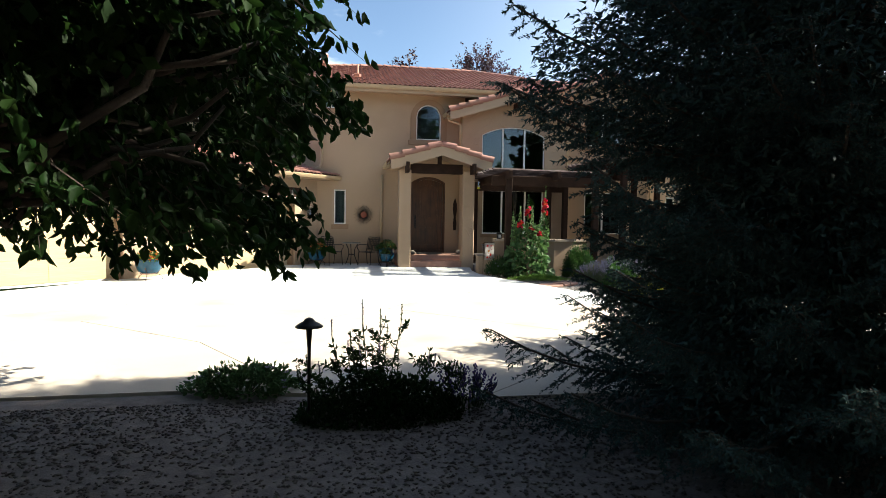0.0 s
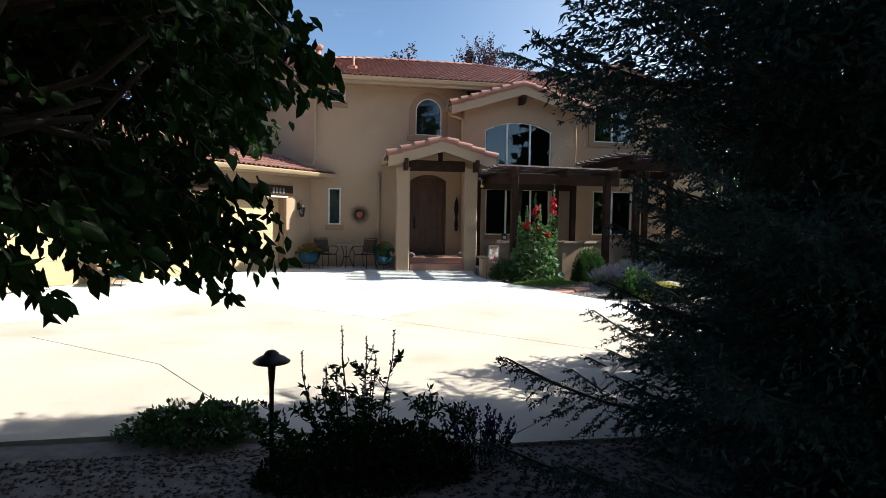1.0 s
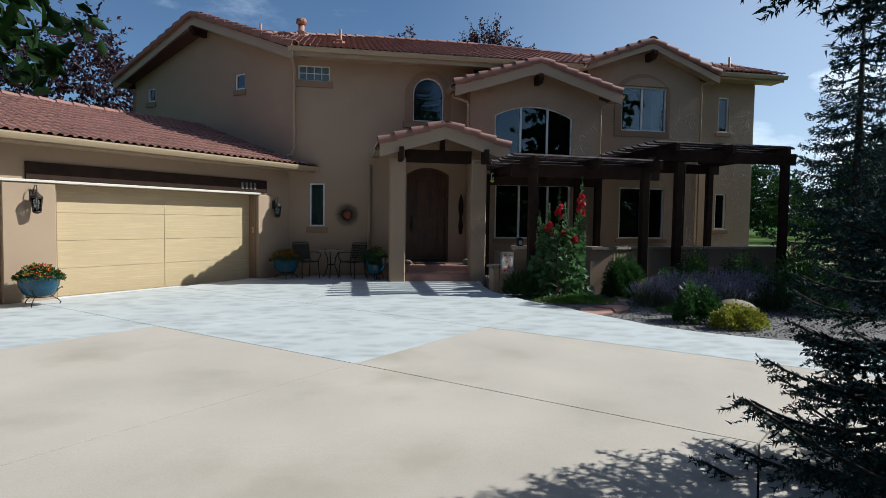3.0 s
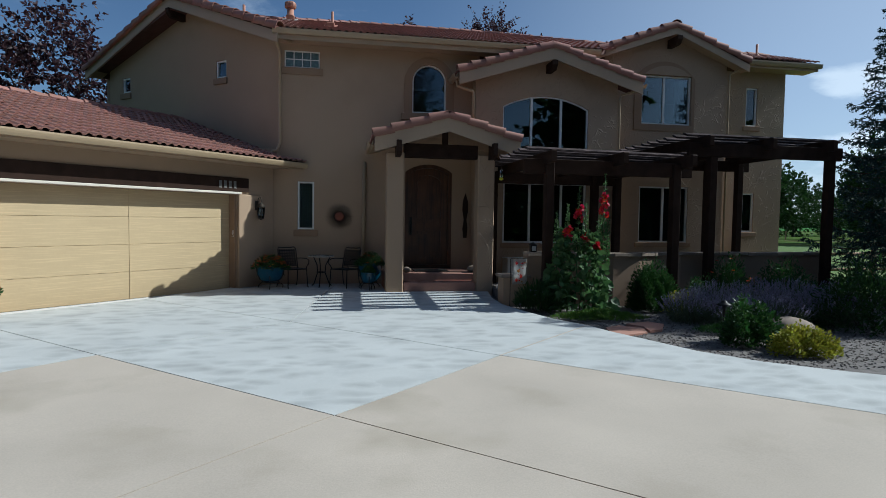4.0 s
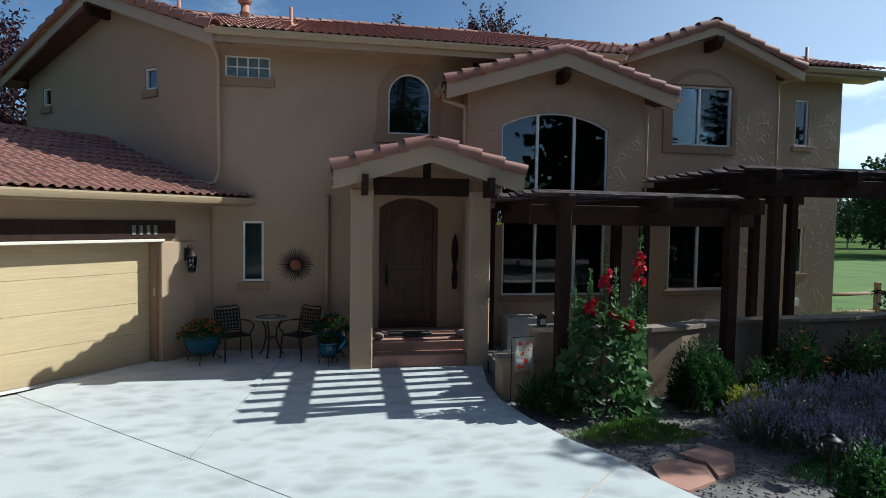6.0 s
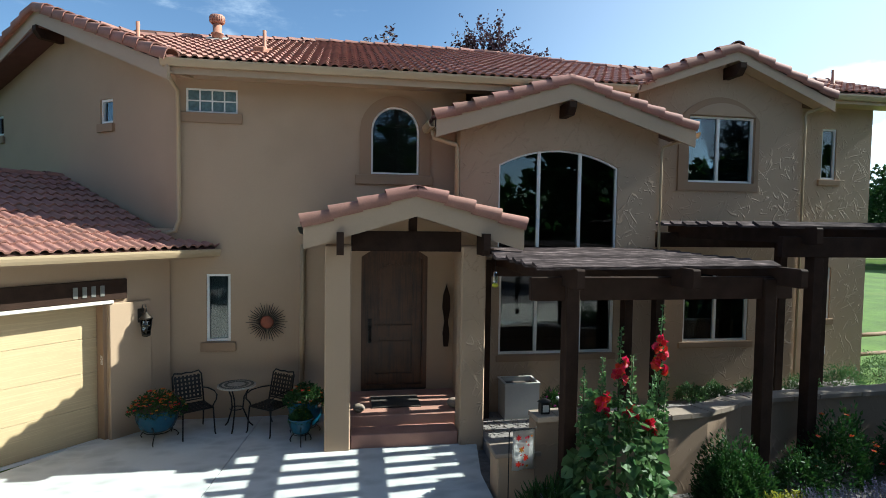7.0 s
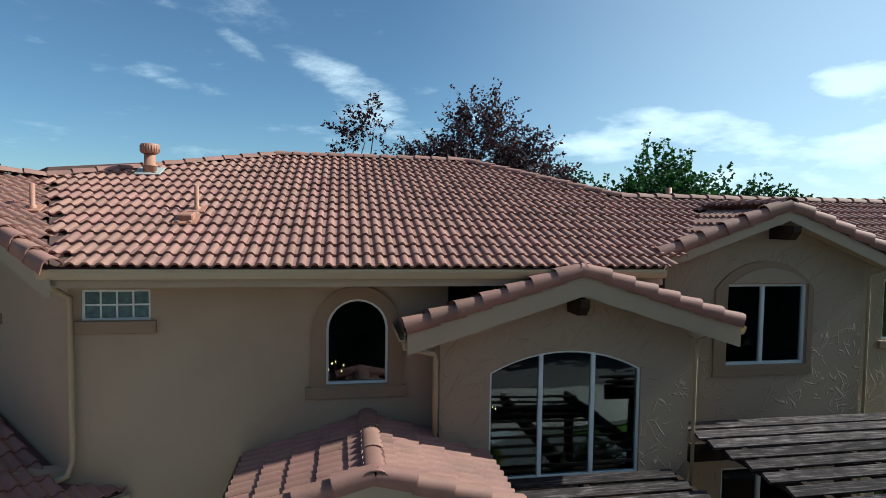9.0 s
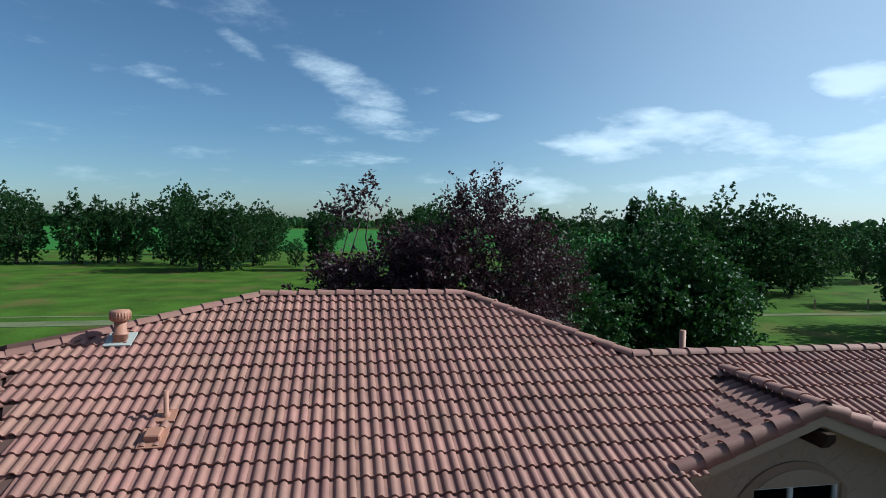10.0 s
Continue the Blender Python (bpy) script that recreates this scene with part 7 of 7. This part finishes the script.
# hollyhocks
M_BUD = leaf_mat("hollyhock_bud", (0.10, 0.19, 0.06))
holly = thing("hollyhock", (3.29, -2.42, GB), "tall hollyhocks with deep red flowers and broad leaves", "flowers")
g = np.random.default_rng(50)
# foot, height, and the stretch of the stalk that is in flower
stalks = [(0.56, 0.02, 2.60, 1.80, 2.2, 6), (0.07, 0.0, 2.35, 1.72, 1.98, 4), (0.16, -0.12, 2.05, 1.30, 1.45, 3), (0.40, -0.1, 1.78, 1.14, 1.30, 3), (-0.16, -0.06, 2.02, 1.36, 1.6, 4), (-0.30, 0.1, 1.88, 0.0, 0.0, 0), (0.68, 0.1, 1.78, 0.0, 0.0, 0)]
for sx, sy, h, f0, f1, nf in stalks:
    top = np.array([sx * 1.06 + 0.01, sy, h])
    knots = [0, 0.5, 1]
    along = lambda t: np.stack([np.interp(t, knots, [sx * 0.7, sx, top[0]]), np.interp(t, knots, [sy * 0.5, sy, top[1]]), t * h], 1)
    bm = bmesh.new()
    tube(bm, [tuple(q) for q in along(np.array([0, 0.5, 0.8, 1.0]))], [0.014, 0.011, 0.009, 0.005], 6)
    part("stalk", bm, M_MALLOW, holly)
    # round buds up the top of the stalk and small leaves between them
    m = 150
    t = g.uniform(0.50, 1.0, m)
    out = g.normal(size=(m, 3)) * np.array([1, 1, 0.35])
    out /= np.linalg.norm(out, axis=1)[:, None]
    leaf_mesh("bud_mass", along(t) + out * (0.045 * (1.25 - t))[:, None], out + np.array([0, 0, 0.4]), 0.085 * (1.3 - t), 0.85, M_BUD, holly, g, 0.5)
    for k in range(nf):
        z = f0 + (f1 - f0) * (k + g.uniform(0.2, 0.8)) / nf
        q = along(np.array([z / h]))[0]
        az = k * 2.1 + g.uniform(-0.3, 0.3)
        face = np.array([math.cos(az) * 0.8, -0.65 + 0.5 * math.sin(az), g.uniform(-0.05, 0.3)])
        face /= np.linalg.norm(face)
        c = q + face * 0.05
        u = np.cross(face, [0, 0, 1])
        u /= np.linalg.norm(u)
        w = np.cross(u, face)
        a = np.arange(7) * 0.898 + g.uniform(0, 1)
        d = np.cos(a)[:, None] * u + np.sin(a)[:, None] * w + face * 0.4
        leaf_mesh("flower", np.repeat(c[None], 7, 0), d, 0.078, 1.2, M_RED, holly, g, 0.1, -0.15, "deep red ruffled flower")
m = 620
h = 1.52 * g.uniform(0.04, 1.0, m) ** 1.1
a = g.uniform(0, 6.283, m)
rad = (0.70 - 0.36 * h / 1.5) * np.sqrt(g.uniform(0.2, 1, m))
b = np.stack([0.10 + rad * np.cos(a), rad * 0.75 * np.sin(a), h + 0.03], 1)
d = np.stack([np.cos(a), np.sin(a) * 0.8, g.uniform(-0.6, 0.1, m)], 1) + g.normal(size=(m, 3)) * 0.35
leaf_mesh("foliage", b, d, g.uniform(0.10, 0.20, m) * (1.1 - 0.3 * h), 1.0, M_MALLOW, holly, g, 0.2, 0.3, "broad lobed green leaves")

# ---- plants in front ----
sage = thing("salvia", (-1.46, -13.2, -0.27), "dark leafy salvia with upright flower spikes", "perennial")
g = np.random.default_rng(60)
n = 5200
a, q = g.uniform(0, 6.283, n), np.sqrt(g.uniform(0, 1, n))
base = np.stack([0.72 * q * np.cos(a) + 0.05, 0.32 * q * np.sin(a), 0.42 * np.sqrt(np.maximum(0, 1 - q ** 2)) * g.uniform(0.1, 1, n) + 0.02], 1)
leaf_mesh("foliage", base, g.normal(size=(n, 3)) + np.array([0, 0, 0.5]), g.uniform(0.03, 0.06, n), 0.42, M_LEAF, sage, g)
tips = []
for k in range(26):
    sx, sy = g.uniform(-0.62, 0.66), g.uniform(-0.2, 0.2)
    h = 0.46 + 0.34 * math.exp(-((sx + 0.05) / 0.35) ** 2) * g.uniform(0.4, 1.0) + g.uniform(0, 0.1)
    if k < 4:
        sx, sy, h = ((-0.08, -0.1, 1.08), (0.12, 0.0, 1.02), (0.02, 0.1, 0.96), (-0.3, 0.0, 0.9))[k]
    lean = sx * 0.45 + g.uniform(-0.1, 0.1)
    pts = [(sx * 0.8, sy, 0.1), (sx * 0.9 + lean * 0.2, sy, h * 0.5), (sx + lean * 0.55, sy, h * 0.82), (sx + lean * 0.62, sy + 0.01, h)]
    bm = bmesh.new()
    tube(bm, pts, [0.006, 0.005, 0.004, 0.002], 5)
    part("stem", bm, M_LEAF, sage)
    P = np.array(pts)
    m = 26
    t = g.uniform(0.35, 0.8, m)
    b = np.stack([np.interp(t, [0, 0.5, 0.82, 1], P[:, i]) for i in range(3)], 1)
    leaf_mesh("foliage", b, g.normal(size=(m, 3)) * np.array([1, 1, 0.5]) + np.array([0, 0, 0.4]), g.uniform(0.03, 0.065, m), 0.36, M_LEAF, sage, g)
    m = 44
    t = g.uniform(0.84, 1.0, m)
    b = np.stack([np.interp(t, [0, 0.5, 0.82, 1], P[:, i]) for i in range(3)], 1)
    leaf_mesh("flower_spike", b, g.normal(size=(m, 3)) + np.array([0, 0, 0.6]), 0.015, 0.6, M_LAVFLOWER if k % 3 == 0 else M_LEAF, sage, g)
    for q in g.uniform(0.42, 0.85, 3):
        foot = np.array([np.interp(q, [0, 0.5, 0.82, 1], P[:, i]) for i in range(3)])
        a = g.uniform(0, 6.283)
        reach = g.uniform(0.07, 0.15)
        tip = foot + np.array([math.cos(a) * reach, math.sin(a) * reach * 0.6, g.uniform(0.05, 0.13)])
        bm = bmesh.new()
        tube(bm, [tuple(foot), tuple((foot + tip) / 2 - np.array([0, 0, 0.015])), tuple(tip)], [0.003, 0.003, 0.0015], 4)
        part("side_shoot", bm, M_LEAF, sage)
        m = 14
        b = foot + (tip - foot) * g.uniform(0.25, 1.0, (m, 1))
        leaf_mesh("foliage", b, g.normal(size=(m, 3)) * np.array([1, 1, 0.6]) + np.array([0, 0, 0.3]), g.uniform(0.03, 0.06, m), 0.4, M_LEAF, sage, g)
spikes("veronica", (-0.68, -13.1, -0.2), "low dark spikes of violet flowers", (0.3, 0.2), 0.42, 60, leaf_mat("violet_spike", (0.05, 0.035, 0.13)), 61, "perennial", M_LEAF, 0.4, 0.12, flower_w=0.02)
mound("geranium", (-2.62, -12.42, -0.2), "low mound of bright green leaves with violet flowers", (0.55, 0.26), 0.26, 2400, 0.045, 0.7, M_MALLOW, 62, "perennial", flowers=(("violet_flowers", M_LAVFLOWER, 16, 0.03),))
mound("geranium", (-5.6, -12.9, -0.2), "low green mound at the bed edge", (0.6, 0.3), 0.24, 1500, 0.045, 0.7, M_GREENTREE, 63, "perennial")
mound("weed", (-1.35, -13.25, -0.2), "small tuft of dark grass in the gravel", (0.16, 0.14), 0.2, 260, 0.14, 0.06, M_LEAF, 64, "grass tuft", 1.3)

# loose stones of the gravel beds
def gravel(name, area, n, size, z, seed, label, material=M_GRAVEL):
    """Loose angular stones strewn over a bed."""
    g = np.random.default_rng(seed)
    c = area(g, n)
    base = np.array([(1, 0, 0), (-1, 0, 0), (0, 1, 0), (0, -1, 0), (0, 0, 1), (0, 0, -1)], float)
    v = base[None] * g.uniform(0.55, 1.25, (len(c), 6, 1)) + g.normal(size=(len(c), 6, 3)) * 0.12
    a = g.uniform(0, 6.283, len(c))
    ca, sa = np.cos(a)[:, None], np.sin(a)[:, None]
    x, y = v[:, :, 0].copy() * 1.25, v[:, :, 1].copy()
    s = size * g.uniform(0.5, 1.3, len(c))[:, None]
    v[:, :, 0], v[:, :, 1] = (x * ca - y * sa) * s, (x * sa + y * ca) * s
    v[:, :, 2] *= s * 0.6
    v += np.stack([c[:, 0], c[:, 1], np.full(len(c), z)], 1)[:, None]
    f = np.array([(0, 2, 4), (2, 1, 4), (1, 3, 4), (3, 0, 4), (2, 0, 5), (1, 2, 5), (3, 1, 5), (0, 3, 5)])
    f = (np.arange(len(c))[:, None, None] * 6 + f[None]).reshape(-1, 3)
    ob = quad_mesh(name, v.reshape(-1, 3), f, material)
    return tagged(ob, label, "gravel", kind="stuff")


def front_area(g, n):
    x = g.uniform(-6.0, 2.2, n)
    y = -12.66 - 4.2 * g.uniform(0, 1, n) ** 1.25
    return np.stack([x, y], 1)


def side_area(g, n):
    x = g.uniform(2.2, 8.5, n)
    y = g.uniform(-6.8, -1.8, n)
    edge = np.interp(y, [-6.9, -6.4, -5.8, -4.5, -4.0, -3.4, -2.6, -1.85, -1.0], [4.8, 4.15, 3.67, 3.1, 2.95, 2.6, 2.33, 2.16, 2.17])
    k = x > edge
    return np.stack([x[k], y[k]], 1)


def court_area(g, n):
    x = g.uniform(2.5, 10.0, n)
    y = g.uniform(-1.3, 1.0, n)
    return np.stack([x, y], 1)


gravel("gravel_stones", front_area, 18000, 0.016, -0.195, 90, "loose angular grey and brown gravel stones", M_DARKGRAVEL)
gravel("gravel_stones", side_area, 10000, 0.016, -0.125, 91, "loose small grey gravel stones in the garden bed")
gravel("gravel_stones", court_area, 7000, 0.018, 0.055, 92, "loose pale gravel stones behind the wall")

# ---- roof tiles, ridge tiles ----
for deck, spots, keep in TILE_JOBS:
    spots.sort(key=lambda m: (m.translation - Vector((1.0, -2.0, 6.0))).length)
    for m in spots[:300]:
        ob = new("tile", TILE_ME)
        ob.parent = deck
        ob.matrix_basis = m
    rest = spots[300:]
    if rest:
        vs, fs = [], []
        base = [v.co.copy() for v in TILE_ME.vertices]
        polys = [tuple(p.vertices) for p in TILE_ME.polygons]
        for m in rest:
            k = len(vs)
            vs += [m @ v for v in base]
            fs += [tuple(i + k for i in p) for p in polys]
        me = bpy.data.meshes.new("tiles")
        me.from_pydata(vs, [], fs)
        me.materials.append(M_TILE)
        ob = new("tiles", me)
        ob.parent = deck
        ob["kind"] = "stuff"
for deck, m, raked in CAP_JOBS:
    ob = new("rake_tile" if raked else "ridge_tile", RAKE_ME if raked else CAP_ME)
    ob.parent = deck
    ob.matrix_basis = m
